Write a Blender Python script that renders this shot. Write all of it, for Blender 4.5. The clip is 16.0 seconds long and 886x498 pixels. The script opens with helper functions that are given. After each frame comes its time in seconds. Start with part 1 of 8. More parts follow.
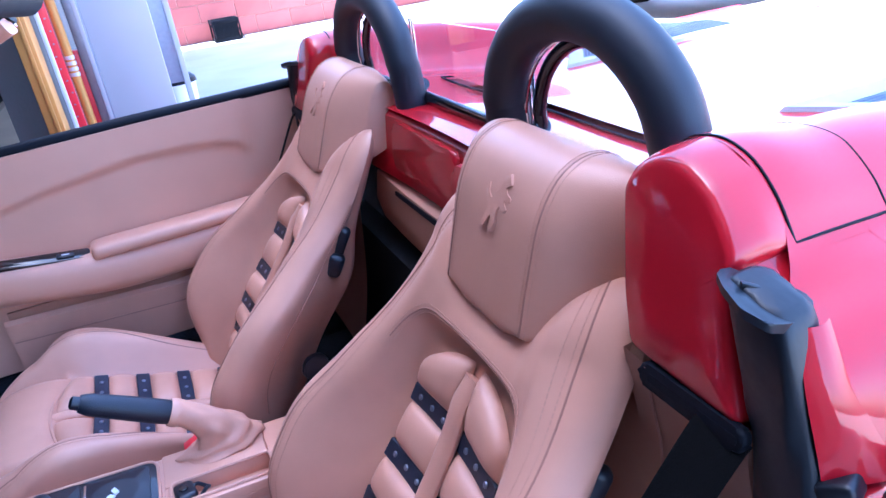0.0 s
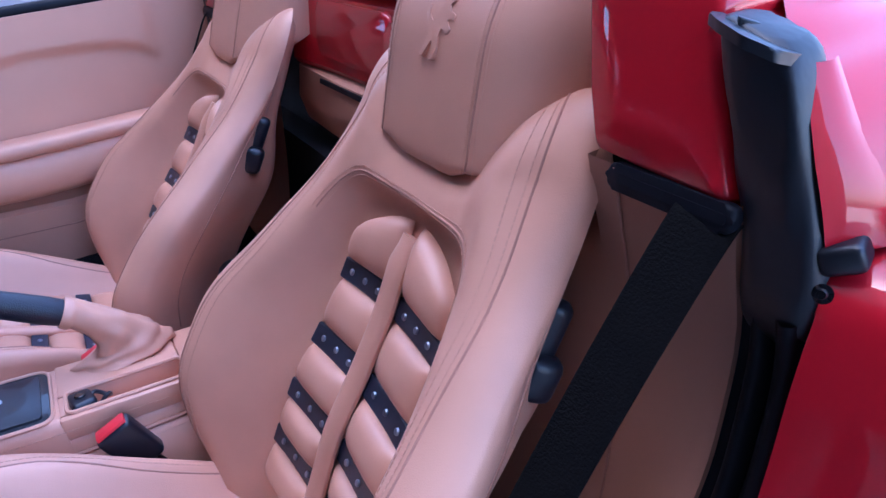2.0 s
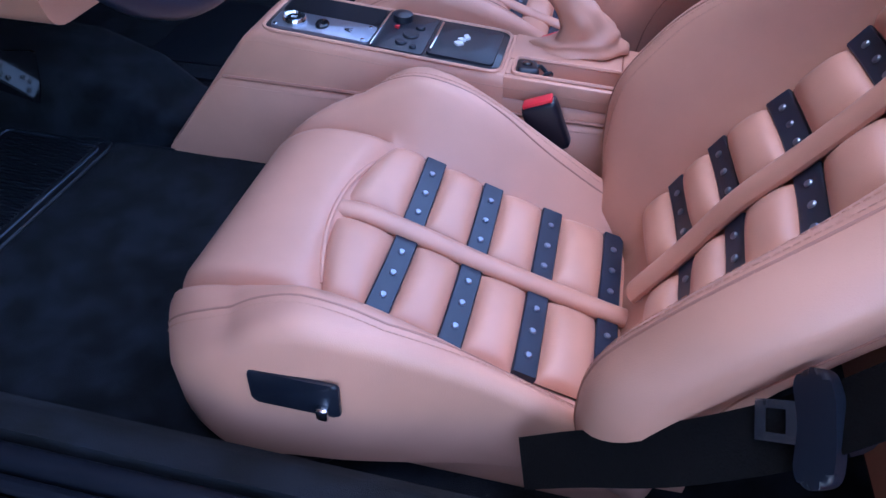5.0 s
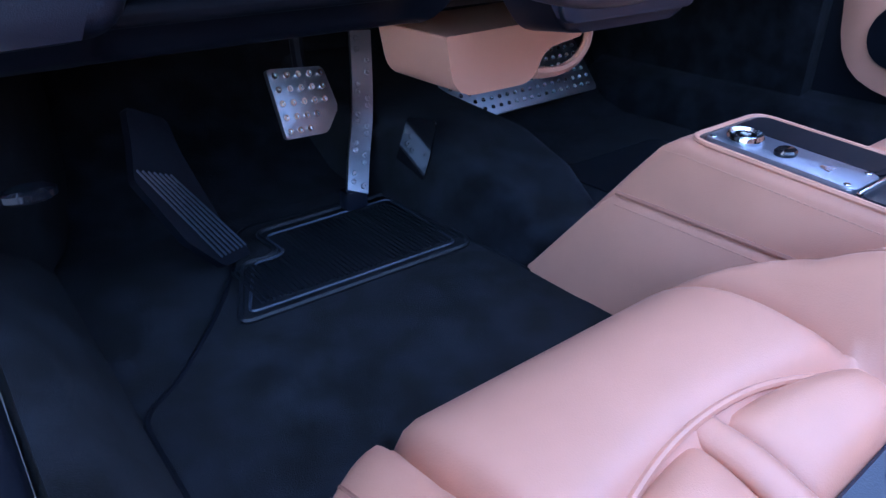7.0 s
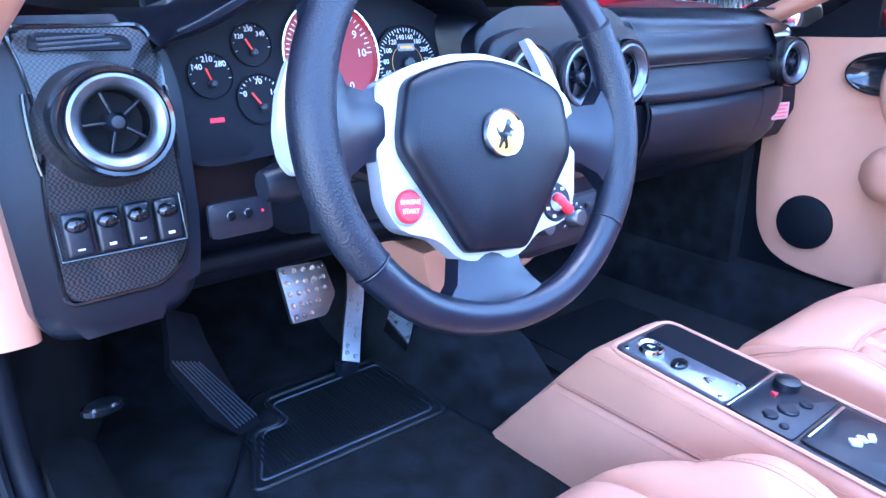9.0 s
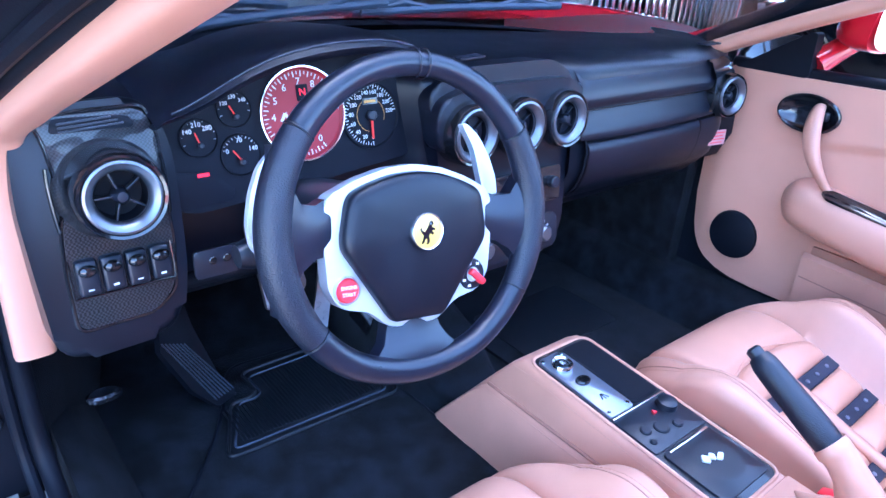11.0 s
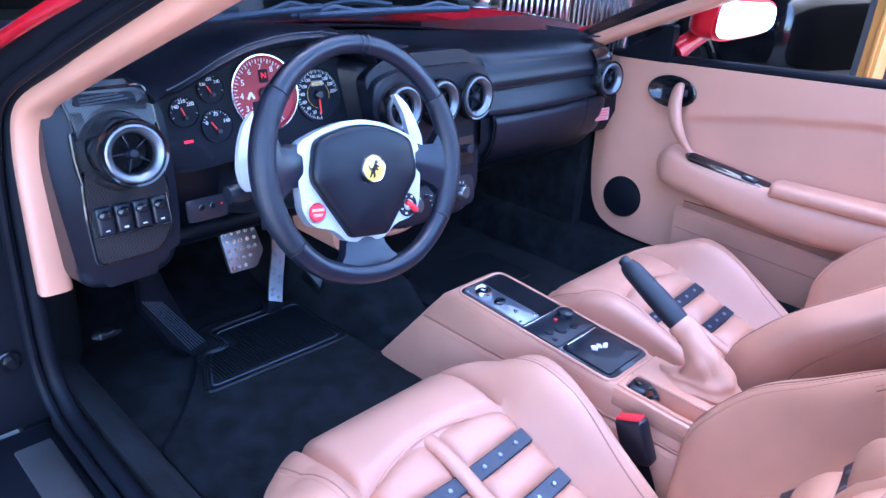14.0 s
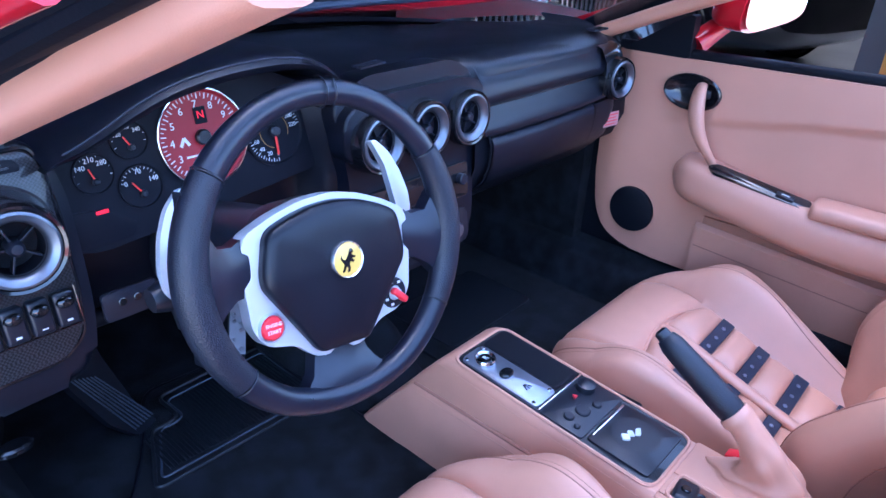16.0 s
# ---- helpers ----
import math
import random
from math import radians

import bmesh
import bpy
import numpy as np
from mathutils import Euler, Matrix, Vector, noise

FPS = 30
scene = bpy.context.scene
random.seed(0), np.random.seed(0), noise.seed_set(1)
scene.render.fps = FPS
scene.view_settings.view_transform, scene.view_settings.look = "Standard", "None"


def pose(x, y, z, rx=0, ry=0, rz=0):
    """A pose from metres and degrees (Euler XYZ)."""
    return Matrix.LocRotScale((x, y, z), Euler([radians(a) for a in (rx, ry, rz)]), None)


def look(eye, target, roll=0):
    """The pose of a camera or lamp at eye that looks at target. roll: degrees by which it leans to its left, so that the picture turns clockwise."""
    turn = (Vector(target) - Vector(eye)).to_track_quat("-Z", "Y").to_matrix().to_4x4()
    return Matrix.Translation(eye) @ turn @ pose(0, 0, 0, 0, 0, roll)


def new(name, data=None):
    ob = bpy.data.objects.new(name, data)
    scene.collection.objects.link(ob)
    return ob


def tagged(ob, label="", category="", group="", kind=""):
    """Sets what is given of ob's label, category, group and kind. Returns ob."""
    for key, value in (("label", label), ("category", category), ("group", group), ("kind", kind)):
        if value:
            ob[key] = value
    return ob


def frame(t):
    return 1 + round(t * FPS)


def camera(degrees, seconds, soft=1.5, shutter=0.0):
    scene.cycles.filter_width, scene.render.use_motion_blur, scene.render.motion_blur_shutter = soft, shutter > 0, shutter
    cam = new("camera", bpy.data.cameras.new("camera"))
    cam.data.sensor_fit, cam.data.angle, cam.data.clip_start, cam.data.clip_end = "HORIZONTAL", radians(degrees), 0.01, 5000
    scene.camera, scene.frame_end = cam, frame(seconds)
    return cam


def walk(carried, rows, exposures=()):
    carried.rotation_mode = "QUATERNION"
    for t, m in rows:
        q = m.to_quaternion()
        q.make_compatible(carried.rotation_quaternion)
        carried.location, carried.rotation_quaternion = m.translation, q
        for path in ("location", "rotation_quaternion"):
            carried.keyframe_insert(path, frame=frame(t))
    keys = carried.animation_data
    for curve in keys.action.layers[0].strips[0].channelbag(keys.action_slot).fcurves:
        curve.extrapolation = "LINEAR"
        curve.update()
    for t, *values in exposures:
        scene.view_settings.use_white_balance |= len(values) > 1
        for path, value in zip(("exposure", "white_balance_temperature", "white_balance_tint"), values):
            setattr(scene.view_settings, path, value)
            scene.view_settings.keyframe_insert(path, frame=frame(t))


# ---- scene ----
# camera and its walk
cam = camera(65.7, 16.0)
PATH = [
    (0, (-0.977, -0.661, 1.173), (0.716, -1.308, 0.328), -8.3),
    (0.5, (-0.964, -0.648, 1.174), (0.7, -1.439, 0.396), -7.7),
    (1, (-0.936, -0.647, 1.11), (0.689, -1.538, 0.358), -5.4),
    (1.5, (-0.938, -0.646, 1.057), (0.645, -1.553, 0.237), -5.2),
    (2, (-0.947, -0.639, 1.014), (0.621, -1.461, 0.084), -5.6),
    (2.5, (-0.957, -0.628, 0.984), (0.601, -1.344, -0.044), -6.0),
    (3, (-0.97, -0.62, 0.955), (0.595, -1.165, -0.166), -6.3),
    (3.5, (-0.99, -0.601, 0.94), (0.56, -0.972, -0.268), -6.5),
    (3.7, (-0.995, -0.596, 0.931), (0.554, -0.885, -0.299), -6.1),
    (5.8, (-0.857, -0.625, 0.874), (0.475, 0.117, -0.421), 4.4),
    (6, (-0.822, -0.592, 0.843), (0.48, 0.302, -0.384), 3.9),
    (6.5, (-0.727, -0.531, 0.724), (0.429, 0.658, -0.394), 1.7),
    (7, (-0.688, -0.517, 0.695), (0.412, 0.871, -0.234), 0.1),
    (7.5, (-0.702, -0.538, 0.716), (0.41, 0.99, 0.06), 1.0),
    (8, (-0.739, -0.577, 0.744), (0.436, 0.957, 0.229), 0.4),
    (8.5, (-0.755, -0.603, 0.816), (0.456, 0.913, 0.331), 2.4),
    (9, (-0.761, -0.631, 0.898), (0.438, 0.821, 0.224), 0.3),
    (9.5, (-0.751, -0.653, 0.979), (0.459, 0.73, 0.191), 0.5),
    (9.7, (-0.752, -0.66, 1.005), (0.454, 0.714, 0.193), 1.7),
    (11.8, (-0.837, -0.812, 1.103), (0.346, 0.548, 0.237), 4.5),
    (12, (-0.859, -0.835, 1.104), (0.347, 0.511, 0.248), 4.6),
    (12.5, (-0.917, -0.9, 1.1), (0.369, 0.387, 0.27), 3.5),
    (13, (-0.957, -0.934, 1.094), (0.347, 0.343, 0.276), 3.1),
    (13.5, (-0.972, -0.943, 1.092), (0.345, 0.319, 0.272), 2.9),
    (14, (-0.971, -0.932, 1.096), (0.367, 0.306, 0.273), 3.7),
    (14.5, (-0.968, -0.897, 1.099), (0.412, 0.277, 0.251), 4.0),
    (15, (-0.943, -0.858, 1.103), (0.425, 0.301, 0.217), 3.5),
    (15.5, (-0.847, -0.801, 1.113), (0.513, 0.352, 0.207), 2.1),
    (16, (-0.78, -0.713, 1.142), (0.569, 0.437, 0.216), 3.1),
]
walk(cam, [(t, look(eye, target, roll)) for t, eye, target, roll in PATH], exposures=[(0, 3.26, 4940, 15), (0.5, 3.16, 4940, 15), (1.0, 2.91, 4940, 16), (1.5, 2.76, 4990, 16), (2.0, 3.11, 5070, 19), (2.5, 3.16, 5170, 20), (3.0, 3.08, 5270, 18), (3.5, 3.3, 5310, 17), (6.0, 2.68, 5210, 15), (6.5, 2.92, 5190, 14), (7.0, 3.27, 5140, 13), (7.5, 4.18, 5050, 12), (8.0, 4.42, 4960, 10), (9.0, 4.37, 4940, 10), (9.5, 4.04, 4960, 11), (12.0, 4.02, 5020, 12), (12.6, 3.77, 5060, 13), (14.5, 3.69, 5090, 14), (16.0, 3.37, 5110, 16)])

# ---------------------------------------------------------------- world and light
SUN_ELEV, SUN_TURN = 72.0, 14.0
world = bpy.data.worlds.new("sky")
scene.world = world
world.use_nodes = True
wn = world.node_tree.nodes
sky = wn.new("ShaderNodeTexSky")
sky.sky_type = "NISHITA"
sky.sun_disc = False
sky.sun_elevation = radians(SUN_ELEV)
sky.sun_rotation = radians(SUN_TURN)
sky.dust_density = 2.0
wn["Background"].inputs["Strength"].default_value = 0.15
world.node_tree.links.new(sky.outputs[0], wn["Background"].inputs["Color"])
sun_data = bpy.data.lights.new("sun", "SUN")
sun_data.energy = 4.5
sun_data.angle = radians(0.5)
sun_data.color = (1.0, 0.95, 0.88)
sun = new("sun", sun_data)
sun.matrix_world = look((8 * math.sin(radians(SUN_TURN)), 8 * math.cos(radians(SUN_TURN)), 8 * math.tan(radians(SUN_ELEV))), (0, 0, 0))

# ---------------------------------------------------------------- materials


def material(name, color, rough=0.5, metal=0.0, var=0.12, scale=6.0, grain=0.0, grain_scale=400.0, coat=0.0,
             dist=0.0006, sheen=0.0, spec=0.5, spread=0.0, kind="noise"):
    """A surface with two scales of colour and gloss variation and a fine relief."""
    m = bpy.data.materials.new(name)
    m.use_nodes = True
    nt = m.node_tree
    n, l = nt.nodes, nt.links
    b = n["Principled BSDF"]
    b.inputs["Roughness"].default_value = rough
    b.inputs["Metallic"].default_value = metal
    b.inputs["Specular IOR Level"].default_value = spec
    b.inputs["Coat Weight"].default_value = coat
    b.inputs["Coat Roughness"].default_value = 0.03
    b.inputs["Sheen Weight"].default_value = sheen
    tc = n.new("ShaderNodeTexCoord")
    big = n.new("ShaderNodeTexNoise")
    big.inputs["Scale"].default_value = scale
    big.inputs["Detail"].default_value = 5
    l.new(tc.outputs["Object"], big.inputs["Vector"])
    fine = n.new("ShaderNodeTexVoronoi" if kind == "hide" else "ShaderNodeTexNoise")
    fine.inputs["Scale"].default_value = grain_scale
    l.new(tc.outputs["Object"], fine.inputs["Vector"])
    ramp = n.new("ShaderNodeMapRange")
    ramp.inputs["To Min"].default_value = 1.0 - var
    ramp.inputs["To Max"].default_value = 1.0 + var
    ramp.inputs["From Min"].default_value = 0.25
    ramp.inputs["From Max"].default_value = 0.75
    l.new(big.outputs["Fac"], ramp.inputs["Value"])
    mul = n.new("ShaderNodeVectorMath")
    mul.operation = "SCALE"
    mul.inputs[0].default_value = color
    l.new(ramp.outputs[0], mul.inputs["Scale"])
    last = mul.outputs[0]
    if spread:
        info = n.new("ShaderNodeObjectInfo")
        r2 = n.new("ShaderNodeMapRange")
        r2.inputs["To Min"].default_value = 1 - spread
        r2.inputs["To Max"].default_value = 1 + spread
        l.new(info.outputs["Random"], r2.inputs["Value"])
        m2 = n.new("ShaderNodeVectorMath")
        m2.operation = "SCALE"
        l.new(last, m2.inputs[0])
        l.new(r2.outputs[0], m2.inputs["Scale"])
        last = m2.outputs[0]
    l.new(last, b.inputs["Base Color"])
    rr = n.new("ShaderNodeMapRange")
    rr.inputs["To Min"].default_value = max(0.0, rough - 0.35 * var)
    rr.inputs["To Max"].default_value = min(1.0, rough + 0.35 * var)
    l.new(big.outputs["Fac"], rr.inputs["Value"])
    l.new(rr.outputs[0], b.inputs["Roughness"])
    if grain:
        bump = n.new("ShaderNodeBump")
        bump.inputs["Strength"].default_value = grain
        bump.inputs["Distance"].default_value = dist
        l.new(fine.outputs["Distance" if kind == "hide" else "Fac"], bump.inputs["Height"])
        l.new(bump.outputs[0], b.inputs["Normal"])
    return m


def glowing(name, color, strength):
    m = bpy.data.materials.new(name)
    m.use_nodes = True
    b = m.node_tree.nodes["Principled BSDF"]
    b.inputs["Base Color"].default_value = (*color, 1)
    b.inputs["Emission Color"].default_value = (*color, 1)
    b.inputs["Emission Strength"].default_value = strength
    return m


def clear(name, color=(1, 1, 1), rough=0.0, ior=1.05):
    m = bpy.data.materials.new(name)
    m.use_nodes = True
    b = m.node_tree.nodes["Principled BSDF"]
    b.inputs["Base Color"].default_value = (*color, 1)
    b.inputs["Roughness"].default_value = rough
    b.inputs["Transmission Weight"].default_value = 1.0
    b.inputs["IOR"].default_value = ior
    return m


def carbon_fibre():
    m = material("carbon_fibre", (0.02, 0.02, 0.022), 0.35, coat=0.45, spec=0.2)
    n, l = m.node_tree.nodes, m.node_tree.links
    tc = n.new("ShaderNodeTexCoord")
    ch = n.new("ShaderNodeTexChecker")
    ch.inputs["Scale"].default_value = 420
    ch.inputs["Color1"].default_value = (0.006, 0.006, 0.007, 1)
    ch.inputs["Color2"].default_value = (0.03, 0.03, 0.034, 1)
    rot = n.new("ShaderNodeMapping")
    rot.inputs["Rotation"].default_value = (0.0, 0.0, 0.0)
    l.new(tc.outputs["Object"], rot.inputs["Vector"])
    l.new(rot.outputs[0], ch.inputs["Vector"])
    l.new(ch.outputs["Color"], n["Principled BSDF"].inputs["Base Color"])
    return m


TAN = material("tan_leather", (0.625, 0.301, 0.196), 0.44, spec=0.68, var=0.08, scale=9, grain=0.40, grain_scale=900, kind="hide", dist=0.0003)
TAN_SMOOTH = material("tan_leather_trim", (0.625, 0.301, 0.196), 0.45, spec=0.7, var=0.06, scale=6, grain=0.25, grain_scale=800, kind="hide", dist=0.0003)
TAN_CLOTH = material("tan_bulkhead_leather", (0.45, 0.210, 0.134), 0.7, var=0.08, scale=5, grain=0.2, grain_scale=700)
THREAD = material("tan_thread", (0.60, 0.31, 0.21), 0.7, var=0.1)
SEAM = material("seam_shadow_leather", (0.40, 0.18, 0.12), 0.55, var=0.06)
STRAP = material("black_strap_leather", (0.016, 0.024, 0.045), 0.34, var=0.2, scale=20, grain=0.2, grain_scale=700, kind="hide")
BLACK_LEATHER = material("black_leather", (0.005, 0.006, 0.011), 0.34, spec=0.32, var=0.2, scale=12, grain=0.35, grain_scale=900, kind="hide", dist=0.0003)
WHEEL_LEATHER = material("black_wheel_leather", (0.008, 0.010, 0.019), 0.30, var=0.15, scale=30, grain=0.2, grain_scale=1000, kind="hide", dist=0.0003)
PERFORATED = material("perforated_black_leather", (0.008, 0.010, 0.019), 0.40, var=0.15, scale=30, grain=0.9, grain_scale=620, kind="hide", dist=0.0004)
PLASTIC = material("black_plastic", (0.008, 0.010, 0.017), 0.36, var=0.15, scale=15, grain=0.15, grain_scale=900)
GLOSS = material("gloss_black", (0.008, 0.008, 0.01), 0.12, var=0.1, coat=0.5)
DULL = material("black_rubber", (0.006, 0.007, 0.011), 0.5, spec=0.14, var=0.2, scale=12, grain=0.2, grain_scale=300)
RUBBER_POST = material("soft_black_rubber", (0.007, 0.009, 0.014), 0.42, var=0.25, scale=18, grain=0.3, grain_scale=60, dist=0.002)
CARPET = material("black_carpet", (0.0080, 0.0094, 0.0130), 0.95, var=0.7, scale=20, grain=1.0, grain_scale=900, dist=0.002, sheen=0.04, spec=0.12)
for knot in CARPET.node_tree.nodes:
    if knot.type == "MAP_RANGE":
        # brushed pile: stronger patches of light and dark nap
        knot.inputs["From Min"].default_value, knot.inputs["From Max"].default_value = 0.38, 0.66
        break
MAT_RUBBER = material("black_heel_pad", (0.009, 0.0105, 0.014), 0.5, var=0.2, scale=9, grain=0.4, grain_scale=400)
# lightened rubber: its colour stands in for highlights on the ribs
RIB_RUBBER = material("highlit_black_rubber", (0.045, 0.054, 0.075), 0.38, var=0.3, scale=14)
PADDING = material("matt_black_padding", (0.016, 0.020, 0.030), 0.52, spec=0.5, var=0.12, scale=14, grain=0.2, grain_scale=900)
CARBON = carbon_fibre()
SATIN = material("satin_grey_metal", (0.30, 0.33, 0.40), 0.38, 0.9, var=0.08, scale=60)
DIAL = material("matt_black_dial", (0.006, 0.007, 0.012), 0.55, spec=0.15, var=0.1)
ALU = material("brushed_aluminium", (0.50, 0.51, 0.54), 0.42, 1.0, var=0.08, scale=25, grain=0.15, grain_scale=500)
SILVER = material("silver_paint", (0.56, 0.58, 0.62), 0.34, 0.3, var=0.05, scale=20)
VENT_RING = material("satin_vent_silver", (0.19, 0.20, 0.225), 0.34, 0.9, var=0.05, scale=20)
CHROME = material("chrome", (0.75, 0.76, 0.78), 0.12, 1.0, var=0.05)
RED = material("red_paint", (0.50, 0.005, 0.016), 0.55, var=0.04, scale=3, coat=1.0, spec=0.15)
RED_PLASTIC = material("red_plastic", (0.75, 0.03, 0.045), 0.35, var=0.05)
LABEL_PINK = material("pale_pink_label", (0.62, 0.30, 0.28), 0.5, var=0.03)
WIPER = material("blue_grey_wiper", (0.05, 0.062, 0.085), 0.45, var=0.2, scale=20)
RED_DIAL = material("red_dial", (0.30, 0.012, 0.02), 0.5, var=0.05)
YELLOW = material("yellow_enamel", (0.78, 0.50, 0.10), 0.3, var=0.04, coat=0.4)
WHITE = material("white_paint", (0.78, 0.78, 0.78), 0.5, var=0.05, scale=4)
INK = material("white_print", (0.75, 0.75, 0.75), 0.6, var=0.02)
BELT = material("black_webbing", (0.005, 0.0045, 0.0045), 0.9, var=0.15, spec=0.1, grain=0.8, grain_scale=500, dist=0.001)
GREY_PAINT = material("grey_painted_steel", (0.40, 0.40, 0.42), 0.55, var=0.06, scale=2)
CONCRETE = material("concrete", (0.37, 0.355, 0.335), 0.85, var=0.14, scale=1.2, grain=0.5, grain_scale=60, dist=0.003)
BLOCK = material("red_painted_block", (0.50, 0.14, 0.12), 0.8, var=0.12, scale=3, grain=0.5, grain_scale=50, spread=0.1, dist=0.004)
BLOCK_PALE = material("peach_painted_block", (0.60, 0.30, 0.24), 0.8, var=0.12, scale=3, grain=0.5, grain_scale=50, spread=0.1, dist=0.004)
MORTAR = material("pale_red_mortar", (0.55, 0.26, 0.22), 0.9, var=0.12, scale=4)
WOOD = material("varnished_pine", (0.50, 0.24, 0.05), 0.45, var=0.15, scale=4, grain=0.2, grain_scale=60)
FACADE = material("grey_render", (0.12, 0.115, 0.11), 0.85, var=0.15, scale=1.0, grain=0.4, grain_scale=60, dist=0.003)
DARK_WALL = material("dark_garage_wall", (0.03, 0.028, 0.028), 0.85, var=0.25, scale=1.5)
WHITE_CAR = material("white_car_paint", (0.78, 0.78, 0.78), 0.25, var=0.03, coat=0.8)
TYRE = material("tyre_rubber", (0.02, 0.02, 0.02), 0.75, var=0.2)
DARK_CAR = material("black_car_paint", (0.01, 0.01, 0.012), 0.15, var=0.1, coat=0.8)
GLASS = clear("clear_glass", (0.96, 0.97, 0.98), ior=1.25)
TINT = clear("wind_deflector_glass", (0.86, 0.84, 0.88), ior=1.3)
MIRROR = material("mirror_glass", (0.9, 0.9, 0.9), 0.02, 1.0, var=0.0)
RED_LAMP = glowing("red_warning_lamp", (0.9, 0.01, 0.03), 0.10)
NEEDLE = glowing("red_needle", (0.75, 0.04, 0.03), 0.02)
AMBER = material("amber_print", (0.7, 0.35, 0.08), 0.6, var=0.02)

# ---------------------------------------------------------------- building blocks
origin = {}


def thing(name, base, label, category, group="", kind=""):
    """A top-level thing: an Empty at its base; parts are given in world places."""
    ob = new(name)
    ob.empty_display_size = 0.05
    ob.location = base
    origin[ob] = Vector(base)
    return tagged(ob, label, category, group, kind)


def finish(bm, name, mat, smooth=True, angle=40):
    bmesh.ops.recalc_face_normals(bm, faces=bm.faces)
    me = bpy.data.meshes.new(name)
    bm.to_mesh(me)
    bm.free()
    me.materials.append(mat)
    if smooth:
        me.shade_smooth()
        me.set_sharp_from_angle(angle=radians(angle))
    return me


def part(name, bm, mat, parent=None, label="", smooth=True, angle=40):
    """Links a bmesh as one mesh object under a thing or a part."""
    me = bm if isinstance(bm, bpy.types.Mesh) else finish(bm, name, mat, smooth, angle)
    if isinstance(bm, bpy.types.Mesh) and not me.materials:
        me.materials.append(mat)
    ob = new(name, me)
    if parent is not None:
        o = origin[parent]
        if not me.get("shifted"):
            me.transform(Matrix.Translation(-o))
            me["shifted"] = 1
        ob.parent = parent
        origin[ob] = o
    else:
        origin[ob] = Vector((0, 0, 0))
    return tagged(ob, label)


def structure(name, bm, mat, label, category="", smooth=True):
    return tagged(part(name, bm, mat, None, label, smooth), label, category or name.split("_")[0], "", "structure")


def single(name, bm, mat, label, category, group="", kind="", smooth=True, angle=40):
    return tagged(part(name, bm, mat, None, label, smooth, angle), label, category, group, kind)


def moved(bm, m):
    bm.transform(m)
    return bm


def joined(*bms):
    out = bmesh.new()
    for b in bms:
        me = bpy.data.meshes.new("tmp")
        b.to_mesh(me)
        b.free()
        out.from_mesh(me)
        bpy.data.meshes.remove(me)
    return out


def box(x0, x1, y0, y1, z0, z1, bevel=0.0, seg=2):
    bm = bmesh.new()
    bmesh.ops.create_cube(bm, size=1, matrix=Matrix.Translation(((x0 + x1) / 2, (y0 + y1) / 2, (z0 + z1) / 2)) @ Matrix.Diagonal((abs(x1 - x0), abs(y1 - y0), abs(z1 - z0), 1)))
    if bevel:
        bmesh.ops.bevel(bm, geom=bm.edges[:], offset=bevel, segments=seg, profile=0.5, affect="EDGES", clamp_overlap=True)
    return bm


def grid_faces(bm, rows, closed_u=False, closed_v=False):
    n, m = len(rows), len(rows[0])
    for i in range(n if closed_v else n - 1):
        a, b = rows[i], rows[(i + 1) % n]
        for j in range(m if closed_u else m - 1):
            k = (j + 1) % m
            q = (a[j], a[k], b[k], b[j])
            if len(set(q)) == 4:
                bm.faces.new(q)


def loft(rings, closed=True, caps=True, loop=False):
    bm = bmesh.new()
    rows = [[bm.verts.new(p) for p in r] for r in rings]
    grid_faces(bm, rows, closed, loop)
    if caps and closed and not loop:
        bm.faces.new(rows[0][::-1])
        bm.faces.new(rows[-1])
    return bm


def smooth_path(pts, n, closed=False):
    """A Catmull-Rom curve through pts, n steps for each stretch."""
    p = [Vector(q) for q in pts]
    out, k = [], len(p)
    for i in range(k if closed else k - 1):
        a, b, c, d = (p[(i - 1) % k], p[i], p[(i + 1) % k], p[(i + 2) % k]) if closed else (p[max(i - 1, 0)], p[i], p[i + 1], p[min(i + 2, k - 1)])
        for s in range(n):
            t = s / n
            out.append(0.5 * (2 * b + (c - a) * t + (2 * a - 5 * b + 4 * c - d) * t * t + (3 * b - a - 3 * c + d) * t ** 3))
    if not closed:
        out.append(p[-1])
    return out


def tube(path, radius, n=12, closed=False, flat=1.0, up=None, caps=True):
    """A round (or flat) bar along a path. radius: a number or one for each point."""
    p = [Vector(q) for q in path]
    rings, k = [], len(p)
    ref = Vector(up) if up else None
    last = None
    for i in range(k):
        if closed:
            t = (p[(i + 1) % k] - p[(i - 1) % k]).normalized()
        else:
            t = (p[min(i + 1, k - 1)] - p[max(i - 1, 0)]).normalized()
        if ref is not None:
            a = ref - t * ref.dot(t)
        elif last is None:
            a = t.orthogonal()
        else:
            a = last - t * last.dot(t)
        a.normalize()
        last = a
        b = t.cross(a)
        r = radius[i] if isinstance(radius, (list, tuple)) else radius
        rings.append([p[i] + a * (r * flat * math.cos(2 * math.pi * j / n)) + b * (r * math.sin(2 * math.pi * j / n)) for j in range(n)])
    return loft(rings, True, caps, closed)


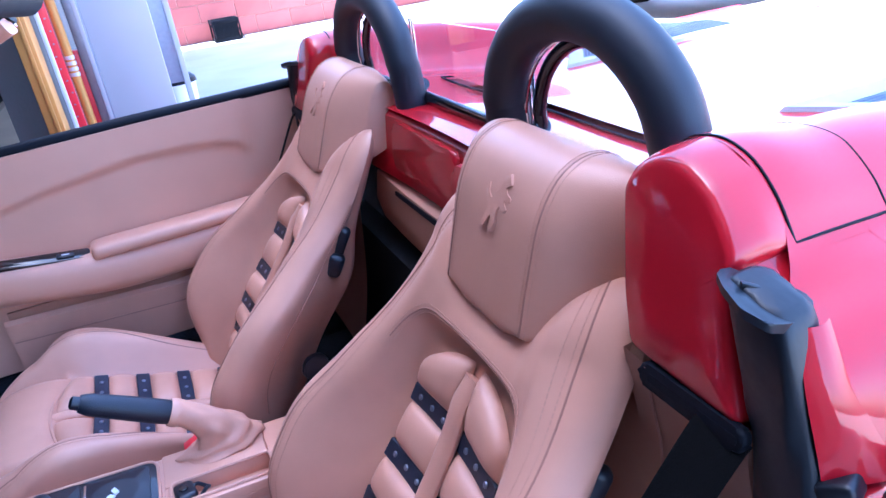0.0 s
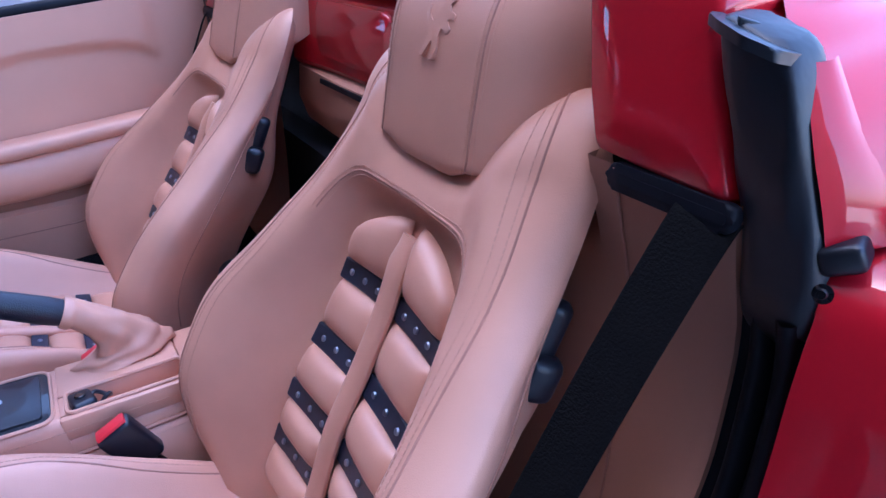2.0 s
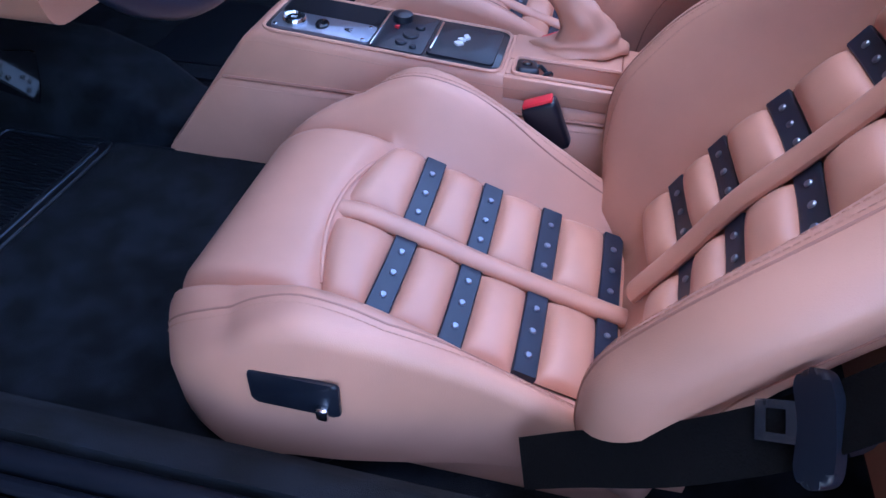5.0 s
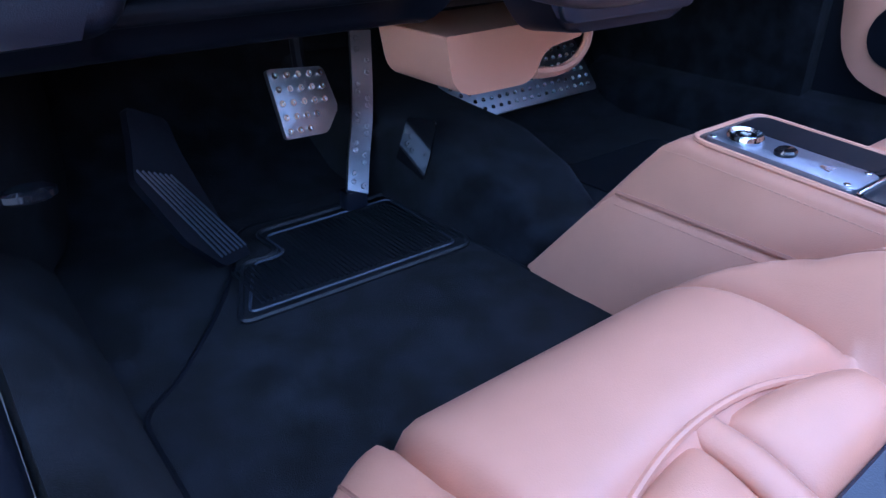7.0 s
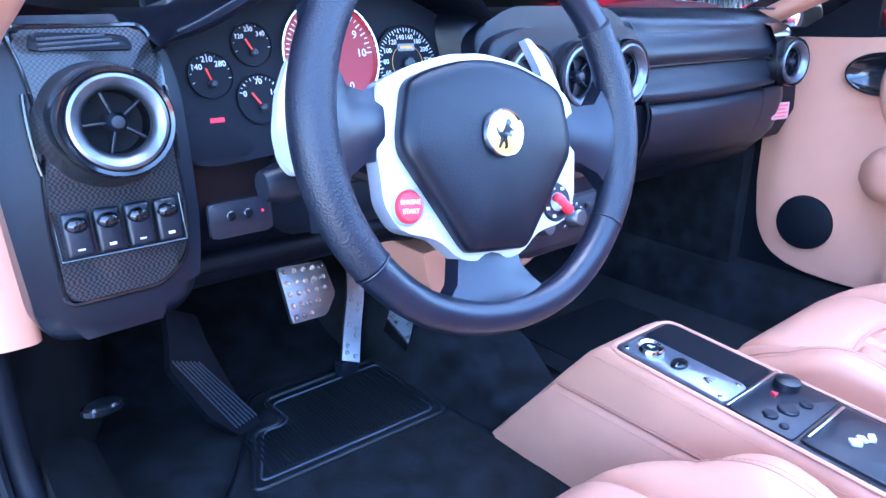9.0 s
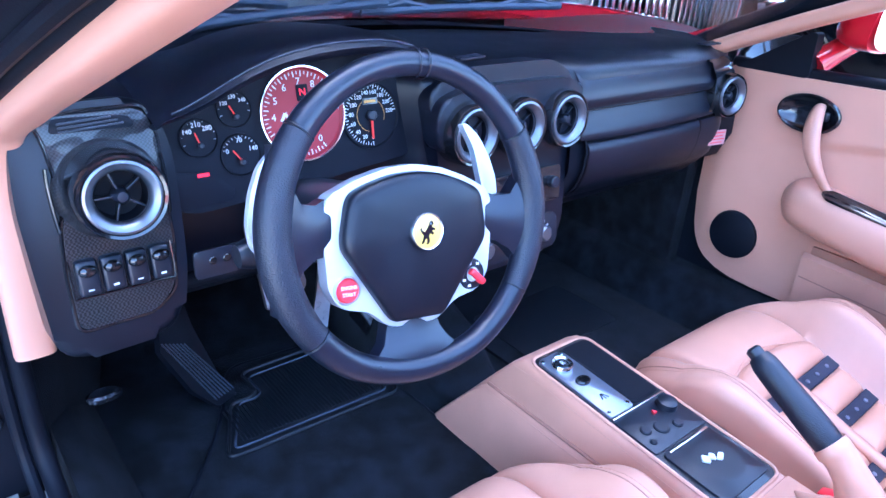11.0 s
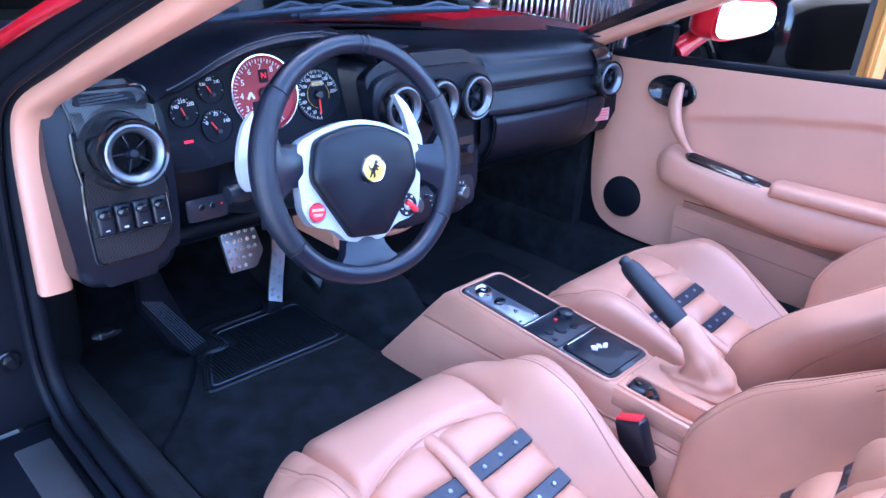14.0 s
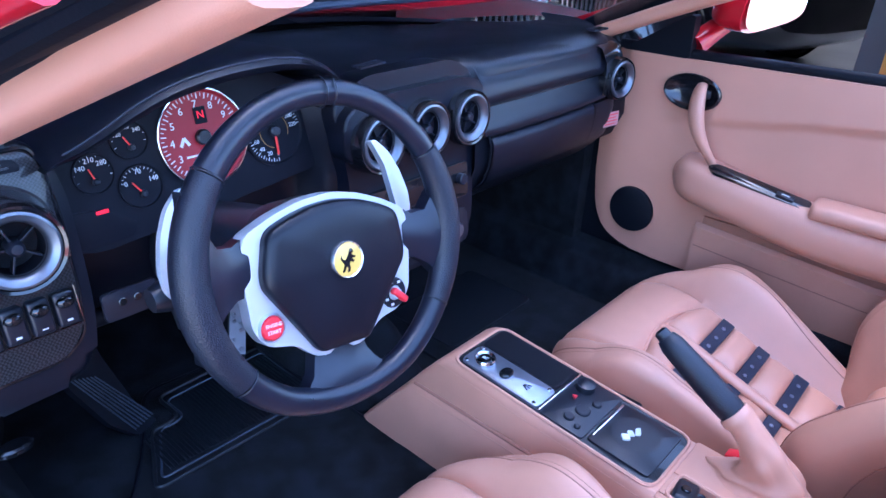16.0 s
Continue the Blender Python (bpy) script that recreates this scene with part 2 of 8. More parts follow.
def ribbon(path, normals, width, thick):
    """A flat strip along a path, its face turned to the normals."""
    p = [Vector(q) for q in path]
    rings, k = [], len(p)
    for i in range(k):
        t = (p[min(i + 1, k - 1)] - p[max(i - 1, 0)]).normalized()
        nn = Vector(normals[i] if isinstance(normals, list) else normals)
        nn = (nn - t * nn.dot(t)).normalized()
        s = t.cross(nn) * (width / 2)
        h = nn * (thick / 2)
        rings.append([p[i] - s - h, p[i] + s - h, p[i] + s + h, p[i] - s + h])
    return loft(rings)


def frame_to(center, axis, up=(0, 0, 1)):
    """A matrix whose z looks along axis and whose y is as near to up as can be."""
    z = Vector(axis).normalized()
    u = Vector(up)
    if abs(z.dot(u.normalized())) > 0.98:
        u = Vector((0, 1, 0))
    x = u.cross(z).normalized()
    y = z.cross(x)
    return Matrix(((x.x, y.x, z.x, center[0]), (x.y, y.y, z.y, center[1]), (x.z, y.z, z.z, center[2]), (0, 0, 0, 1)))


def lathe(profile, m=None, n=32):
    """A turned body from (radius, height) pairs round z, laid by m."""
    bm = bmesh.new()
    rows = []
    for r, h in profile:
        if r < 1e-6:
            v = bm.verts.new((0, 0, h))
            rows.append([v] * n)
        else:
            rows.append([bm.verts.new((r * math.cos(2 * math.pi * j / n), r * math.sin(2 * math.pi * j / n), h)) for j in range(n)])
    for i in range(len(rows) - 1):
        a, b = rows[i], rows[i + 1]
        for j in range(n):
            k = (j + 1) % n
            q = []
            for v in (a[j], a[k], b[k], b[j]):
                if v not in q:
                    q.append(v)
            if len(q) >= 3:
                bm.faces.new(q)
    if m is not None:
        bm.transform(m)
    return bm


def disc(r, h, m, n=28, bevel=0.0):
    b = min(bevel, r * 0.4, h * 0.5)
    return lathe([(0, 0), (r, 0), (r, h - b), (r - b, h), (0, h)], m, n)


def prism(outline, h0, h1, m=None, bevel=0.0, seg=2):
    """A plate with the outline (x, y) from height h0 to h1."""
    bm = bmesh.new()
    lo = [bm.verts.new((x, y, h0)) for x, y in outline]
    hi = [bm.verts.new((x, y, h1)) for x, y in outline]
    bm.faces.new(lo[::-1])
    top = bm.faces.new(hi)
    k = len(lo)
    for i in range(k):
        j = (i + 1) % k
        bm.faces.new((lo[i], lo[j], hi[j], hi[i]))
    if bevel:
        bmesh.ops.bevel(bm, geom=list(top.edges), offset=bevel, segments=seg, profile=0.5, affect="EDGES", clamp_overlap=True)
    if m is not None:
        bm.transform(m)
    return bm


def soft_outline(pts, r, n=5):
    """Rounds the corners of an outline."""
    out, k = [], len(pts)
    for i in range(k):
        a, b, c = (Vector((*pts[j % k][:2], 0)) for j in (i - 1, i, i + 1))
        rr = r[i] if isinstance(r, (list, tuple)) else r
        rr = min(rr, (a - b).length * 0.48, (c - b).length * 0.48)
        p, q = b + (a - b).normalized() * rr, b + (c - b).normalized() * rr
        for s in range(n + 1):
            t = s / n
            v = p * (1 - t) ** 2 + b * 2 * t * (1 - t) + q * t * t
            out.append((v.x, v.y))
    return out


def rounded(w, h, r, n=5):
    return soft_outline([(-w / 2, -h / 2), (w / 2, -h / 2), (w / 2, h / 2), (-w / 2, h / 2)], r, n)


def ellipse(a, b, n=36, p=2.0):
    out = []
    for i in range(n):
        c, s = math.cos(2 * math.pi * i / n), math.sin(2 * math.pi * i / n)
        out.append((a * math.copysign(abs(c) ** (2 / p), c), b * math.copysign(abs(s) ** (2 / p), s)))
    return out


def writing(text, size, m, depth=0.0003):
    """Letters in the built-in font, centred, as a mesh."""
    cu = bpy.data.curves.new("writing", "FONT")
    cu.body, cu.size, cu.extrude = text, size, depth
    cu.align_x, cu.align_y = "CENTER", "CENTER"
    cu.resolution_u = 2
    ob = bpy.data.objects.new("writing", cu)
    scene.collection.objects.link(ob)
    me = bpy.data.meshes.new_from_object(ob.evaluated_get(bpy.context.evaluated_depsgraph_get()))
    bpy.data.objects.remove(ob)
    bpy.data.curves.remove(cu)
    me.materials.clear()
    me.transform(m)
    return me


def lerp(z, zs, vs):
    return float(np.interp(z, zs, vs))


def smoother(x, a, b):
    t = min(1.0, max(0.0, (x - a) / (b - a)))
    return t * t * (3 - 2 * t)


def spline(zs, vs):
    """A smooth curve through the knots, as a function."""
    zs, vs = np.array(zs, float), np.array(vs, float)
    d = np.gradient(vs, zs)

    def f(z):
        z = min(max(z, zs[0]), zs[-1])
        i = min(int(np.searchsorted(zs, z, "right")) - 1, len(zs) - 2)
        h = zs[i + 1] - zs[i]
        t = (z - zs[i]) / h
        return float((2 * t ** 3 - 3 * t * t + 1) * vs[i] + (t ** 3 - 2 * t * t + t) * h * d[i] + (-2 * t ** 3 + 3 * t * t) * vs[i + 1] + (t ** 3 - t * t) * h * d[i + 1])
    return f

# ---------------------------------------------------------------- yard and garage
structure("ground", box(-60, 60, -60, 60, -0.3, 0.0), CONCRETE, "pale sunlit concrete yard and garage floor", "ground", smooth=False)

# garage: dark inside, its wide door opening in front of the seats
GY = -0.30
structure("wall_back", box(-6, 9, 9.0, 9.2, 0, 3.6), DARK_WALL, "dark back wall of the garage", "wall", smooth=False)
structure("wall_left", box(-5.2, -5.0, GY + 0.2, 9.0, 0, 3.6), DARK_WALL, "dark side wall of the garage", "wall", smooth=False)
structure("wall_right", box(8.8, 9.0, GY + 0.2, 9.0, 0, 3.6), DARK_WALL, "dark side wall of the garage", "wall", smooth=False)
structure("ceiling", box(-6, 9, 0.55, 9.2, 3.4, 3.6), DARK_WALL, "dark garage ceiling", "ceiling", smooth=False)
# unseen upper front and returns added up to 8.2 m to shade the backrests
structure("door_return", joined(box(2.45, 2.65, 0.5, 0.7, 2.7, 8.2), box(-2.8, -2.6, GY + 0.2, 0.7, 0, 8.2)), DARK_WALL, "dark side of the garage door opening, carried up with the raised front", "wall", smooth=False)
structure("wall_front", joined(box(-9, -2.6, GY, GY + 0.2, 0, 8.2), box(-2.6, 2.45, 0.5, 0.7, 2.7, 8.2), box(2.45, 10.6, GY, GY + 0.2, 0, 8.2)), FACADE, "grey rendered garage front round the door opening, raised unseen to block sky", "wall", smooth=False)

# ---------------------------------------------------------------- seats
SEAT_X = 0.365
Z_BACK = [0.28, 0.34, 0.38, 0.42, 0.49, 0.55, 0.62, 0.70, 0.78, 0.85, 0.90]
spine = spline(Z_BACK, [-0.698, -0.716, -0.737, -0.757, -0.79, -0.83, -0.872, -0.908, -0.943, -0.972, -0.99])
crest = spline([0.28, 0.34, 0.42, 0.52, 0.59, 0.645, 0.72, 0.80, 0.90], [0.19, 0.212, 0.228, 0.238, 0.236, 0.217, 0.195, 0.170, 0.155])
bolster = spline([0.28, 0.34, 0.40, 0.46, 0.52, 0.59, 0.645, 0.72, 0.80, 0.90], [0.01, 0.045, 0.088, 0.117, 0.130, 0.122, 0.086, 0.034, 0.004, -0.012])


def hollow(x, z):
    """Below 1 inside the arched hollow round the padded insert."""
    return (abs(x / 0.162) ** 2.8 + (max(0.0, z - 0.60) / 0.172) ** 2.8) ** (1 / 2.8)


def recess(x, z):
    """1 at the bottom of the hollow, 0 outside it, with a crisp edge."""
    return math.sin(min(1.0, max(0.0, (1 - hollow(x, z)) / 0.34)) * math.pi / 2)


def back_y(x, z):
    """The leather face of the backrest."""
    c = crest(z)
    b = bolster(z) * smoother(abs(x), 0.60 * c, 1.0 * c)
    lip = 0.026 - 0.008 * smoother(z, 0.79, 0.85)
    return spine(z) + b + lip * (1 - recess(x, z)) * (1 - smoother(abs(x), 0.75 * c, 1.02 * c)) - 0.009 * recess(x, z)


Z_TOP, CAP = 0.805, 0.066
ridge = spline([0.0, 0.05, 0.085, 0.105, 0.13, 0.155, 0.18, 0.20, 0.22, 0.26], [0.794, 0.796, 0.812, 0.832, 0.850, 0.859, 0.862, 0.861, 0.856, 0.838])


def shoulder(x, z):
    """The top dips in the middle for the headrest and rises to a shoulder on both sides."""
    return z if z < 0.68 else 0.68 + (z - 0.68) * (ridge(abs(x)) - 0.68) / (Z_TOP + CAP - 0.68)


def back_rear(z):
    """The rear face of the backrest shell."""
    return min(spine(z) - 0.115 + 0.042 * smoother(z, 0.55, 0.72), -0.80)


tuck = spline([0.28, 0.45, 0.50, 0.55, 0.60, 0.65, 0.70, 0.76, 0.80, 0.90], [0.100, 0.105, 0.102, 0.100, 0.087, 0.064, 0.038, 0.034, 0.044, 0.050])


def back_ring(z, lift=0.0, shrink=1.0):
    c = crest(z)
    up = smoother(z, 0.72, 0.85)
    w = c + 0.032 - 0.012 * smoother(z, 0.60, 0.72) + 0.026 * up
    deep = 0.05 - 0.026 * up
    yb = back_rear(z)
    ring = []
    for i in range(81):
        x = -c + 2 * c * i / 80
        ring.append((x, back_y(x, z)))
    yf = back_y(c, z)
    side = []
    for i in range(1, 9):
        a = math.pi / 2 * i / 8
        side.append((c + (w - c) * math.sin(a), yf - deep * (1 - math.cos(a))))
    inn = tuck(z)
    for i in range(1, 7):
        side.append((w - inn * (i / 6) ** 1.3, yf - deep + (yb + 0.03 - yf + deep) * i / 6))
    for i in range(1, 6):
        a = math.pi / 2 * i / 5
        side.append((w - inn - 0.05 * (1 - math.cos(a)), yb + 0.03 - 0.03 * math.sin(a)))
    ring += side + [(-x, y) for x, y in reversed(side)]
    cy = (spine(z) + yb) / 2
    lean = 0.42 * max(0.0, lift)
    return [Vector((x * (1 - 0.22 * (1 - shrink)), cy + (y - cy) * shrink - lean, z + lift)) for x, y in ring]


def backrest_mesh():
    rings = [back_ring(0.285, -0.02, 0.7), back_ring(0.285, -0.01, 0.9)]
    rings += [back_ring(0.285 + (Z_TOP - 0.285) * i / 110) for i in range(111)]
    for i in range(1, 13):
        a = math.pi / 2 * i / 12
        rings.append(back_ring(Z_TOP, CAP * math.sin(a), 1 - 0.86 * (1 - math.cos(a))))
    return loft([[Vector((p.x, p.y, shoulder(p.x, p.z))) for p in r] for r in rings])


def on_cap(x, z, off=0.0):
    """The rounded top of the backrest, above the level where it starts to close."""
    s = min(0.999, (z - Z_TOP) / CAP)
    k = 1 - 0.86 * (1 - math.sqrt(1 - s * s))
    cy = (spine(Z_TOP) + back_rear(Z_TOP)) / 2
    n = Vector((0, math.sqrt(1 - s * s), s)).normalized()
    u = x * (1 - 0.22 * (1 - k))
    return Vector((u, cy + (back_y(x, Z_TOP) - cy) * k - 0.42 * (z - Z_TOP), shoulder(u, z))) + n * off, n


def on_back(x, z, off=0.0):
    if z > Z_TOP:
        return on_cap(x, z, off)
    e = 0.004
    p = Vector((x, back_y(x, z), shoulder(x, z)))
    du = Vector((2 * e, back_y(x + e, z) - back_y(x - e, z), 0))
    dv = Vector((0, back_y(x, z + e) - back_y(x, z - e), 2 * e))
    n = dv.cross(du).normalized()
    if n.y < 0:
        n = -n
    return p + n * off, n


def on_insert(x, z, off=0.0):
    """The plane of the padded insert of the backrest."""
    e = 0.004
    t = Vector((0, spine(z + e) - spine(z - e), 2 * e)).normalized()
    n = Vector((0, t.z, -t.y))
    bow = 0.010 * (abs(x) / 0.13) ** 2
    return Vector((x * lerp(z, [0.35, 0.42, 0.63, 0.70], [1.12, 1.10, 0.91, 0.88]), spine(z) - 0.010 + bow, z)) + n * off, n


Y_CUSH = [-0.78, -0.70, -0.605, -0.525, -0.445, -0.38, -0.32, -0.26, -0.20]
cush = spline(Y_CUSH, [0.285, 0.305, 0.332, 0.357, 0.386, 0.405, 0.412, 0.402, 0.375])
cush_bolster = spline([-0.78, -0.70, -0.60, -0.50, -0.42, -0.36, -0.30, -0.25, -0.20], [0.026, 0.042, 0.066, 0.083, 0.078, 0.056, 0.029, 0.008, 0.0])
cush_half = spline([-0.78, -0.66, -0.58, -0.50, -0.43, -0.35, -0.27, -0.20], [0.198, 0.204, 0.213, 0.230, 0.243, 0.247, 0.245, 0.240])


def cush_z(x, y):
    b = cush_bolster(y) * smoother(abs(x), 0.134, 0.200)
    crease = 0.026 * math.exp(-((abs(x) - 0.152) / 0.008) ** 2) * smoother(y, -0.43, -0.35)
    panel = 0.010 * smoother(y, -0.372 - 1.6 * x * x, -0.350 - 1.6 * x * x) * (1 - smoother(abs(x), 0.13, 0.16))
    return cush(y) + b - crease + panel - 0.010 * (1 - smoother(y, -0.39, -0.36)) * (1 - smoother(abs(x), 0.130, 0.15))


def cush_ring(y, shrink=1.0, shift=0.0):
    h = cush_half(y)
    top = []
    for i in range(53):
        x = -h * 0.93 + 1.86 * h * i / 52
        top.append((x, cush_z(x, y)))
    ze = cush_z(h * 0.93, y)
    side = []
    for i in range(1, 8):
        a = math.pi / 2 * i / 7
        side.append((h * 0.93 + h * 0.07 * math.sin(a), ze - 0.022 * (1 - math.cos(a))))
    zb = 0.275
    for i in range(1, 4):
        side.append((h, ze - 0.022 + (zb - ze + 0.022) * i / 3))
    ring = top + side + [(h * 0.9, zb - 0.01), (-h * 0.9, zb - 0.01)] + [(-x, z) for x, z in reversed(side)]
    cz = 0.33
    return [Vector((x * (1 - (1 - shrink) * 0.20), y + shift, cz + (z - cz) * shrink)) for x, z in ring]


def set_back(p):
    """The front corners of the cushion are drawn back and lowered in a soft curve."""
    k = smoother(abs(p.x), 0.135, 0.255) * smoother(p.y, -0.42, -0.25)
    return Vector((p.x, p.y - 0.042 * k, p.z - 0.022 * k))


def cushion_mesh():
    rings = [cush_ring(-0.78 + (0.78 - 0.315) * i / 56) for i in range(57)]
    for i in range(1, 11):
        a = math.pi / 2 * i / 10
        rings.append(cush_ring(-0.315 + 0.004 * i, 1 - 0.78 * (1 - math.cos(a)), 0.096 * math.sin(a) - 0.004 * i))
    return loft([[set_back(p) for p in r] for r in rings])


def on_roll(x, i, off=0.0):
    """The rolled front of the cushion; i runs from 0 at the top to 10 at its foot."""
    def at(u, j):
        a = math.pi / 2 * j / 10
        k = 1 - 0.78 * (1 - math.cos(a))
        y = -0.315 + 0.004 * j
        return set_back(Vector((u * (1 - (1 - k) * 0.20), -0.315 + 0.096 * math.sin(a), 0.33 + (cush_z(u, y) - 0.33) * k)))
    p = at(x, i)
    n = (at(x + 0.004, i) - at(x - 0.004, i)).cross(at(x, i + 0.2) - at(x, i - 0.2)).normalized()
    return p + n * off, n


def on_cush(x, y, off=0.0):
    if y > -0.315:
        return on_roll(x, (y + 0.315) / 0.004, off)
    e = 0.004
    p = set_back(Vector((x, y, cush_z(x, y))))
    n = Vector((-(cush_z(x + e, y) - cush_z(x - e, y)) / (2 * e), -(cush_z(x, y + e) - cush_z(x, y - e)) / (2 * e), 1)).normalized()
    return p + n * off, n


def on_pan(x, y, off=0.0):
    """The plane of the padded insert of the cushion."""
    e = 0.004
    n = Vector((0, -(cush(y + e) - cush(y - e)) / (2 * e), 1)).normalized()
    bow = 0.007 * (abs(x) / 0.13) ** 2
    return Vector((x, y, cush(y) - 0.010 + bow)) + n * off, n


def pillow(surf, u0, u1, v0, v1, h, top=None, bottom=None, nu=14, nv=10, power=3.0):
    """A stuffed panel on a surface, between u0..u1 and v0..v1; top(u) and bottom(u) may bend its ends."""
    bm = bmesh.new()
    rows = []
    for j in range(nv + 1):
        row = []
        for i in range(nu + 1):
            a, b = 2 * i / nu - 1, 2 * j / nv - 1
            a = math.copysign(1 - (1 - abs(a)) ** 1.4, a)
            b = math.copysign(1 - (1 - abs(b)) ** 1.4, b)
            u = (u0 + u1) / 2 + a * (u1 - u0) / 2
            lo, hi = (bottom(u) if bottom else v0), (top(u) if top else v1)
            v = (lo + hi) / 2 + b * (hi - lo) / 2
            k = ((1 - abs(a) ** power) * (1 - abs(b) ** power)) ** 0.5
            row.append(bm.verts.new(surf(u, v, h * k)[0]))
        rows.append(row)
    grid_faces(bm, rows)
    low = [[bm.verts.new(surf((u0 + u1) / 2 + (u1 - u0) / 2 * s, ((bottom((u0 + u1) / 2) if bottom else v0) + (top((u0 + u1) / 2) if top else v1)) / 2 + (v1 - v0) / 2 * t * 0.8, -0.012)[0]) for s in (-1, 1)] for t in (-1, 1)]
    bm.faces.new((low[0][0], low[0][1], low[1][1], low[1][0]))
    return bm


def strap(surf, u0, u1, v, wid, off, tilt=0.0):
    bm = bmesh.new()
    rows = []
    for i in range(9):
        u = u0 + (u1 - u0) * i / 8
        vv = v + tilt * (u - (u0 + u1) / 2)
        prof = [(-wid / 2, -0.004), (-wid / 2, off - 0.0015), (-wid / 2 + 0.0015, off), (wid / 2 - 0.0015, off), (wid / 2, off - 0.0015), (wid / 2, -0.004)]
        rows.append([bm.verts.new(surf(u, vv + d, h)[0]) for d, h in prof])
    grid_faces(bm, rows)
    bm.faces.new(rows[0])
    bm.faces.new(rows[-1][::-1])
    return bm


def stitched(surf, uv, parent, gap=0.0068, off=0.0004, name="stitching"):
    """A row of short stitches along a line on a surface, as one part."""
    pts = [surf(u, v, off) for u, v in uv]
    bm = bmesh.new()
    acc = 0.0
    for (p, n), (q, _) in zip(pts, pts[1:]):
        seg = (q - p).length
        while acc < seg:
            c = p + (q - p) * (acc / seg)
            t = (q - p).normalized()
            s = t.cross(n).normalized()
            a, b = t * 0.0025, s * 0.0006
            vs = [bm.verts.new(c + k) for k in (-a - b, a - b, a + b, -a + b)]
            up = [bm.verts.new(x.co + n * 0.0006) for x in vs]
            bm.faces.new(up)
            for i in range(4):
                bm.faces.new((vs[i], vs[(i + 1) % 4], up[(i + 1) % 4], up[i]))
            acc += gap
        acc -= seg
    return part(name, bm, THREAD, parent, smooth=False)


def seam(surf, uv, parent, r=0.0022, mat=None, name="seam", off=-0.0006):
    return part(name, tube([surf(u, v, off)[0] for u, v in uv], r, 6), mat or SEAM, parent)


def dots(surf, spots, r, parent):
    for u, v, off in spots:
        p, n = surf(u, v, off)
        part("rivet", disc(r, 0.0028, frame_to(p, n), 10, 0.0012), SATIN, parent, "small silver rivet")


def emblem(m, s, parent, mat, name="emblem", high=0.0022):
    """A plain embossed mark: one upright shape with short arms."""
    mark = [(0.30, 0.50), (0.20, 0.62), (0.08, 0.52), (0.02, 0.34), (-0.10, 0.14), (-0.24, -0.02), (-0.42, 0.10), (-0.46, 0.30), (-0.54, 0.10), (-0.38, -0.12),
            (-0.30, -0.22), (-0.36, -0.44), (-0.46, -0.66), (-0.32, -0.64), (-0.20, -0.42), (-0.14, -0.34), (-0.06, -0.48), (-0.12, -0.70), (0.04, -0.66), (0.09, -0.46),
            (0.04, -0.26), (0.10, -0.10), (0.30, -0.20), (0.40, -0.10), (0.24, 0.02), (0.26, 0.07), (0.45, 0.05), (0.46, 0.16), (0.28, 0.21), (0.20, 0.32), (0.36, 0.40)]
    bm = prism(soft_outline(mark[::-1], 0.03, 3), -0.004 / s, high / s, bevel=0.035, seg=3)
    return part(name, moved(bm, m @ Matrix.Scale(s, 4)), mat, parent, "plain raised mark")


def headrest_ring(x):
    """The side outline of the headrest at x: full between the seams, then swept back to its sides."""
    k = max(0.0, (abs(x) - 0.085) / 0.070)
    low = 0.770 + 0.012 * smoother(abs(x), 0.04, 0.085)
    side = [(-0.934, low), (-0.936, 0.80), (-0.949, 0.85), (-0.964, 0.90), (-0.984, 0.934), (-1.005, 0.951), (-1.030, 0.957),
            (-1.056, 0.950), (-1.072, 0.925), (-1.076, 0.88), (-1.066, 0.83), (-1.045, 0.80), (-1.005, 0.785), (-0.962, low - 0.003)]
    pts = smooth_path([(0, y, z) for y, z in side], 4, True)
    sy, sz = 1 - 0.55 * k ** 1.6, 1 - 0.26 * k ** 2.2
    return [Vector((x + 0.006, -1.068 + (p.y + 1.068) * sy, 0.875 + (p.z - 0.875) * sz)) for p in pts]


def headrest_mesh():
    xs = [math.copysign(0.155 * (1 - (1 - abs(t)) ** 1.5), t) for t in np.linspace(-1, 1, 49)]
    return loft([headrest_ring(x) for x in xs])


def head_face(x, z, off=0.0):
    """The front face of the headrest."""
    f = spline([0.772, 0.80, 0.85, 0.90, 0.934, 0.951], [-0.934, -0.936, -0.949, -0.964, -0.984, -1.005])
    y = f(z)
    e = 0.004
    n = Vector((0, 2 * e, -(f(z + e) - f(z - e)))).normalized()
    return Vector((x, y, z)) + n * off, n


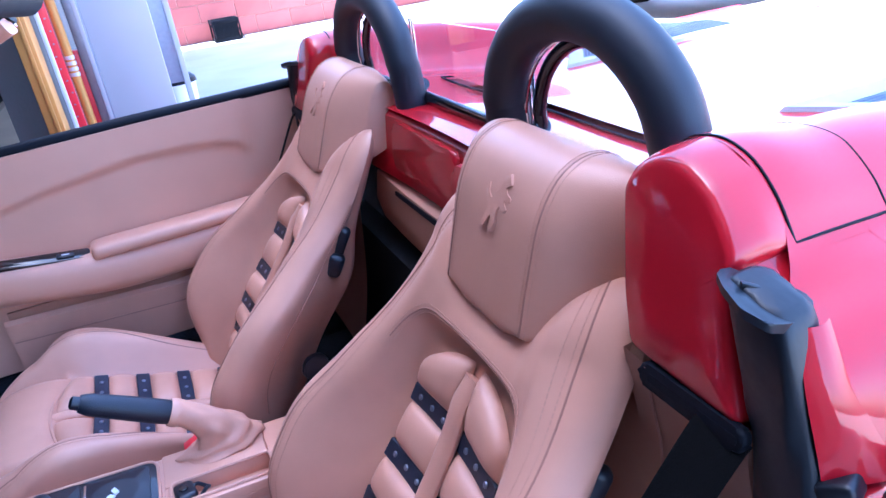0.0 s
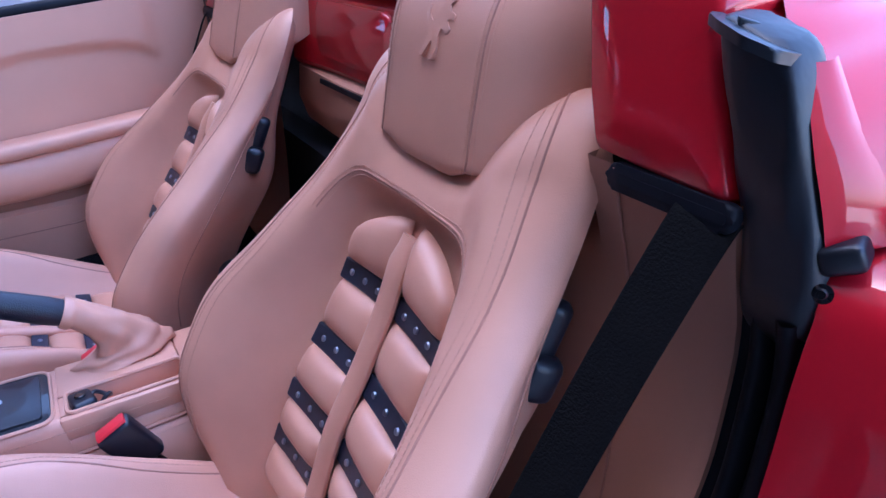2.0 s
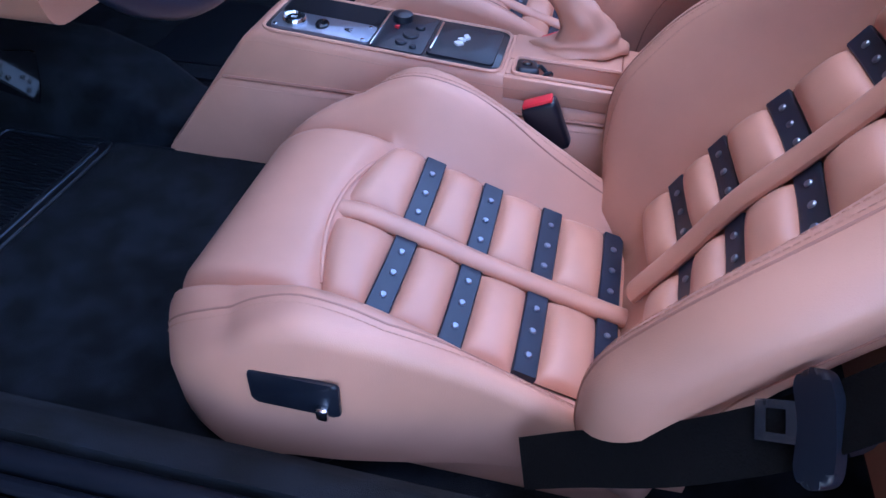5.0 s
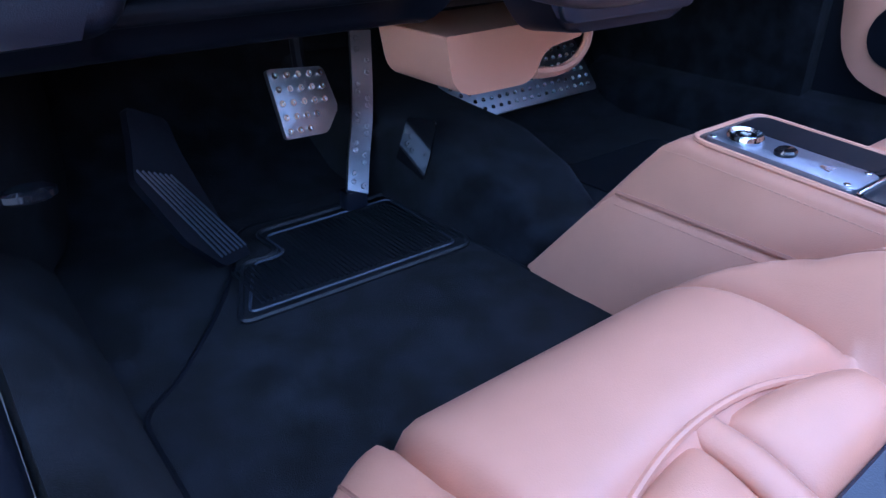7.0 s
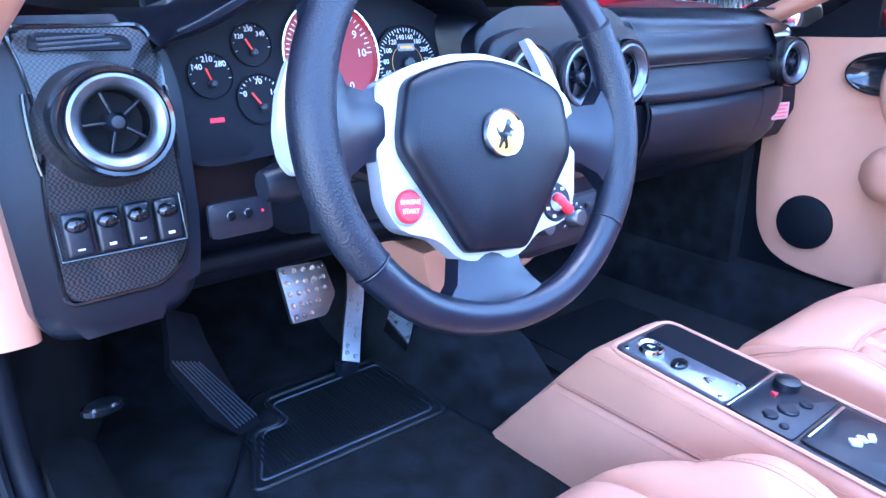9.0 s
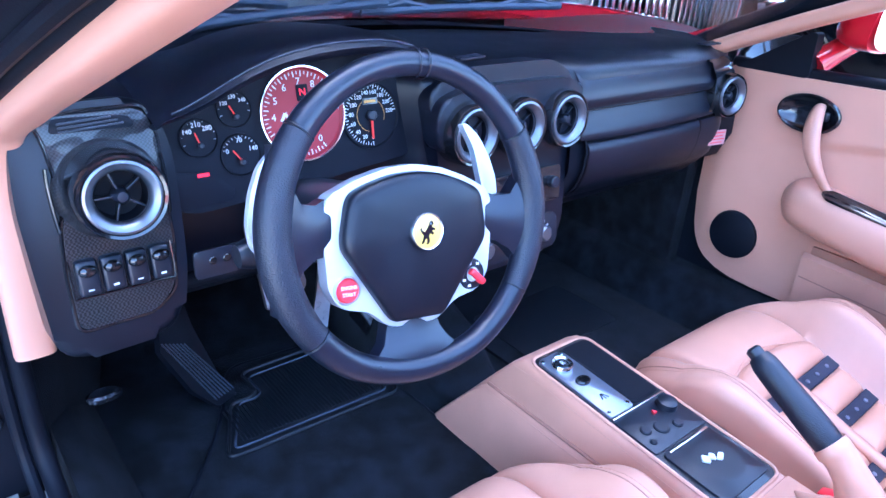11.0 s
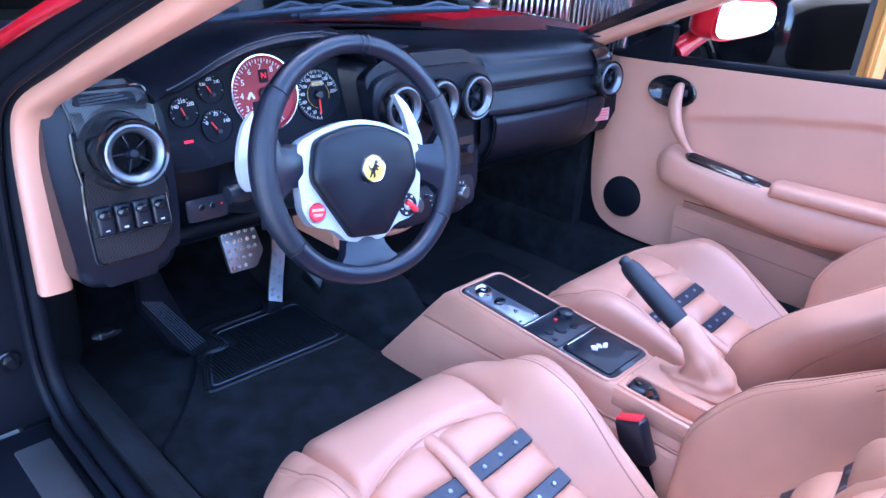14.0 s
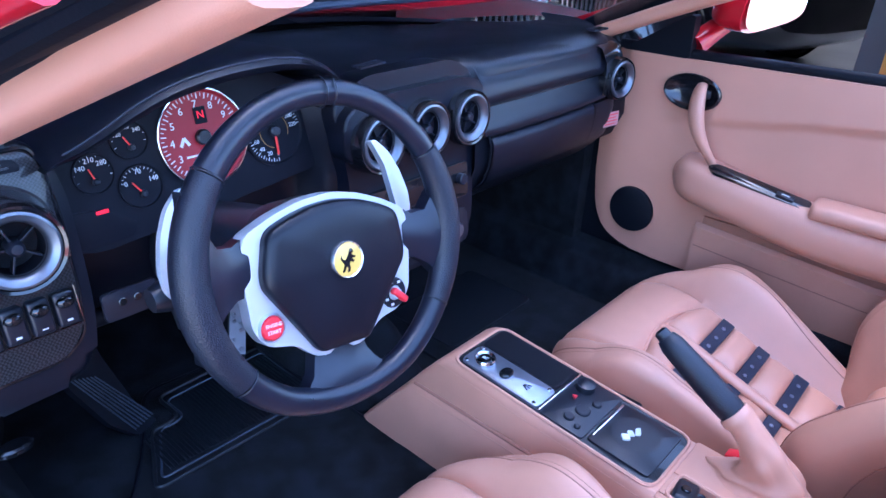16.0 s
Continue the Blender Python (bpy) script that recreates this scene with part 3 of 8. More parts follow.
def seat():
    s = thing("sports_seat", (0, -0.55, 0.22), "tan leather sports seat with black riveted straps on the cushion", "car seat", "sports seats")
    bk = part("backrest", backrest_mesh(), TAN, s, "tan leather backrest with deep side bolsters", angle=60)
    cu = part("cushion", cushion_mesh(), TAN, s, "tan leather seat cushion with raised bolsters", angle=60)
    part("seat_base", box(-0.206, 0.206, -0.74, -0.30, 0.200, 0.278, 0.02, 3), TAN_SMOOTH, s, "tan leather skirt under the cushion")
    hr = part("headrest", headrest_mesh(), TAN, s, "tan leather headrest with an embossed mark", angle=60)
    emblem(frame_to(head_face(0.0, 0.903, -0.001)[0], head_face(0.0, 0.903)[1]), 0.052, hr, TAN)
    def head_edge(u, v, off=0.0):
        p = headrest_ring(u)[int(v)]
        n = (p - Vector((u, -1.0, 0.875))).normalized()
        return p + n * off, n

    for sx in (-1, 1):
        line = [(sx * 0.086, v) for v in range(1, 30)]
        seam(head_edge, line, hr, 0.0014)
        stitched(head_edge, [(sx * 0.080, v) for u, v in line], hr)
        stitched(head_edge, [(sx * 0.093, v) for u, v in line], hr)
    # padded insert of the backrest
    rows = [0.411, 0.475, 0.543, 0.622]
    arch = lambda u: 0.630 + 0.076 * math.sqrt(max(0.0, 1 - (abs(u) / 0.138) ** 2))
    for sx in (-1, 1):
        u0, u1 = sorted((sx * 0.012, sx * 0.122))
        edges = [0.345] + rows
        for a, b in zip(edges, rows):
            part("back_pad", pillow(on_insert, u0, u1, a + 0.011, b - 0.011, 0.022), TAN, bk, "stuffed tan leather pad")
        part("back_pad", pillow(on_insert, u0, u1, rows[-1] + 0.011, 0.70, 0.024, top=arch), TAN, bk, "stuffed tan leather pad with a rounded top")
        for r in rows:
            st = part("strap", strap(on_insert, u0, u1, r, 0.024, 0.008), STRAP, bk, "black leather strap with silver rivets", angle=30)
            dots(on_insert, [(sx * k, r, 0.0078) for k in (0.035, 0.067, 0.099)], 0.0042, st)
    part("centre_bead", tube([on_insert(0, z, 0.014 - 0.010 * smoother(z, 0.66, 0.692))[0] for z in np.linspace(0.34, 0.692, 28)], 0.0165, 14, flat=0.55, up=(0, 0.88, 0.47)), TAN, bk)
    ring = lambda k: [(0.162 * k * math.copysign(abs(math.cos(a)) ** 0.714, math.cos(a)), 0.60 + 0.172 * k * math.sin(a) ** 0.714) for a in np.linspace(0.42, math.pi - 0.42, 44)]
    seam(on_back, ring(1.015), bk, 0.0014)
    stitched(on_back, ring(1.045), bk)
    stitched(on_back, ring(0.985), bk)
    for sx in (-1, 1):
        crest_line = [(sx * (crest(min(z, Z_TOP)) - 0.004), z) for z in np.concatenate((np.linspace(0.33, 0.80, 40), np.linspace(0.808, Z_TOP + CAP * 0.97, 10)))]
        seam(on_back, crest_line, bk, 0.0012, off=0.0002)
        stitched(on_back, [(x - sx * 0.007, z) for x, z in crest_line], bk)
        stitched(on_back, [(x - sx * 0.017, z) for x, z in crest_line], bk)
        # welt along the side panel
        welt = []
        for z in np.linspace(0.40, 0.77, 30):
            r = back_ring(z)
            p = r[90] if sx > 0 else r[-10]
            welt.append((p.x, p.y, shoulder(p.x, p.z)))
        part("welt", tube(welt, 0.0013, 6), SEAM, bk)
    # padded insert of the cushion
    arc = lambda u: -0.364 - 1.6 * u * u
    rows = [-0.691, -0.606, -0.525, -0.447]
    for sx in (-1, 1):
        u0, u1 = sorted((sx * 0.012, sx * 0.138))
        edges = rows + [None]
        for a, b in zip(rows, edges[1:]):
            if b is None:
                part("seat_pad", pillow(on_pan, u0, u1, a + 0.012, -0.36, 0.022, top=arc), TAN, cu, "stuffed tan leather pad")
            else:
                part("seat_pad", pillow(on_pan, u0, u1, a + 0.012, b - 0.012, 0.022), TAN, cu, "stuffed tan leather pad")
        for r in rows:
            st = part("strap", strap(on_pan, u0, u1, r, 0.026, 0.008), STRAP, cu, "black leather strap with silver rivets", angle=30)
            dots(on_pan, [(sx * k, r, 0.0078) for k in (0.037, 0.073, 0.110)], 0.0042, st)
    part("centre_bead", tube([on_pan(0, y, 0.009 - 0.006 * smoother(y, -0.40, -0.357))[0] for y in np.linspace(-0.72, -0.357, 32)], 0.0135, 14, flat=0.75, up=(0, -0.3, 0.95)), TAN, cu)
    part("piping", tube([on_cush(u, arc(u) + 0.001, 0.001)[0] for u in np.linspace(-0.120, 0.120, 36)], 0.0030, 8), TAN, cu, "tan leather piping")
    for sx in (-1, 1):
        line = [(sx * min(0.205, cush_half(y) * 0.93 - 0.012), y) for y in np.concatenate((np.linspace(-0.72, -0.318, 30), np.linspace(-0.313, -0.279, 12)))]
        seam(on_cush, line, cu, 0.0014, off=-0.0004)
        stitched(on_cush, [(x + sx * 0.008, y) for x, y in line], cu)
    # controls
    lv = part("tilt_lever", joined(moved(box(-0.011, 0.011, -0.013, 0.013, -0.036, 0.034, 0.009, 3), pose(-0.201, -0.928, 0.676, 24, 0, -20)),
                                   moved(box(-0.011, 0.014, -0.018, 0.018, -0.024, 0.020, 0.010, 3), pose(-0.210, -0.912, 0.645, 24, 0, -20))), PLASTIC, bk, "black plastic backrest release lever")
    part("recliner_knob", lathe([(0, 0), (0.034, 0), (0.036, 0.01), (0.034, 0.022), (0, 0.025)], frame_to((-0.222, -0.852, 0.462), (-1, 0, 0.1)) @ Matrix.Scale(0.72, 4), 18), PLASTIC, s, "round black recliner knob")
    cp = part("control_panel", moved(prism(rounded(0.088, 0.044, 0.006), 0, 0.004, bevel=0.002), frame_to((-0.2455, -0.406, 0.386), (-1, 0, 0.05))), PLASTIC, s, "black seat control panel in the skirt")
    part("switch", box(-0.258, -0.248, -0.440, -0.428, 0.364, 0.380, 0.003), CHROME, cp, "small chrome switch")
    return s


seat_a = seat()
seat_a.location.x = -SEAT_X
# the passenger seat is slid forward and leaned back a little further
seat_b = seat()
seat_b.location.x = SEAT_X
for ob in seat_b.children_recursive:
    for v in ob.data.vertices:
        v.co.y += 0.055 * min(1.0, max(0.0, (0.96 - 0.22 - v.co.z) / 0.52))
tagged(seat_b, "tan leather passenger sports seat with black riveted straps")

# ---------------------------------------------------------------- cabin shell
FLOOR = 0.235
structure("floor", joined(box(-0.66, 0.74, -1.02, 0.62, 0.19, FLOOR), loft([[Vector((x, y, z)) for x in np.linspace(-0.70, 0.74, 3)] + [Vector((x, y + 0.05, z - 0.02)) for x in np.linspace(0.74, -0.70, 3)] for y, z in ((0.45, FLOOR), (0.52, 0.25), (0.60, 0.29), (0.70, 0.38), (0.80, 0.52), (0.82, 0.75), (0.82, 0.88))])), CARPET, "black carpeted car floor and toe board", "floor")


def tunnel_ring(y, top, half, r=0.035):
    pts = [(-half - 0.02, FLOOR - 0.02), (-half, top - r)]
    pts += [(-half + r * (1 - math.cos(a)), top - r + r * math.sin(a)) for a in np.linspace(0.3, math.pi / 2, 5)]
    pts += [(-x, z) for x, z in reversed(pts)]
    return [Vector((x, y, z)) for x, z in pts]


for s in (-1, 1):
    structure("footwell_side_right" if s > 0 else "footwell_side_left", box(s * 0.705, s * 0.75, 0.10 if s > 0 else 0.30, 0.85, 0.2, 0.62), CARPET, "black carpeted footwell side", "panel", smooth=False)
structure("sill_carpet_right", loft([[Vector((x, y, z)) for x, z in ((0.60, 0.20), (0.62, FLOOR + 0.004), (0.66, 0.31), (0.70, 0.33), (0.74, 0.34), (0.76, 0.20))] for y in np.linspace(-0.98, 0.6, 8)]), CARPET, "black carpet over the inner passenger sill", "carpet")
structure("tunnel", loft([tunnel_ring(y, t, h) for y, t, h in ((-1.0, 0.28, 0.05), (-0.1, 0.29, 0.055), (0.0, 0.27, 0.06), (0.06, 0.285, 0.075), (0.14, 0.33, 0.090), (0.25, 0.36, 0.100), (0.45, 0.37, 0.106), (0.78, 0.42, 0.12))]), CARPET, "black carpeted transmission tunnel", "tunnel")

# carpeted sill beside the driver, with rubber door seals and a bare metal step
sill = [[Vector((x, y, z)) for x, z in ((-0.585, 0.20), (-0.60, FLOOR + 0.004), (-0.628, 0.30), (-0.655, 0.335), (-0.690, 0.35), (-0.70, 0.20))] for y in np.linspace(-0.98, 0.55, 24)]
structure("sill_carpet", loft(sill), CARPET, "black carpet over the inner door sill", "carpet")
structure("kick_panel", loft([[Vector((x, y, z)) for x, z in ((-0.66 + k, 0.25), (-0.655 + k, 0.62), (-0.70, 0.62), (-0.70, 0.25))] for y, k in ((0.24, -0.045), (0.28, -0.02), (0.34, 0.02), (0.46, 0.08), (0.62, 0.13))]), CARPET, "black carpeted kick panel by the pedals", "panel")
SEAL = [(-0.722, -0.86, 0.395), (-0.718, -0.80, 0.36), (-0.71, -0.70, 0.345), (-0.71, -0.30, 0.34), (-0.71, 0.0, 0.34), (-0.712, 0.12, 0.36), (-0.715, 0.165, 0.43), (-0.716, 0.16, 0.58), (-0.716, 0.135, 0.76), (-0.708, 0.09, 0.87), (-0.69, -0.05, 0.945), (-0.655, -0.25, 1.035), (-0.61, -0.45, 1.12)]
sp = smooth_path(SEAL, 8)
structure("door_seal", tube(sp, 0.013, 10), DULL, "black rubber door seal round the opening", "seal")
structure("door_seal_lip", tube([p + Vector((-0.022, 0, -0.004)) for p in sp[8:]], 0.008, 8), DULL, "outer lip of the black rubber door seal", "seal")
structure("door_jamb", loft([[Vector((-0.90, y, z)), Vector((-0.722, y, z)), Vector((-0.722, y + 0.03, z)), Vector((-0.90, y + 0.03, z))] for y, z in ((0.20, 0.30), (0.205, 0.45), (0.19, 0.62), (0.15, 0.80), (0.10, 0.88))]), DULL, "dark painted door jamb with a hinge bolt", "jamb")
structure("hinge_bolt", joined(disc(0.018, 0.006, frame_to((-0.765, 0.203, 0.43), (0, -1, 0)), 20, 0.002), disc(0.008, 0.012, frame_to((-0.765, 0.203, 0.43), (0, -1, 0)), 6)), GLOSS, "black bolt in the door jamb", "bolt")
structure("outer_sill", joined(box(-0.86, -0.728, -0.98, 0.19, 0.10, 0.305, 0.012, 3)), DULL, "dark outer door sill", "sill")
structure("sill_plate", box(-0.80, -0.745, -0.75, 0.13, 0.303, 0.310, 0.003), ALU, "worn aluminium step plate on the sill", "plate")

# windscreen pillars in tan leather with black rubber and red paint outside


def pillar(side):
    s = -side
    path = smooth_path([(0.700, 0.115, 0.575), (0.699, 0.113, 0.70), (0.697, 0.108, 0.80), (0.692, 0.08, 0.862), (0.678, 0.0, 0.905), (0.655, -0.14, 0.968), (0.632, -0.28, 1.03), (0.60, -0.46, 1.11)], 6)
    if side > 0:
        path = smooth_path([(0.69, 0.26, 0.80), (0.685, 0.18, 0.83), (0.672, 0.06, 0.885), (0.655, -0.10, 0.955), (0.632, -0.26, 1.02), (0.60, -0.46, 1.11)], 6)
    rings = []
    for i, p in enumerate(path):
        t = (path[min(i + 1, len(path) - 1)] - path[max(i - 1, 0)]).normalized()
        out = Vector((1, 0, 0.0))
        out = (out - t * out.dot(t)).normalized()
        nn = t.cross(out)
        w = 0.0235 if side < 0 else 0.030 + 0.012 * (1 - i / len(path))
        sec = ellipse(w, 0.016, 20, 3.2)
        rings.append([Vector((side * (p + out * a + nn * b).x, (p + out * a + nn * b).y, (p + out * a + nn * b).z)) for a, b in sec])
    name = "pillar_left" if side < 0 else "pillar_right"
    structure(name, loft(rings), TAN_SMOOTH, "tan leather trim on the windscreen pillar", "pillar")
    outer = smooth_path([(0.722, 0.16, 0.86), (0.712, 0.05, 0.922), (0.69, -0.10, 0.99), (0.665, -0.26, 1.055), (0.63, -0.46, 1.135)], 6)
    structure(name + "_frame", tube([(side * p.x, p.y, p.z) for p in outer], 0.030, 12, flat=0.6), DULL, "black rubber and steel windscreen frame", "frame")
    red = smooth_path([(0.762, 0.22, 0.872), (0.748, 0.07, 0.930), (0.740, -0.10, 0.987), (0.725, -0.235, 1.033), (0.69, -0.46, 1.11)], 6)
    structure(name + "_paint", tube([(side * p.x, p.y, p.z) for p in red], 0.008, 12), RED, "red painted windscreen pillar", "pillar")


pillar(-1)
pillar(1)
# windscreen glass and its header
base = [Vector((x, 0.52 - 0.62 * (x / 0.70) ** 2 * 0.62, 0.878 - 0.02 * (x / 0.7) ** 2)) for x in np.linspace(-0.70, 0.70, 25)]
head = [Vector((x, -0.44 - 0.05 * (x / 0.62) ** 2, 1.165 - 0.02 * (x / 0.62) ** 2)) for x in np.linspace(-0.62, 0.62, 25)]
pane = loft([[a.lerp(b, k / 8) + Vector((0, 0, 0.03 * math.sin(math.pi * k / 8))) for a, b in zip(base, head)] + [a.lerp(b, k / 8) + Vector((0, 0.003, 0.004 + 0.03 * math.sin(math.pi * k / 8))) for a, b in list(zip(base, head))[::-1]] for k in range(9)])
ob = structure("windscreen", pane, GLASS, "clear raked windscreen", "windscreen")
ob.visible_shadow = False
structure("windscreen_header", tube([p + Vector((0, -0.02, 0.0)) for p in head], 0.03, 10, flat=0.6), DULL, "black header rail of the windscreen", "rail")

# scuttle, wipers and red bonnet ahead of the glass
structure("scuttle", loft([[Vector((x, 0.52 - 0.62 * (x / 0.70) ** 2 * 0.62 + d, 0.885 - 0.02 * (x / 0.7) ** 2 + h)) for x in np.linspace(-0.74, 0.74, 25)] for d, h in ((-0.01, 0.0), (0.05, -0.006), (0.10, -0.004), (0.13, -0.03))], closed=False), DULL, "black scuttle under the wipers", "scuttle")


def hood_z(x, y):
    return 0.885 - 0.05 * (y - 0.6) - 0.10 * max(0, y - 0.6) ** 2 + 0.05 * math.exp(-((abs(x) - 0.72) / 0.16) ** 2) * smoother(y, 0.3, 0.9) - 0.25 * max(0, abs(x) - 0.78) ** 1.2


structure("bonnet", loft([[Vector((x, 0.62 - 0.42 * (x / 0.9) ** 2 + (1.15 - 0.1 * (x / 0.9) ** 2) * k, hood_z(x, 0.62 + 1.15 * k))) for x in np.linspace(-0.93, 0.93, 41)] for k in np.linspace(0, 1, 16)], closed=False), RED, "glossy red bonnet with raised wings", "bonnet")


def wiper(x0, y0, x1, y1):
    w = thing("wiper", (x0, y0, 0.90), "black windscreen wiper resting at the foot of the glass", "wiper", "windscreen wipers")
    a, b = Vector((x0, y0, 0.912)), Vector((x1, y1, 0.935))
    part("blade", tube([a.lerp(b, k / 6) + Vector((0, 0, 0.004 * math.sin(math.pi * k / 6))) for k in range(7)], 0.009, 8), WIPER, w)
    part("arm", tube(smooth_path([a + Vector((0.02, 0.06, -0.01)), a.lerp(b, 0.3) + Vector((0, 0.03, 0.025)), a.lerp(b, 0.52) + Vector((0, 0, 0.016))], 5), 0.010, 8, flat=0.6), WIPER, w)
    for k in (0.2, 0.8):
        part("bracket", tube([a.lerp(b, k - 0.12) + Vector((0, 0, 0.006)), a.lerp(b, k) + Vector((0, 0, 0.018)), a.lerp(b, k + 0.12) + Vector((0, 0, 0.006))], 0.006, 6), WIPER, w)


wiper(-0.46, 0.36, 0.06, 0.47)
wiper(0.02, 0.50, 0.46, 0.36)

# bulkhead behind the seats
structure("bulkhead", loft([[Vector((x, y, z)) for x in np.linspace(-0.675, 0.675, 9)] + [Vector((x, y - 0.05, z)) for x in np.linspace(0.675, -0.675, 9)] for y, z in ((-0.985, 0.20), (-1.0, 0.40), (-1.005, 0.55), (-1.0, 0.62))]), CARPET, "black carpeted bulkhead behind the seats", "bulkhead")
TRIM_Z = [0.33, 0.36, 0.41, 0.485, 0.565, 0.607, 0.66, 0.73, 0.78, 0.826]
trim_edge = spline(TRIM_Z, [-0.77, -0.825, -0.875, -0.919, -0.954, -0.970, -0.980, -0.985, -0.976, -0.968])
trim_back = spline(TRIM_Z, [-0.93, -0.935, -0.945, -0.962, -0.974, -0.978, -0.982, -0.986, -0.976, -0.968])
for s in (-1, 1):
    rows = []
    for z in np.linspace(0.34, 0.826, 22):
        b, e, up = trim_back(z), trim_edge(z), smoother(z, 0.70, 0.76)
        rows.append([Vector((s * x, y, z + h)) for x, y, h in ((0.30 + 0.262 * up, b - 0.03 * up, 0), (0.45 + 0.114 * up, b - 0.02 * up, 0), (0.567, b - 0.002 * up, 0), (0.59, b - 0.001, 0), (0.63, b + 0.04 * (e - b), 0), (0.655, b + 0.25 * (e - b), 0), (0.675, b + 0.70 * (e - b), 0), (0.685, e - 0.002, 0), (0.692, e, 0), (0.700, e - 0.003, 0), (0.702, e - 0.05, 0))])
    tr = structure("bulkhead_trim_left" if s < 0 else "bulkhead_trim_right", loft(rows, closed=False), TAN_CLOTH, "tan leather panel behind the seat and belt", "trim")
    part("trim_seam", tube([(s * 0.599, trim_back(z) + 0.001, z) for z in np.linspace(0.40, 0.825, 16)], 0.0012, 6), SEAM, tr)


# ---------------------------------------------------------------- red rear deck
DECK = spline([0.0, 0.40, 0.48, 0.512, 0.528, 0.545, 0.57, 0.60, 0.625, 0.645, 0.662, 0.69, 0.72, 0.76, 0.80, 0.90], [0.893, 0.895, 0.905, 0.935, 0.966, 0.985, 0.996, 0.995, 0.982, 0.960, 0.933, 0.919, 0.908, 0.897, 0.880, 0.84])


def deck_z(x, y):
    """The painted rear deck: two humps behind the seats that run out into a level tail."""
    f = smoother(-y, 1.10, 2.3)
    level = 0.55 * smoother(-y, 1.12, 1.46) + 0.45 * smoother(-y, 1.9, 2.6)
    f = level + (f - level) * smoother(abs(x), 0.42, 0.53)
    f0 = 0.018 * smoother(abs(x), 0.715, 0.76) * smoother(y, -1.34, -1.12)
    f0 += 0.010 * smoother(-y, 1.06, 1.15) * smoother(abs(x), 0.48, 0.53) * (1 - smoother(abs(x), 0.62, 0.68))
    return -f0 + DECK(abs(x)) * (1 - f) + (0.83 - 0.35 * max(0, abs(x) - 0.62) ** 1.6) * f


def cowl(s):
    """The rounded red cover round one roll hoop, its face towards the seat."""
    prof = [(0.570, 0.828), (0.552, 0.873), (0.540, 0.920), (0.530, 0.962), (0.536, 0.976), (0.552, 0.990), (0.575, 0.998), (0.598, 0.996), (0.625, 0.983), (0.647, 0.962), (0.659, 0.945), (0.662, 0.934), (0.656, 0.924), (0.671, 0.885), (0.685, 0.853), (0.697, 0.822), (0.640, 0.824)]
    pts = soft_outline(prof, 0.008, 3)
    cx, cz = 0.610, 0.89
    rings = []
    for y, k in ((None, 1.0), (-1.004, 1.0), (-0.998, 0.998), (-0.990, 0.991), (-0.981, 0.978), (-0.974, 0.957), (-0.970, 0.925), (-0.968, 0.87), (-0.968, 0.4)):
        if y is None:
            # the back edge meets the deck along the flap's front gap
            rings.append([Vector((s * x, -1.0485, min(z, deck_z(x, -1.05) + 0.001))) for x, z in pts])
        else:
            rings.append([Vector((s * (cx + (x - cx) * k), y - 0.21 * (cz + (z - cz) * k - 0.82), cz + (z - cz) * k)) for x, z in pts])
    return loft(rings)


rear = thing("rear_bodywork", (0, -1.6, 0.0), "glossy red painted rear deck with cowls behind both seats", "car body", kind="structure")
for s in (-1, 1):
    part("cowl", cowl(s), RED, rear, "rounded glossy red roll hoop cover")
part("deck", loft([[Vector((x, y, deck_z(x, y))) for x in np.linspace(-0.668, 0.668, 301)] for y in np.linspace(-1.046, -1.12, 6)], closed=False), RED, rear, "red deck behind the cowls")
ys = np.concatenate((np.linspace(-1.12, -1.30, 10), np.linspace(-1.36, -2.62, 24)))
part("deck", loft([[Vector((x, y, deck_z(x, y))) for x in np.linspace(-0.90, 0.90, 301)] for y in ys], closed=False), RED, rear, "red engine deck")
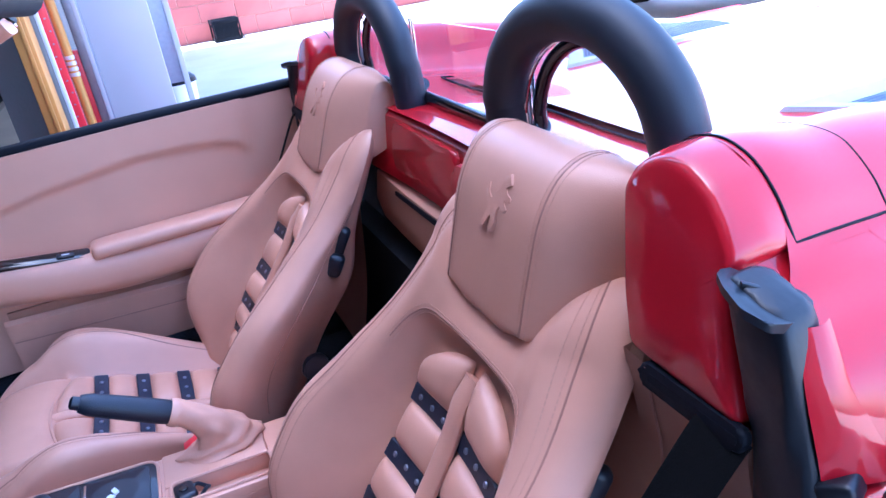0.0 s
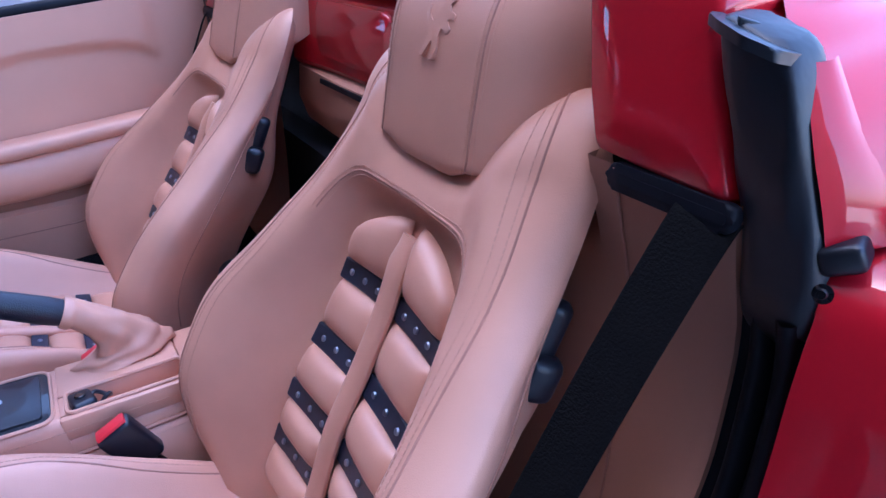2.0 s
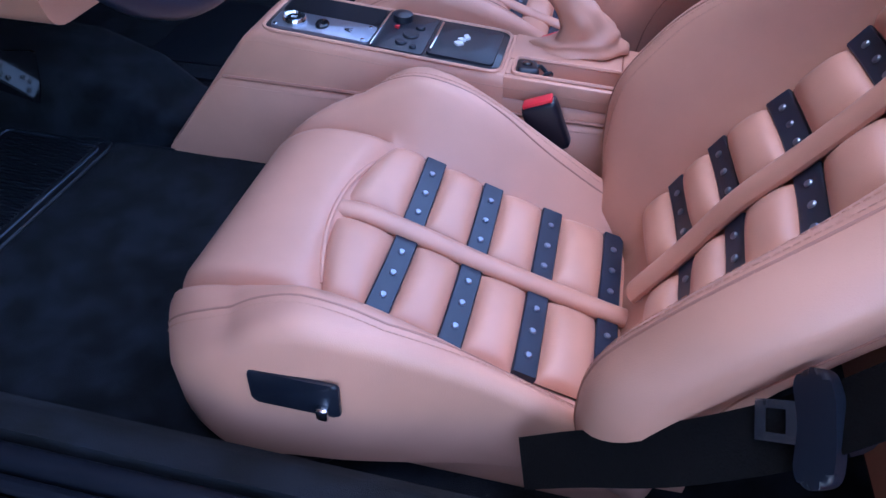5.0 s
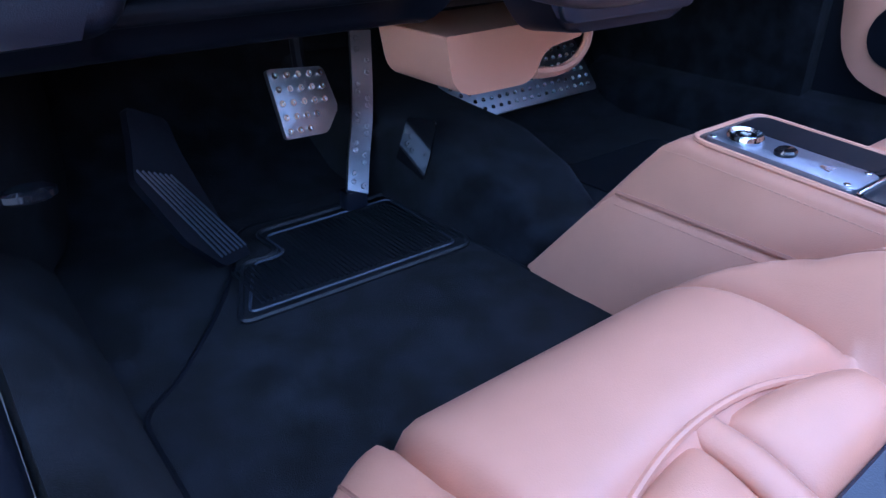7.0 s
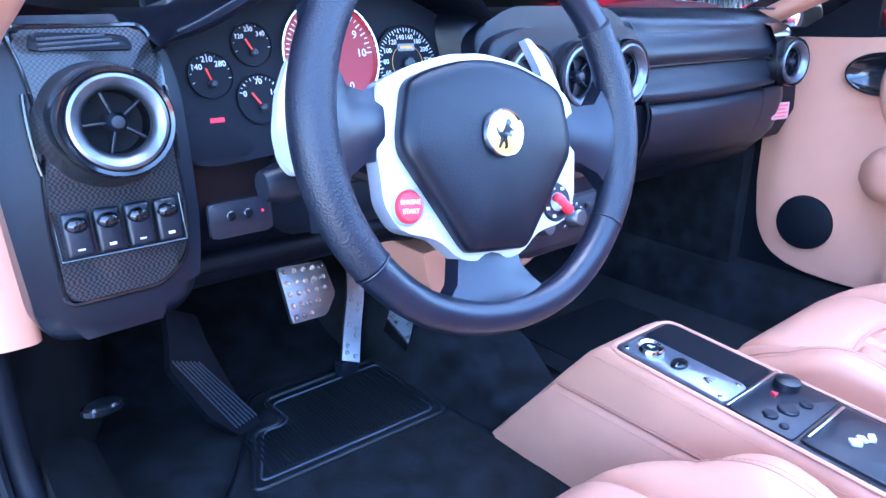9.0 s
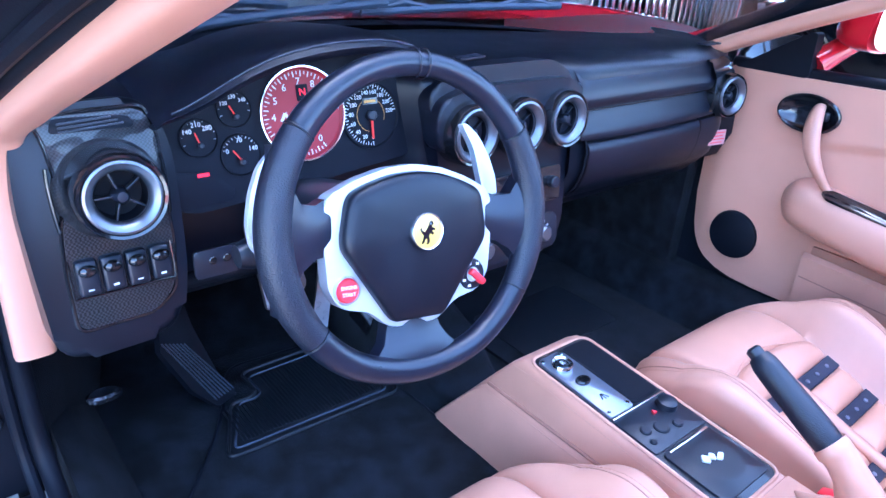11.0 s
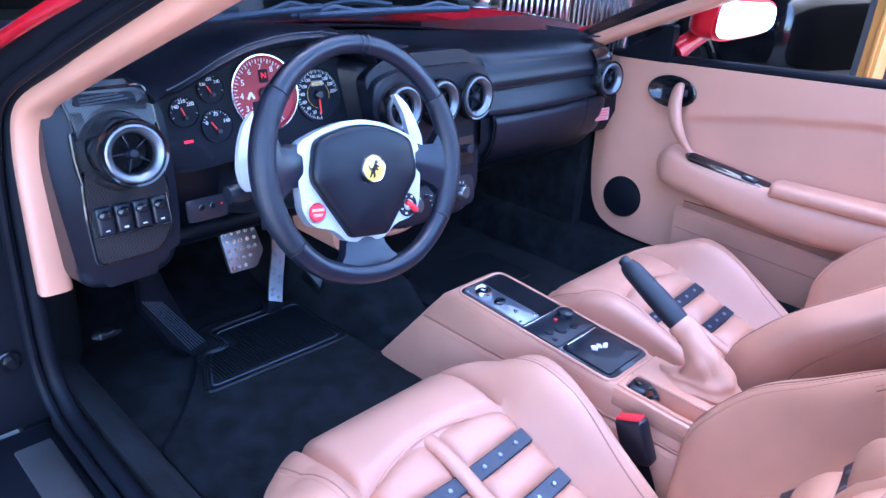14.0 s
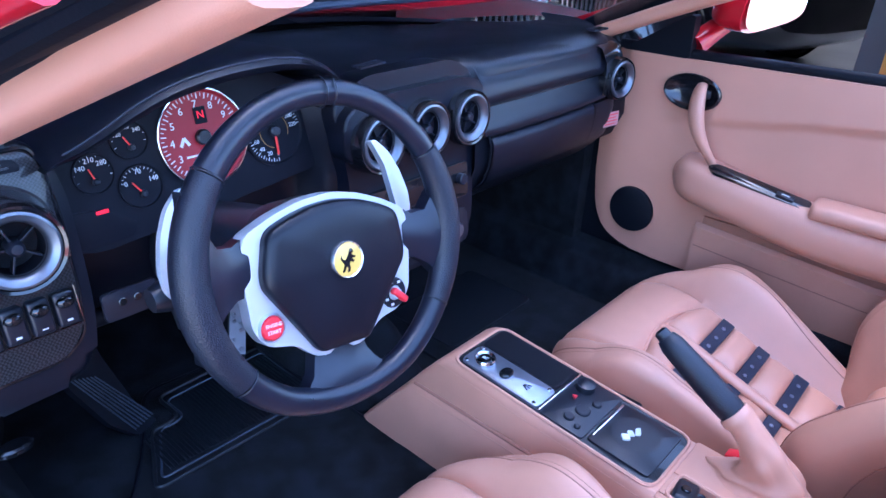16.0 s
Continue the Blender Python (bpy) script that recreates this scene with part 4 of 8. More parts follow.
for s in (-1, 1):
    fl = [[Vector((s * x, y, z)) for x, z in ((0.90, deck_z(0.90, y)), (0.925, 0.78 + 0.01 * smoother(-y, 1.2, 2.0)), (0.945, 0.68), (0.95, 0.55), (0.93, 0.40), (0.90, 0.22), (0.86, 0.15))] for y in np.linspace(-1.20, -2.62, 20)]
    part("rear_wing", loft(fl, closed=False), RED, rear, "red rear wing")
    # the outer skin ends in a pointed lip in front of the recessed jamb
    lip_ = smooth_path([(0.652, -1.049, 0.949), (0.670, -1.037, 0.926), (0.690, -1.019, 0.906), (0.716, -1.013, 0.899), (0.739, -1.012, 0.881), (0.757, -1.020, 0.846), (0.770, -1.033, 0.813)], 6)
    lip_ += smooth_path([(0.772, -1.035, 0.812), (0.80, -1.046, 0.816), (0.85, -1.075, 0.812), (0.935, -1.13, 0.78)], 6)
    skin = []
    for e in lip_:
        d = Vector((min(e.x, 0.90), -1.132, deck_z(min(e.x, 0.90), -1.132)))
        if e.x > 0.90:
            d = Vector((e.x, -1.20, 0.79))
        row = [e + Vector((-0.006, -0.022, -0.004)), e + Vector((0, -0.002, -0.001))]
        for k in np.linspace(0.0, 1.0, 10):
            row.append(Vector((e.x + (d.x - e.x) * k, e.y + (d.y - e.y) * k, e.z + (d.z - e.z) * math.sin(k * math.pi / 2) ** 0.9)))
        skin.append([Vector((s * q.x, q.y, q.z)) for q in row])
    fill = [[Vector((s * x, y, deck_z(x, -1.05) - drop)) for x in np.linspace(0.640, 0.722, 12)] for y, drop in ((-1.0, 0.030), (-1.008, 0.014), (-1.03, 0.011), (-1.065, 0.006))]
    part("shoulder_fill", loft(fill, closed=False), RED, rear, "red flange between the cowl and the wing")
    part("wing_skin", loft(skin, closed=False), RED, rear, "red wing skin with a pointed lip", angle=35)
    cheek = []
    for z, xi, yi, xo, yo in ((0.912, 0.716, -0.995, 0.718, -1.019), (0.881, 0.730, -0.986, 0.7395, -1.0135), (0.860, 0.737, -0.985, 0.751, -1.018), (0.846, 0.742, -0.985, 0.758, -1.0215), (0.830, 0.747, -0.985, 0.765, -1.028), (0.812, 0.751, -0.986, 0.7715, -1.036)):
        cheek.append([Vector((s * (xi + (xo - xi) * k + 0.004 * math.sin(math.pi * k)), yi + (yo - yi) * k, z)) for k in np.linspace(0, 1, 7)])
    part("jamb_cheek", loft(cheek, closed=False), RED, rear, "red cheek between the post and the lip", angle=60)
    jamb = []
    for x in np.linspace(0.655, 0.935, 50):
        b = -0.22 * max(0.0, x - 0.72) - 0.4 * max(0.0, x - 0.84) ** 2
        top = deck_z(x, -1.12)
        prof = [(-1.10, top - 0.04), (-1.06 + b, top - 0.044), (-1.028 + b, top - 0.056), (-1.017 + b, 0.835), (-1.017 + b, 0.812), (-0.988 + b, 0.799), (-0.970 + b, 0.780), (-0.957 + b, 0.73), (-0.948 + b, 0.67), (-0.930 + b, 0.58), (-0.900 + b, 0.47), (-0.850 + b, 0.36), (-0.79 + b, 0.20)]
        row = smooth_path([(x, y, z) for y, z in prof], 5)
        for p in row:
            p.y -= 0.10 * (1 - smoother(x, 0.740, 0.756)) * smoother(-p.z, -0.80, -0.76)
            p.x *= s
        jamb.append(row)
    part("jamb_panel", loft(jamb, closed=False), RED, rear, "red painted door jamb", angle=50)


part("tail_panel", loft([[Vector((x, -2.62 - 0.04 * math.sin(math.pi * k), 0.20 + (deck_z(x, -2.62) - 0.20) * k)) for x in np.linspace(-0.90, 0.90, 31)] for k in np.linspace(0, 1, 8)], closed=False), RED, rear, "plain red tail")


def flap(s, parent):
    """The panel behind one cowl: a raised skin over the hump with thin gaps all round."""
    def back(x):
        return -1.150 + 0.024 * smoother(-x, -0.62, -0.555)
    gx, gk = np.linspace(0.545, 0.661, 44), np.linspace(0, 1, 9)
    rows = []
    for k in gk:
        rows.append([Vector((s * x, -1.052 + (back(x) + 1.052) * k, deck_z(x, -1.052 + (back(x) + 1.052) * k) + 0.0014)) for x in gx])
    low = lambda r: [Vector((p.x, p.y, p.z - 0.004)) for p in r]
    part("hood_flap", loft([low(rows[0])] + rows + [low(rows[-1])], closed=False), RED, parent, "red fabric-roof flap panel with dark gaps")
    edge = rows[0] + [r[-1] for r in rows[1:-1]] + rows[-1][::-1]
    part("panel_gap", tube([p - Vector((0, 0, 0.0010)) for p in edge], 0.0014, 6), DULL, parent, "dark gap round the flap")


for s in (-1, 1):
    flap(s, rear)
    part("panel_gap", tube([(s * x, -1.152 - 0.25 * (x - 0.661), deck_z(x, -1.152) + 0.0006) for x in np.linspace(0.661, 0.90, 12)], 0.0013, 6), DULL, rear, "dark gap in the deck")
# engine lid with a glazed middle and mesh vents
part("engine_lid", loft([[Vector((x, y, deck_z(x, y) + 0.012)) for x in np.linspace(-0.36, 0.36, 31)] for y in np.linspace(-1.24, -2.45, 16)], closed=False), RED, rear, "red engine lid")
part("lid_gap", tube([(x, y, deck_z(x, y) + 0.004) for x, y in [(x, -1.23) for x in np.linspace(-0.37, 0.37, 20)] + [(0.37, y) for y in np.linspace(-1.3, -2.44, 12)] + [(x, -2.46) for x in np.linspace(0.37, -0.37, 20)] + [(-0.37, y) for y in np.linspace(-2.44, -1.3, 12)]], 0.0022, 6, closed=True), DULL, rear, "dark gap round the engine lid")
for s in (-1, 1):
    def vent_point(u, v, h):
        """A point of the vent on the deck: u outwards, v rearwards; the front edge slants back outwards."""
        x = 0.27 + 0.31 * u
        y = -1.475 - 0.55 * v - 0.72 * (x - 0.27) * (1 - v)
        return Vector((s * x, y, deck_z(x, y) + h))

    def vent_loop(u0, u1, v0, v1, h):
        ks = np.linspace(0, 1, 9)[:-1]
        return [vent_point(u0 + (u1 - u0) * k, v0, h) for k in ks] + [vent_point(u1, v0 + (v1 - v0) * k, h) for k in ks] + [vent_point(u1 + (u0 - u1) * k, v1, h) for k in ks] + [vent_point(u0, v1 + (v0 - v1) * k, h) for k in ks]

    for v0, v1 in ((0.0, 0.42), (0.42, 1.0)):
        loops = [vent_loop(0.0, 1.0, v0, v1, 0.012), vent_loop(0.012, 0.988, v0 + 0.008, v1 - 0.008, 0.019), vent_loop(0.10, 0.90, v0 + 0.06, v1 - 0.04, 0.019), vent_loop(0.14, 0.86, v0 + 0.085, v1 - 0.06, 0.0132)]
        vf = part("vent_frame", loft(loops, caps=False), GREY_PAINT, rear, "grey vent frame in the rear deck")
        m0, m1 = v0 + 0.08, v1 - 0.055
        part("vent_mesh", loft([[vent_point(0.13 + 0.74 * k, m0 + (m1 - m0) * j, 0.0134) for k in np.linspace(0, 1, 9)] for j in np.linspace(0, 1, 5)], closed=False), DULL, vf, "black mesh of the vent")
        wires = [tube([vent_point(0.14 + 0.72 * k, m0 + (m1 - m0) * j, 0.0142) for k in np.linspace(0, 1, 5)], 0.0008, 4) for j in np.linspace(0.03, 0.97, 18)]
        wires += [tube([vent_point(0.14 + 0.72 * k, m0 + (m1 - m0) * j, 0.0142) for j in np.linspace(0, 1, 5)], 0.0008, 4) for k in np.linspace(0.03, 0.97, 22)]
        ob = part("mesh_wires", joined(*wires), SATIN, vf)
        ob["kind"] = "stuff"
structure("bulkhead_upper", joined(box(-0.50, 0.50, -1.12, -1.085, 0.20, 0.885), box(-0.70, -0.50, -1.12, -1.085, 0.20, 0.83), box(0.50, 0.70, -1.12, -1.085, 0.20, 0.83)), CARPET, "black panel behind the red centre panel", "bulkhead", smooth=False)
# red panel between the seats, with its small lids and tan pocket below
mid = thing("centre_rear_panel", (0, -1.03, 0.60), "red panel between the seats with a tan leather pocket below", "panel", kind="structure")
part("red_face", loft([[Vector((x, y + 0.02 * (x / 0.36) ** 2, z)) for x in np.linspace(-0.30, 0.285, 15)] for y, z in ((-1.13, 0.890), (-1.09, 0.893), (-1.065, 0.889), (-1.05, 0.876), (-1.04, 0.80), (-1.034, 0.768), (-1.04, 0.758), (-1.06, 0.757))], closed=False), RED, mid, "glossy red painted panel")
part("red_lid", moved(prism(rounded(0.27, 0.088, 0.02), 0, 0.014, bevel=0.008, seg=4), frame_to((0.045, -1.048, 0.828), (0, 1, 0.12))), RED, mid, "raised red lid")
part("red_lid", moved(prism(rounded(0.06, 0.080, 0.018), 0, 0.026, bevel=0.010, seg=3), frame_to((-0.140, -1.044, 0.826), (0, 1, 0.12))), RED, mid, "small raised red cover")
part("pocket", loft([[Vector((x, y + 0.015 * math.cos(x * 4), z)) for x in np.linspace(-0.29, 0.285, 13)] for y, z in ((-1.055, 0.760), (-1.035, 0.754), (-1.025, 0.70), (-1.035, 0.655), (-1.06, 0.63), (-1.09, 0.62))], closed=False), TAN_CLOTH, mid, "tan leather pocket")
part("slot", moved(prism(rounded(0.34, 0.008, 0.003), 0, 0.003), frame_to((-0.02, -1.018, 0.748), (0, 1, 0.2))), DULL, mid, "dark slot")

# roll hoops


def hoop(cx):
    h = thing("roll_hoop", (cx, -1.08, 0.90), "black padded roll hoop behind the seat", "roll hoop", "roll hoops")
    path = [(cx - 0.165, -1.085, 0.80), (cx - 0.168, -1.085, 0.88), (cx - 0.165, -1.082, 0.95)]
    path += [(cx - 0.165 * math.cos(a), -1.08, 0.945 + 0.130 * math.sin(a)) for a in np.linspace(0.15, math.pi - 0.15, 9)]
    path += [(cx + 0.165, -1.082, 0.95), (cx + 0.168, -1.085, 0.88), (cx + 0.165, -1.085, 0.80)]
    part("padding", tube(smooth_path(path, 4), 0.0290, 18), PADDING, h, "satin black padded bar")
    def inset(d, back, drop):
        return smooth_path([(cx + (x - cx) * (1 - d), y - back, 0.80 + (z - 0.80) * drop) for x, y, z in path], 4)
    part("bright_strip", tube(inset(0.185, 0.012, 0.905), 0.0025, 8), CHROME, h, "thin bright strip inside the bar")
    part("inner_frame", tube(inset(0.215, 0.030, 0.885), 0.010, 10), GLOSS, h, "thin black inner frame")


hoop(-0.349)
hoop(0.349)
# glass wind deflectors
for x0, x1, nm in ((-0.195, 0.195, "wind_deflector"), (-0.475, -0.205, "wind_deflector"), (0.205, 0.475, "wind_deflector")):
    d = thing(nm, ((x0 + x1) / 2, -1.11, 0.90), "clear glass wind deflector in a thin black frame", "wind deflector", "wind deflectors")
    zt = 1.035
    ol = soft_outline([(x0, 0.90), (x1, 0.90), (x1, zt), (x0, zt)], 0.02)
    g = part("pane", prism([(x, z) for x, z in ol], -0.002, 0.002, Matrix(((1, 0, 0, 0), (0, 0, -1, -1.115), (0, 1, 0, 0), (0, 0, 0, 1)))), TINT, d, "clear pane")
    g.visible_shadow = False
    part("bottom_rail", tube([(x0 - 0.03, -1.112, 0.925), (x0 + 0.01, -1.112, 0.90), (x1 - 0.01, -1.112, 0.90), (x1 + 0.03, -1.112, 0.925)], 0.012, 10), GLOSS, d, "gloss black rail")
    for x in (x0, x1):
        part("edge_strip", tube([(x, -1.112, 0.90), (x, -1.112, zt)], 0.0022, 8), CHROME, d, "bright edge strip")

# black post cover with latch at the end of the door opening
for s in (-1, 1):
    pc = thing("post_cover", (s * 0.675, -1.0, 0.4), "black rubber cover over the door post with a roof latch slot", "post cover", "door post covers")
    rings = []
    for z, x, h, y, d in ((0.930, 0.690, 0.018, -0.996, 0.014), (0.924, 0.691, 0.025, -0.996, 0.019), (0.900, 0.697, 0.0265, -0.996, 0.021), (0.87, 0.707, 0.026, -0.996, 0.021), (0.845, 0.714, 0.0262, -0.996, 0.021), (0.82, 0.721, 0.027, -0.996, 0.021), (0.79, 0.727, 0.0285, -0.996, 0.022), (0.772, 0.730, 0.0285, -0.996, 0.023), (0.755, 0.729, 0.026, -0.996, 0.020), (0.738, 0.724, 0.020, -1.0, 0.014), (0.73, 0.72, 0.012, -1.005, 0.008)):
        rings.append([Vector((s * (x + a * h), y + b * d + 0.0012 * math.sin(160 * z + 9 * a), z + 0.30 * a * h * (z > 0.90) * -1)) for a, b in ellipse(1, 1, 28, 3.6)])
    cols_ = [smooth_path([r[j] for r in rings], 3) for j in range(28)]
    part("cover", loft([[c[i] for c in cols_] for i in range(len(cols_[0]))]), RUBBER_POST, pc, "wrinkled black rubber cover", angle=60)
    LP = Matrix(((1, 0, 0, s * 0.687), (0, 1, 0, -0.985), (-s * 0.302, 0.26, 1, 0.9245), (0, 0, 0, 1)))
    plate_ = [(s * (abs(x) - 0.687), y + 0.985) for x, y in ((-0.676, -0.968), (-0.661, -0.977), (-0.659, -0.996), (-0.680, -0.996), (-0.683, -1.025), (-0.696, -1.030), (-0.711, -1.014), (-0.716, -0.985), (-0.714, -0.970), (-0.698, -0.962))]
    part("latch_plate", prism(soft_outline(plate_[::s], 0.004), -0.004, 0.003, LP, bevel=0.002), RUBBER_POST, pc, "black rubber latch plate")
    part("latch_slot", moved(box(-0.008, 0.008, -0.010, 0.010, 0.002, 0.0042), LP @ pose(s * 0.010, -0.010, 0, 0, 0, s * 30)), GLOSS, pc, "dark latch slot")
    part("latch_lip", moved(box(-0.0022, 0.0022, -0.012, 0.010, 0.002, 0.008, 0.001), LP @ pose(s * -0.002, -0.004, 0, 0, 0, s * 30)), RUBBER_POST, pc, "raised rubber lip")
    part("bump_stop", moved(box(-0.013, 0.013, -0.014, 0.012, -0.010, 0.008, 0.005, 3), pose(s * 0.756, -0.996, 0.810, 0, s * -22, s * -24)), RUBBER_POST, pc, "black rubber bump stop")
    part("weather_strip", tube(smooth_path([(s * 0.775, -1.012, 0.806), (s * 0.80, -1.030, 0.799), (s * 0.85, -1.060, 0.800), (s * 0.92, -1.10, 0.785)], 5), 0.007, 10, flat=0.7), RUBBER_POST, pc, "black weather strip")
    part("bolt", lathe([(0, 0.010), (0.006, 0.010), (0.008, 0.006), (0.008, 0.003), (0.014, 0.002), (0.014, 0)], frame_to((s * 0.762, -0.972, 0.795), (s * 0.3, 1, 0.35)) @ Matrix.Scale(0.42, 4), 18), GLOSS, pc, "black bolt with a rubber washer")
    # door seal below the cover: two soft lips along the trim's edge
    lips = []
    for z in np.linspace(0.765, 0.345, 30):
        y, dz = trim_edge(z), (trim_edge(z + 0.01) - trim_edge(z - 0.01)) / 0.02
        n_ = Vector((0, 1, -dz)).normalized()
        lips.append([Vector((s * (0.699 + u), y, z)) + n_ * h for u, h in ((0.0, -0.02), (0.001, -0.008), (0.010, -0.010), (0.014, 0.0), (0.019, 0.004), (0.024, 0.001), (0.028, -0.010), (0.033, -0.006), (0.037, 0.006), (0.043, 0.010), (0.049, 0.007), (0.052, -0.004), (0.052, -0.03))])
    part("door_seal", loft(lips, closed=False), DULL, pc, "black rubber door seal lips", angle=70)

lk = thing("door_catch", (-0.80, -1.02, 0.36), "black door catch plate on the red jamb", "catch")
part("plate", moved(prism(rounded(0.05, 0.11, 0.01), 0, 0.006, bevel=0.003), frame_to((-0.755, -0.965, 0.425), (-0.38, 1, 0.22))), GLOSS, lk, "gloss black plate")
part("recess", moved(prism(rounded(0.03, 0.07, 0.006), 0.006, 0.008), frame_to((-0.755, -0.965, 0.425), (-0.38, 1, 0.22))), DULL, lk)
part("striker", tube([(-0.762, -0.952, 0.385), (-0.768, -0.935, 0.395), (-0.772, -0.938, 0.42)], 0.004, 8), CHROME, lk, "bright striker")
st = thing("sticker", (-0.85, -0.99, 0.33), "small white printed sticker on the red jamb", "sticker")
part("paper", moved(prism(rounded(0.05, 0.035, 0.003), 0, 0.0008), frame_to((-0.832, -0.975, 0.365), (-0.38, 1, 0.22))), WHITE, st)
for i in range(4):
    part("print_bar", moved(box(-0.018, 0.018 - 0.006 * (i % 2), -0.0018, 0.0018, 0.0007, 0.0012), frame_to((-0.832, -0.975, 0.365), (-0.38, 1, 0.22)) @ Matrix.Translation((0, 0.011 - 0.007 * i, 0))), GLOSS, st)

# seat belts
for s in (-1, 1):
    bt = thing("seat_belt", (s * 0.62, -0.9, 0.4), "black seat belt webbing hanging beside the seat", "seat belt", "seat belts")
    n_ = Vector((s * 0.18, 0.85, 0.50))
    top = smooth_path([(s * 0.682, -0.972, 0.818), (s * 0.681, -0.955, 0.80), (s * 0.670, -0.905, 0.715), (s * 0.660, -0.852, 0.622), (s * 0.653, -0.806, 0.542)], 6)
    part("shoulder_strap", ribbon(top, [n_] * len(top), 0.046, 0.0016), BELT, bt)
    low = smooth_path([(s * 0.653, -0.806, 0.542), (s * 0.648, -0.775, 0.500), (s * 0.640, -0.72, 0.445), (s * 0.625, -0.665, 0.395), (s * 0.610, -0.62, 0.345)], 5)
    part("lap_strap", ribbon(low, [Vector((s * 0.55, 0.60, 0.58))] * len(low), 0.046, 0.0016), BELT, bt)
    m = frame_to((s * 0.655, -0.798, 0.536), (s * 0.45, 0.75, 0.48), (s * -0.62, 0.15, 0.55))
    part("tongue_handle", prism(soft_outline([(s * x, y) for x, y in ((-0.013, -0.036), (0.006, -0.042), (0.012, -0.030), (0.008, 0.0), (0.012, 0.026), (0.006, 0.036), (-0.010, 0.036), (-0.016, 0.018), (-0.016, -0.018))[::s]], 0.008), -0.005, 0.008, m, bevel=0.005, seg=3), PLASTIC, bt, "dark plastic belt handle")
    loop = lambda x0, x1, y0, y1: moved(box(min(s * x0, s * x1), max(s * x0, s * x1), y0, y1, -0.0015, 0.0015), m)
    part("tongue", joined(loop(0.008, 0.020, -0.014, 0.014), loop(0.020, 0.036, -0.014, -0.008), loop(0.020, 0.036, 0.008, 0.014), loop(0.034, 0.042, -0.014, 0.014)), CHROME, bt, "steel belt tongue with a slot")
    part("guide", moved(prism(rounded(0.112, 0.020, 0.009), -0.004, 0.005, bevel=0.004, seg=4), frame_to((s * 0.648, -0.970, 0.818), (0, 1, 0.25))), DULL, bt, "gloss black belt guide slot")
    part("guide_mouth", moved(prism(rounded(0.094, 0.007, 0.003), 0.004, 0.0056), frame_to((s * 0.652, -0.970, 0.818), (0, 1, 0.25))), DULL, bt, "dark belt slot")
for cx in (-0.117, 0.090):
    bu = thing("belt_buckle", (cx, -0.60, 0.28), "black seat belt buckle with a red release button", "belt buckle", "belt buckles")
    part("stalk", tube(smooth_path([(cx + 0.004, -0.625, 0.29), (cx + 0.002, -0.61, 0.33), (cx, -0.595, 0.36)], 4), 0.012, 10, flat=0.6), DULL, bu)
    part("case", moved(box(-0.0135, 0.0135, -0.025, 0.025, -0.036, 0.040, 0.007, 3), pose(cx, -0.580, 0.396, -24, 0, 0)), PLASTIC, bu)
    part("button", moved(box(-0.010, 0.010, -0.021, 0.021, 0.037, 0.0435, 0.002), pose(cx, -0.580, 0.396, -24, 0, 0)), RED_PLASTIC, bu, "red release button")

# ---------------------------------------------------------------- centre console
con = thing("centre_console", (0, -0.4, FLOOR), "tan leather centre console with a black control inlay", "centre console")


def con_top(y):
    return lerp(y, [-1.0, -0.68, -0.50, -0.15, -0.10], [0.42, 0.440, 0.447, 0.472, 0.470])


def con_ring(y, top, half):
    r = 0.012
    pts = [(-half - 0.008, FLOOR + 0.002), (-half - 0.006, min(0.30, FLOOR + 0.4 * (top - FLOOR))), (-half - 0.003, min(0.375, FLOOR + 0.75 * (top - FLOOR))), (-half, max(top - r, FLOOR + 0.8 * (top - FLOOR)))]
    pts += [(-half + r * (1 - math.cos(a)), top - r + r * math.sin(a)) for a in np.linspace(0.9, math.pi / 2, 4)]
    pts += [(-x, z) for x, z in reversed(pts)]
    return [Vector((x, y, z)) for x, z in pts]


CX = -0.0135
HALF = 0.071


def on_top(x, y, h=0.0):
    """A frame on the console's top: x across, y forward."""
    t = Vector((0, 0.1, con_top(y + 0.05) - con_top(y - 0.05))).normalized()
    n = Vector((0, -t.z, t.y))
    p = Vector((CX + x, y, con_top(y))) + n * h
    return Matrix(((1, t.x, n.x, p.x), (0, t.y, n.y, p.y), (0, t.z, n.z, p.z), (0, 0, 0, 1)))


body = [con_ring(y, con_top(y) - 0.028, HALF) for y in (-0.98, -0.80, -0.60, -0.512)]
body += [con_ring(y, con_top(y), HALF + 0.002 * smoother(y, -0.5, -0.2)) for y in np.linspace(-0.510, -0.150, 12)]
body += [con_ring(-0.136, 0.468, HALF + 0.002), con_ring(-0.118, 0.455, HALF + 0.003), con_ring(-0.085, 0.415, HALF + 0.004), con_ring(-0.03, 0.345, HALF + 0.006), (con_ring(0.045, 0.252, HALF + 0.008))]
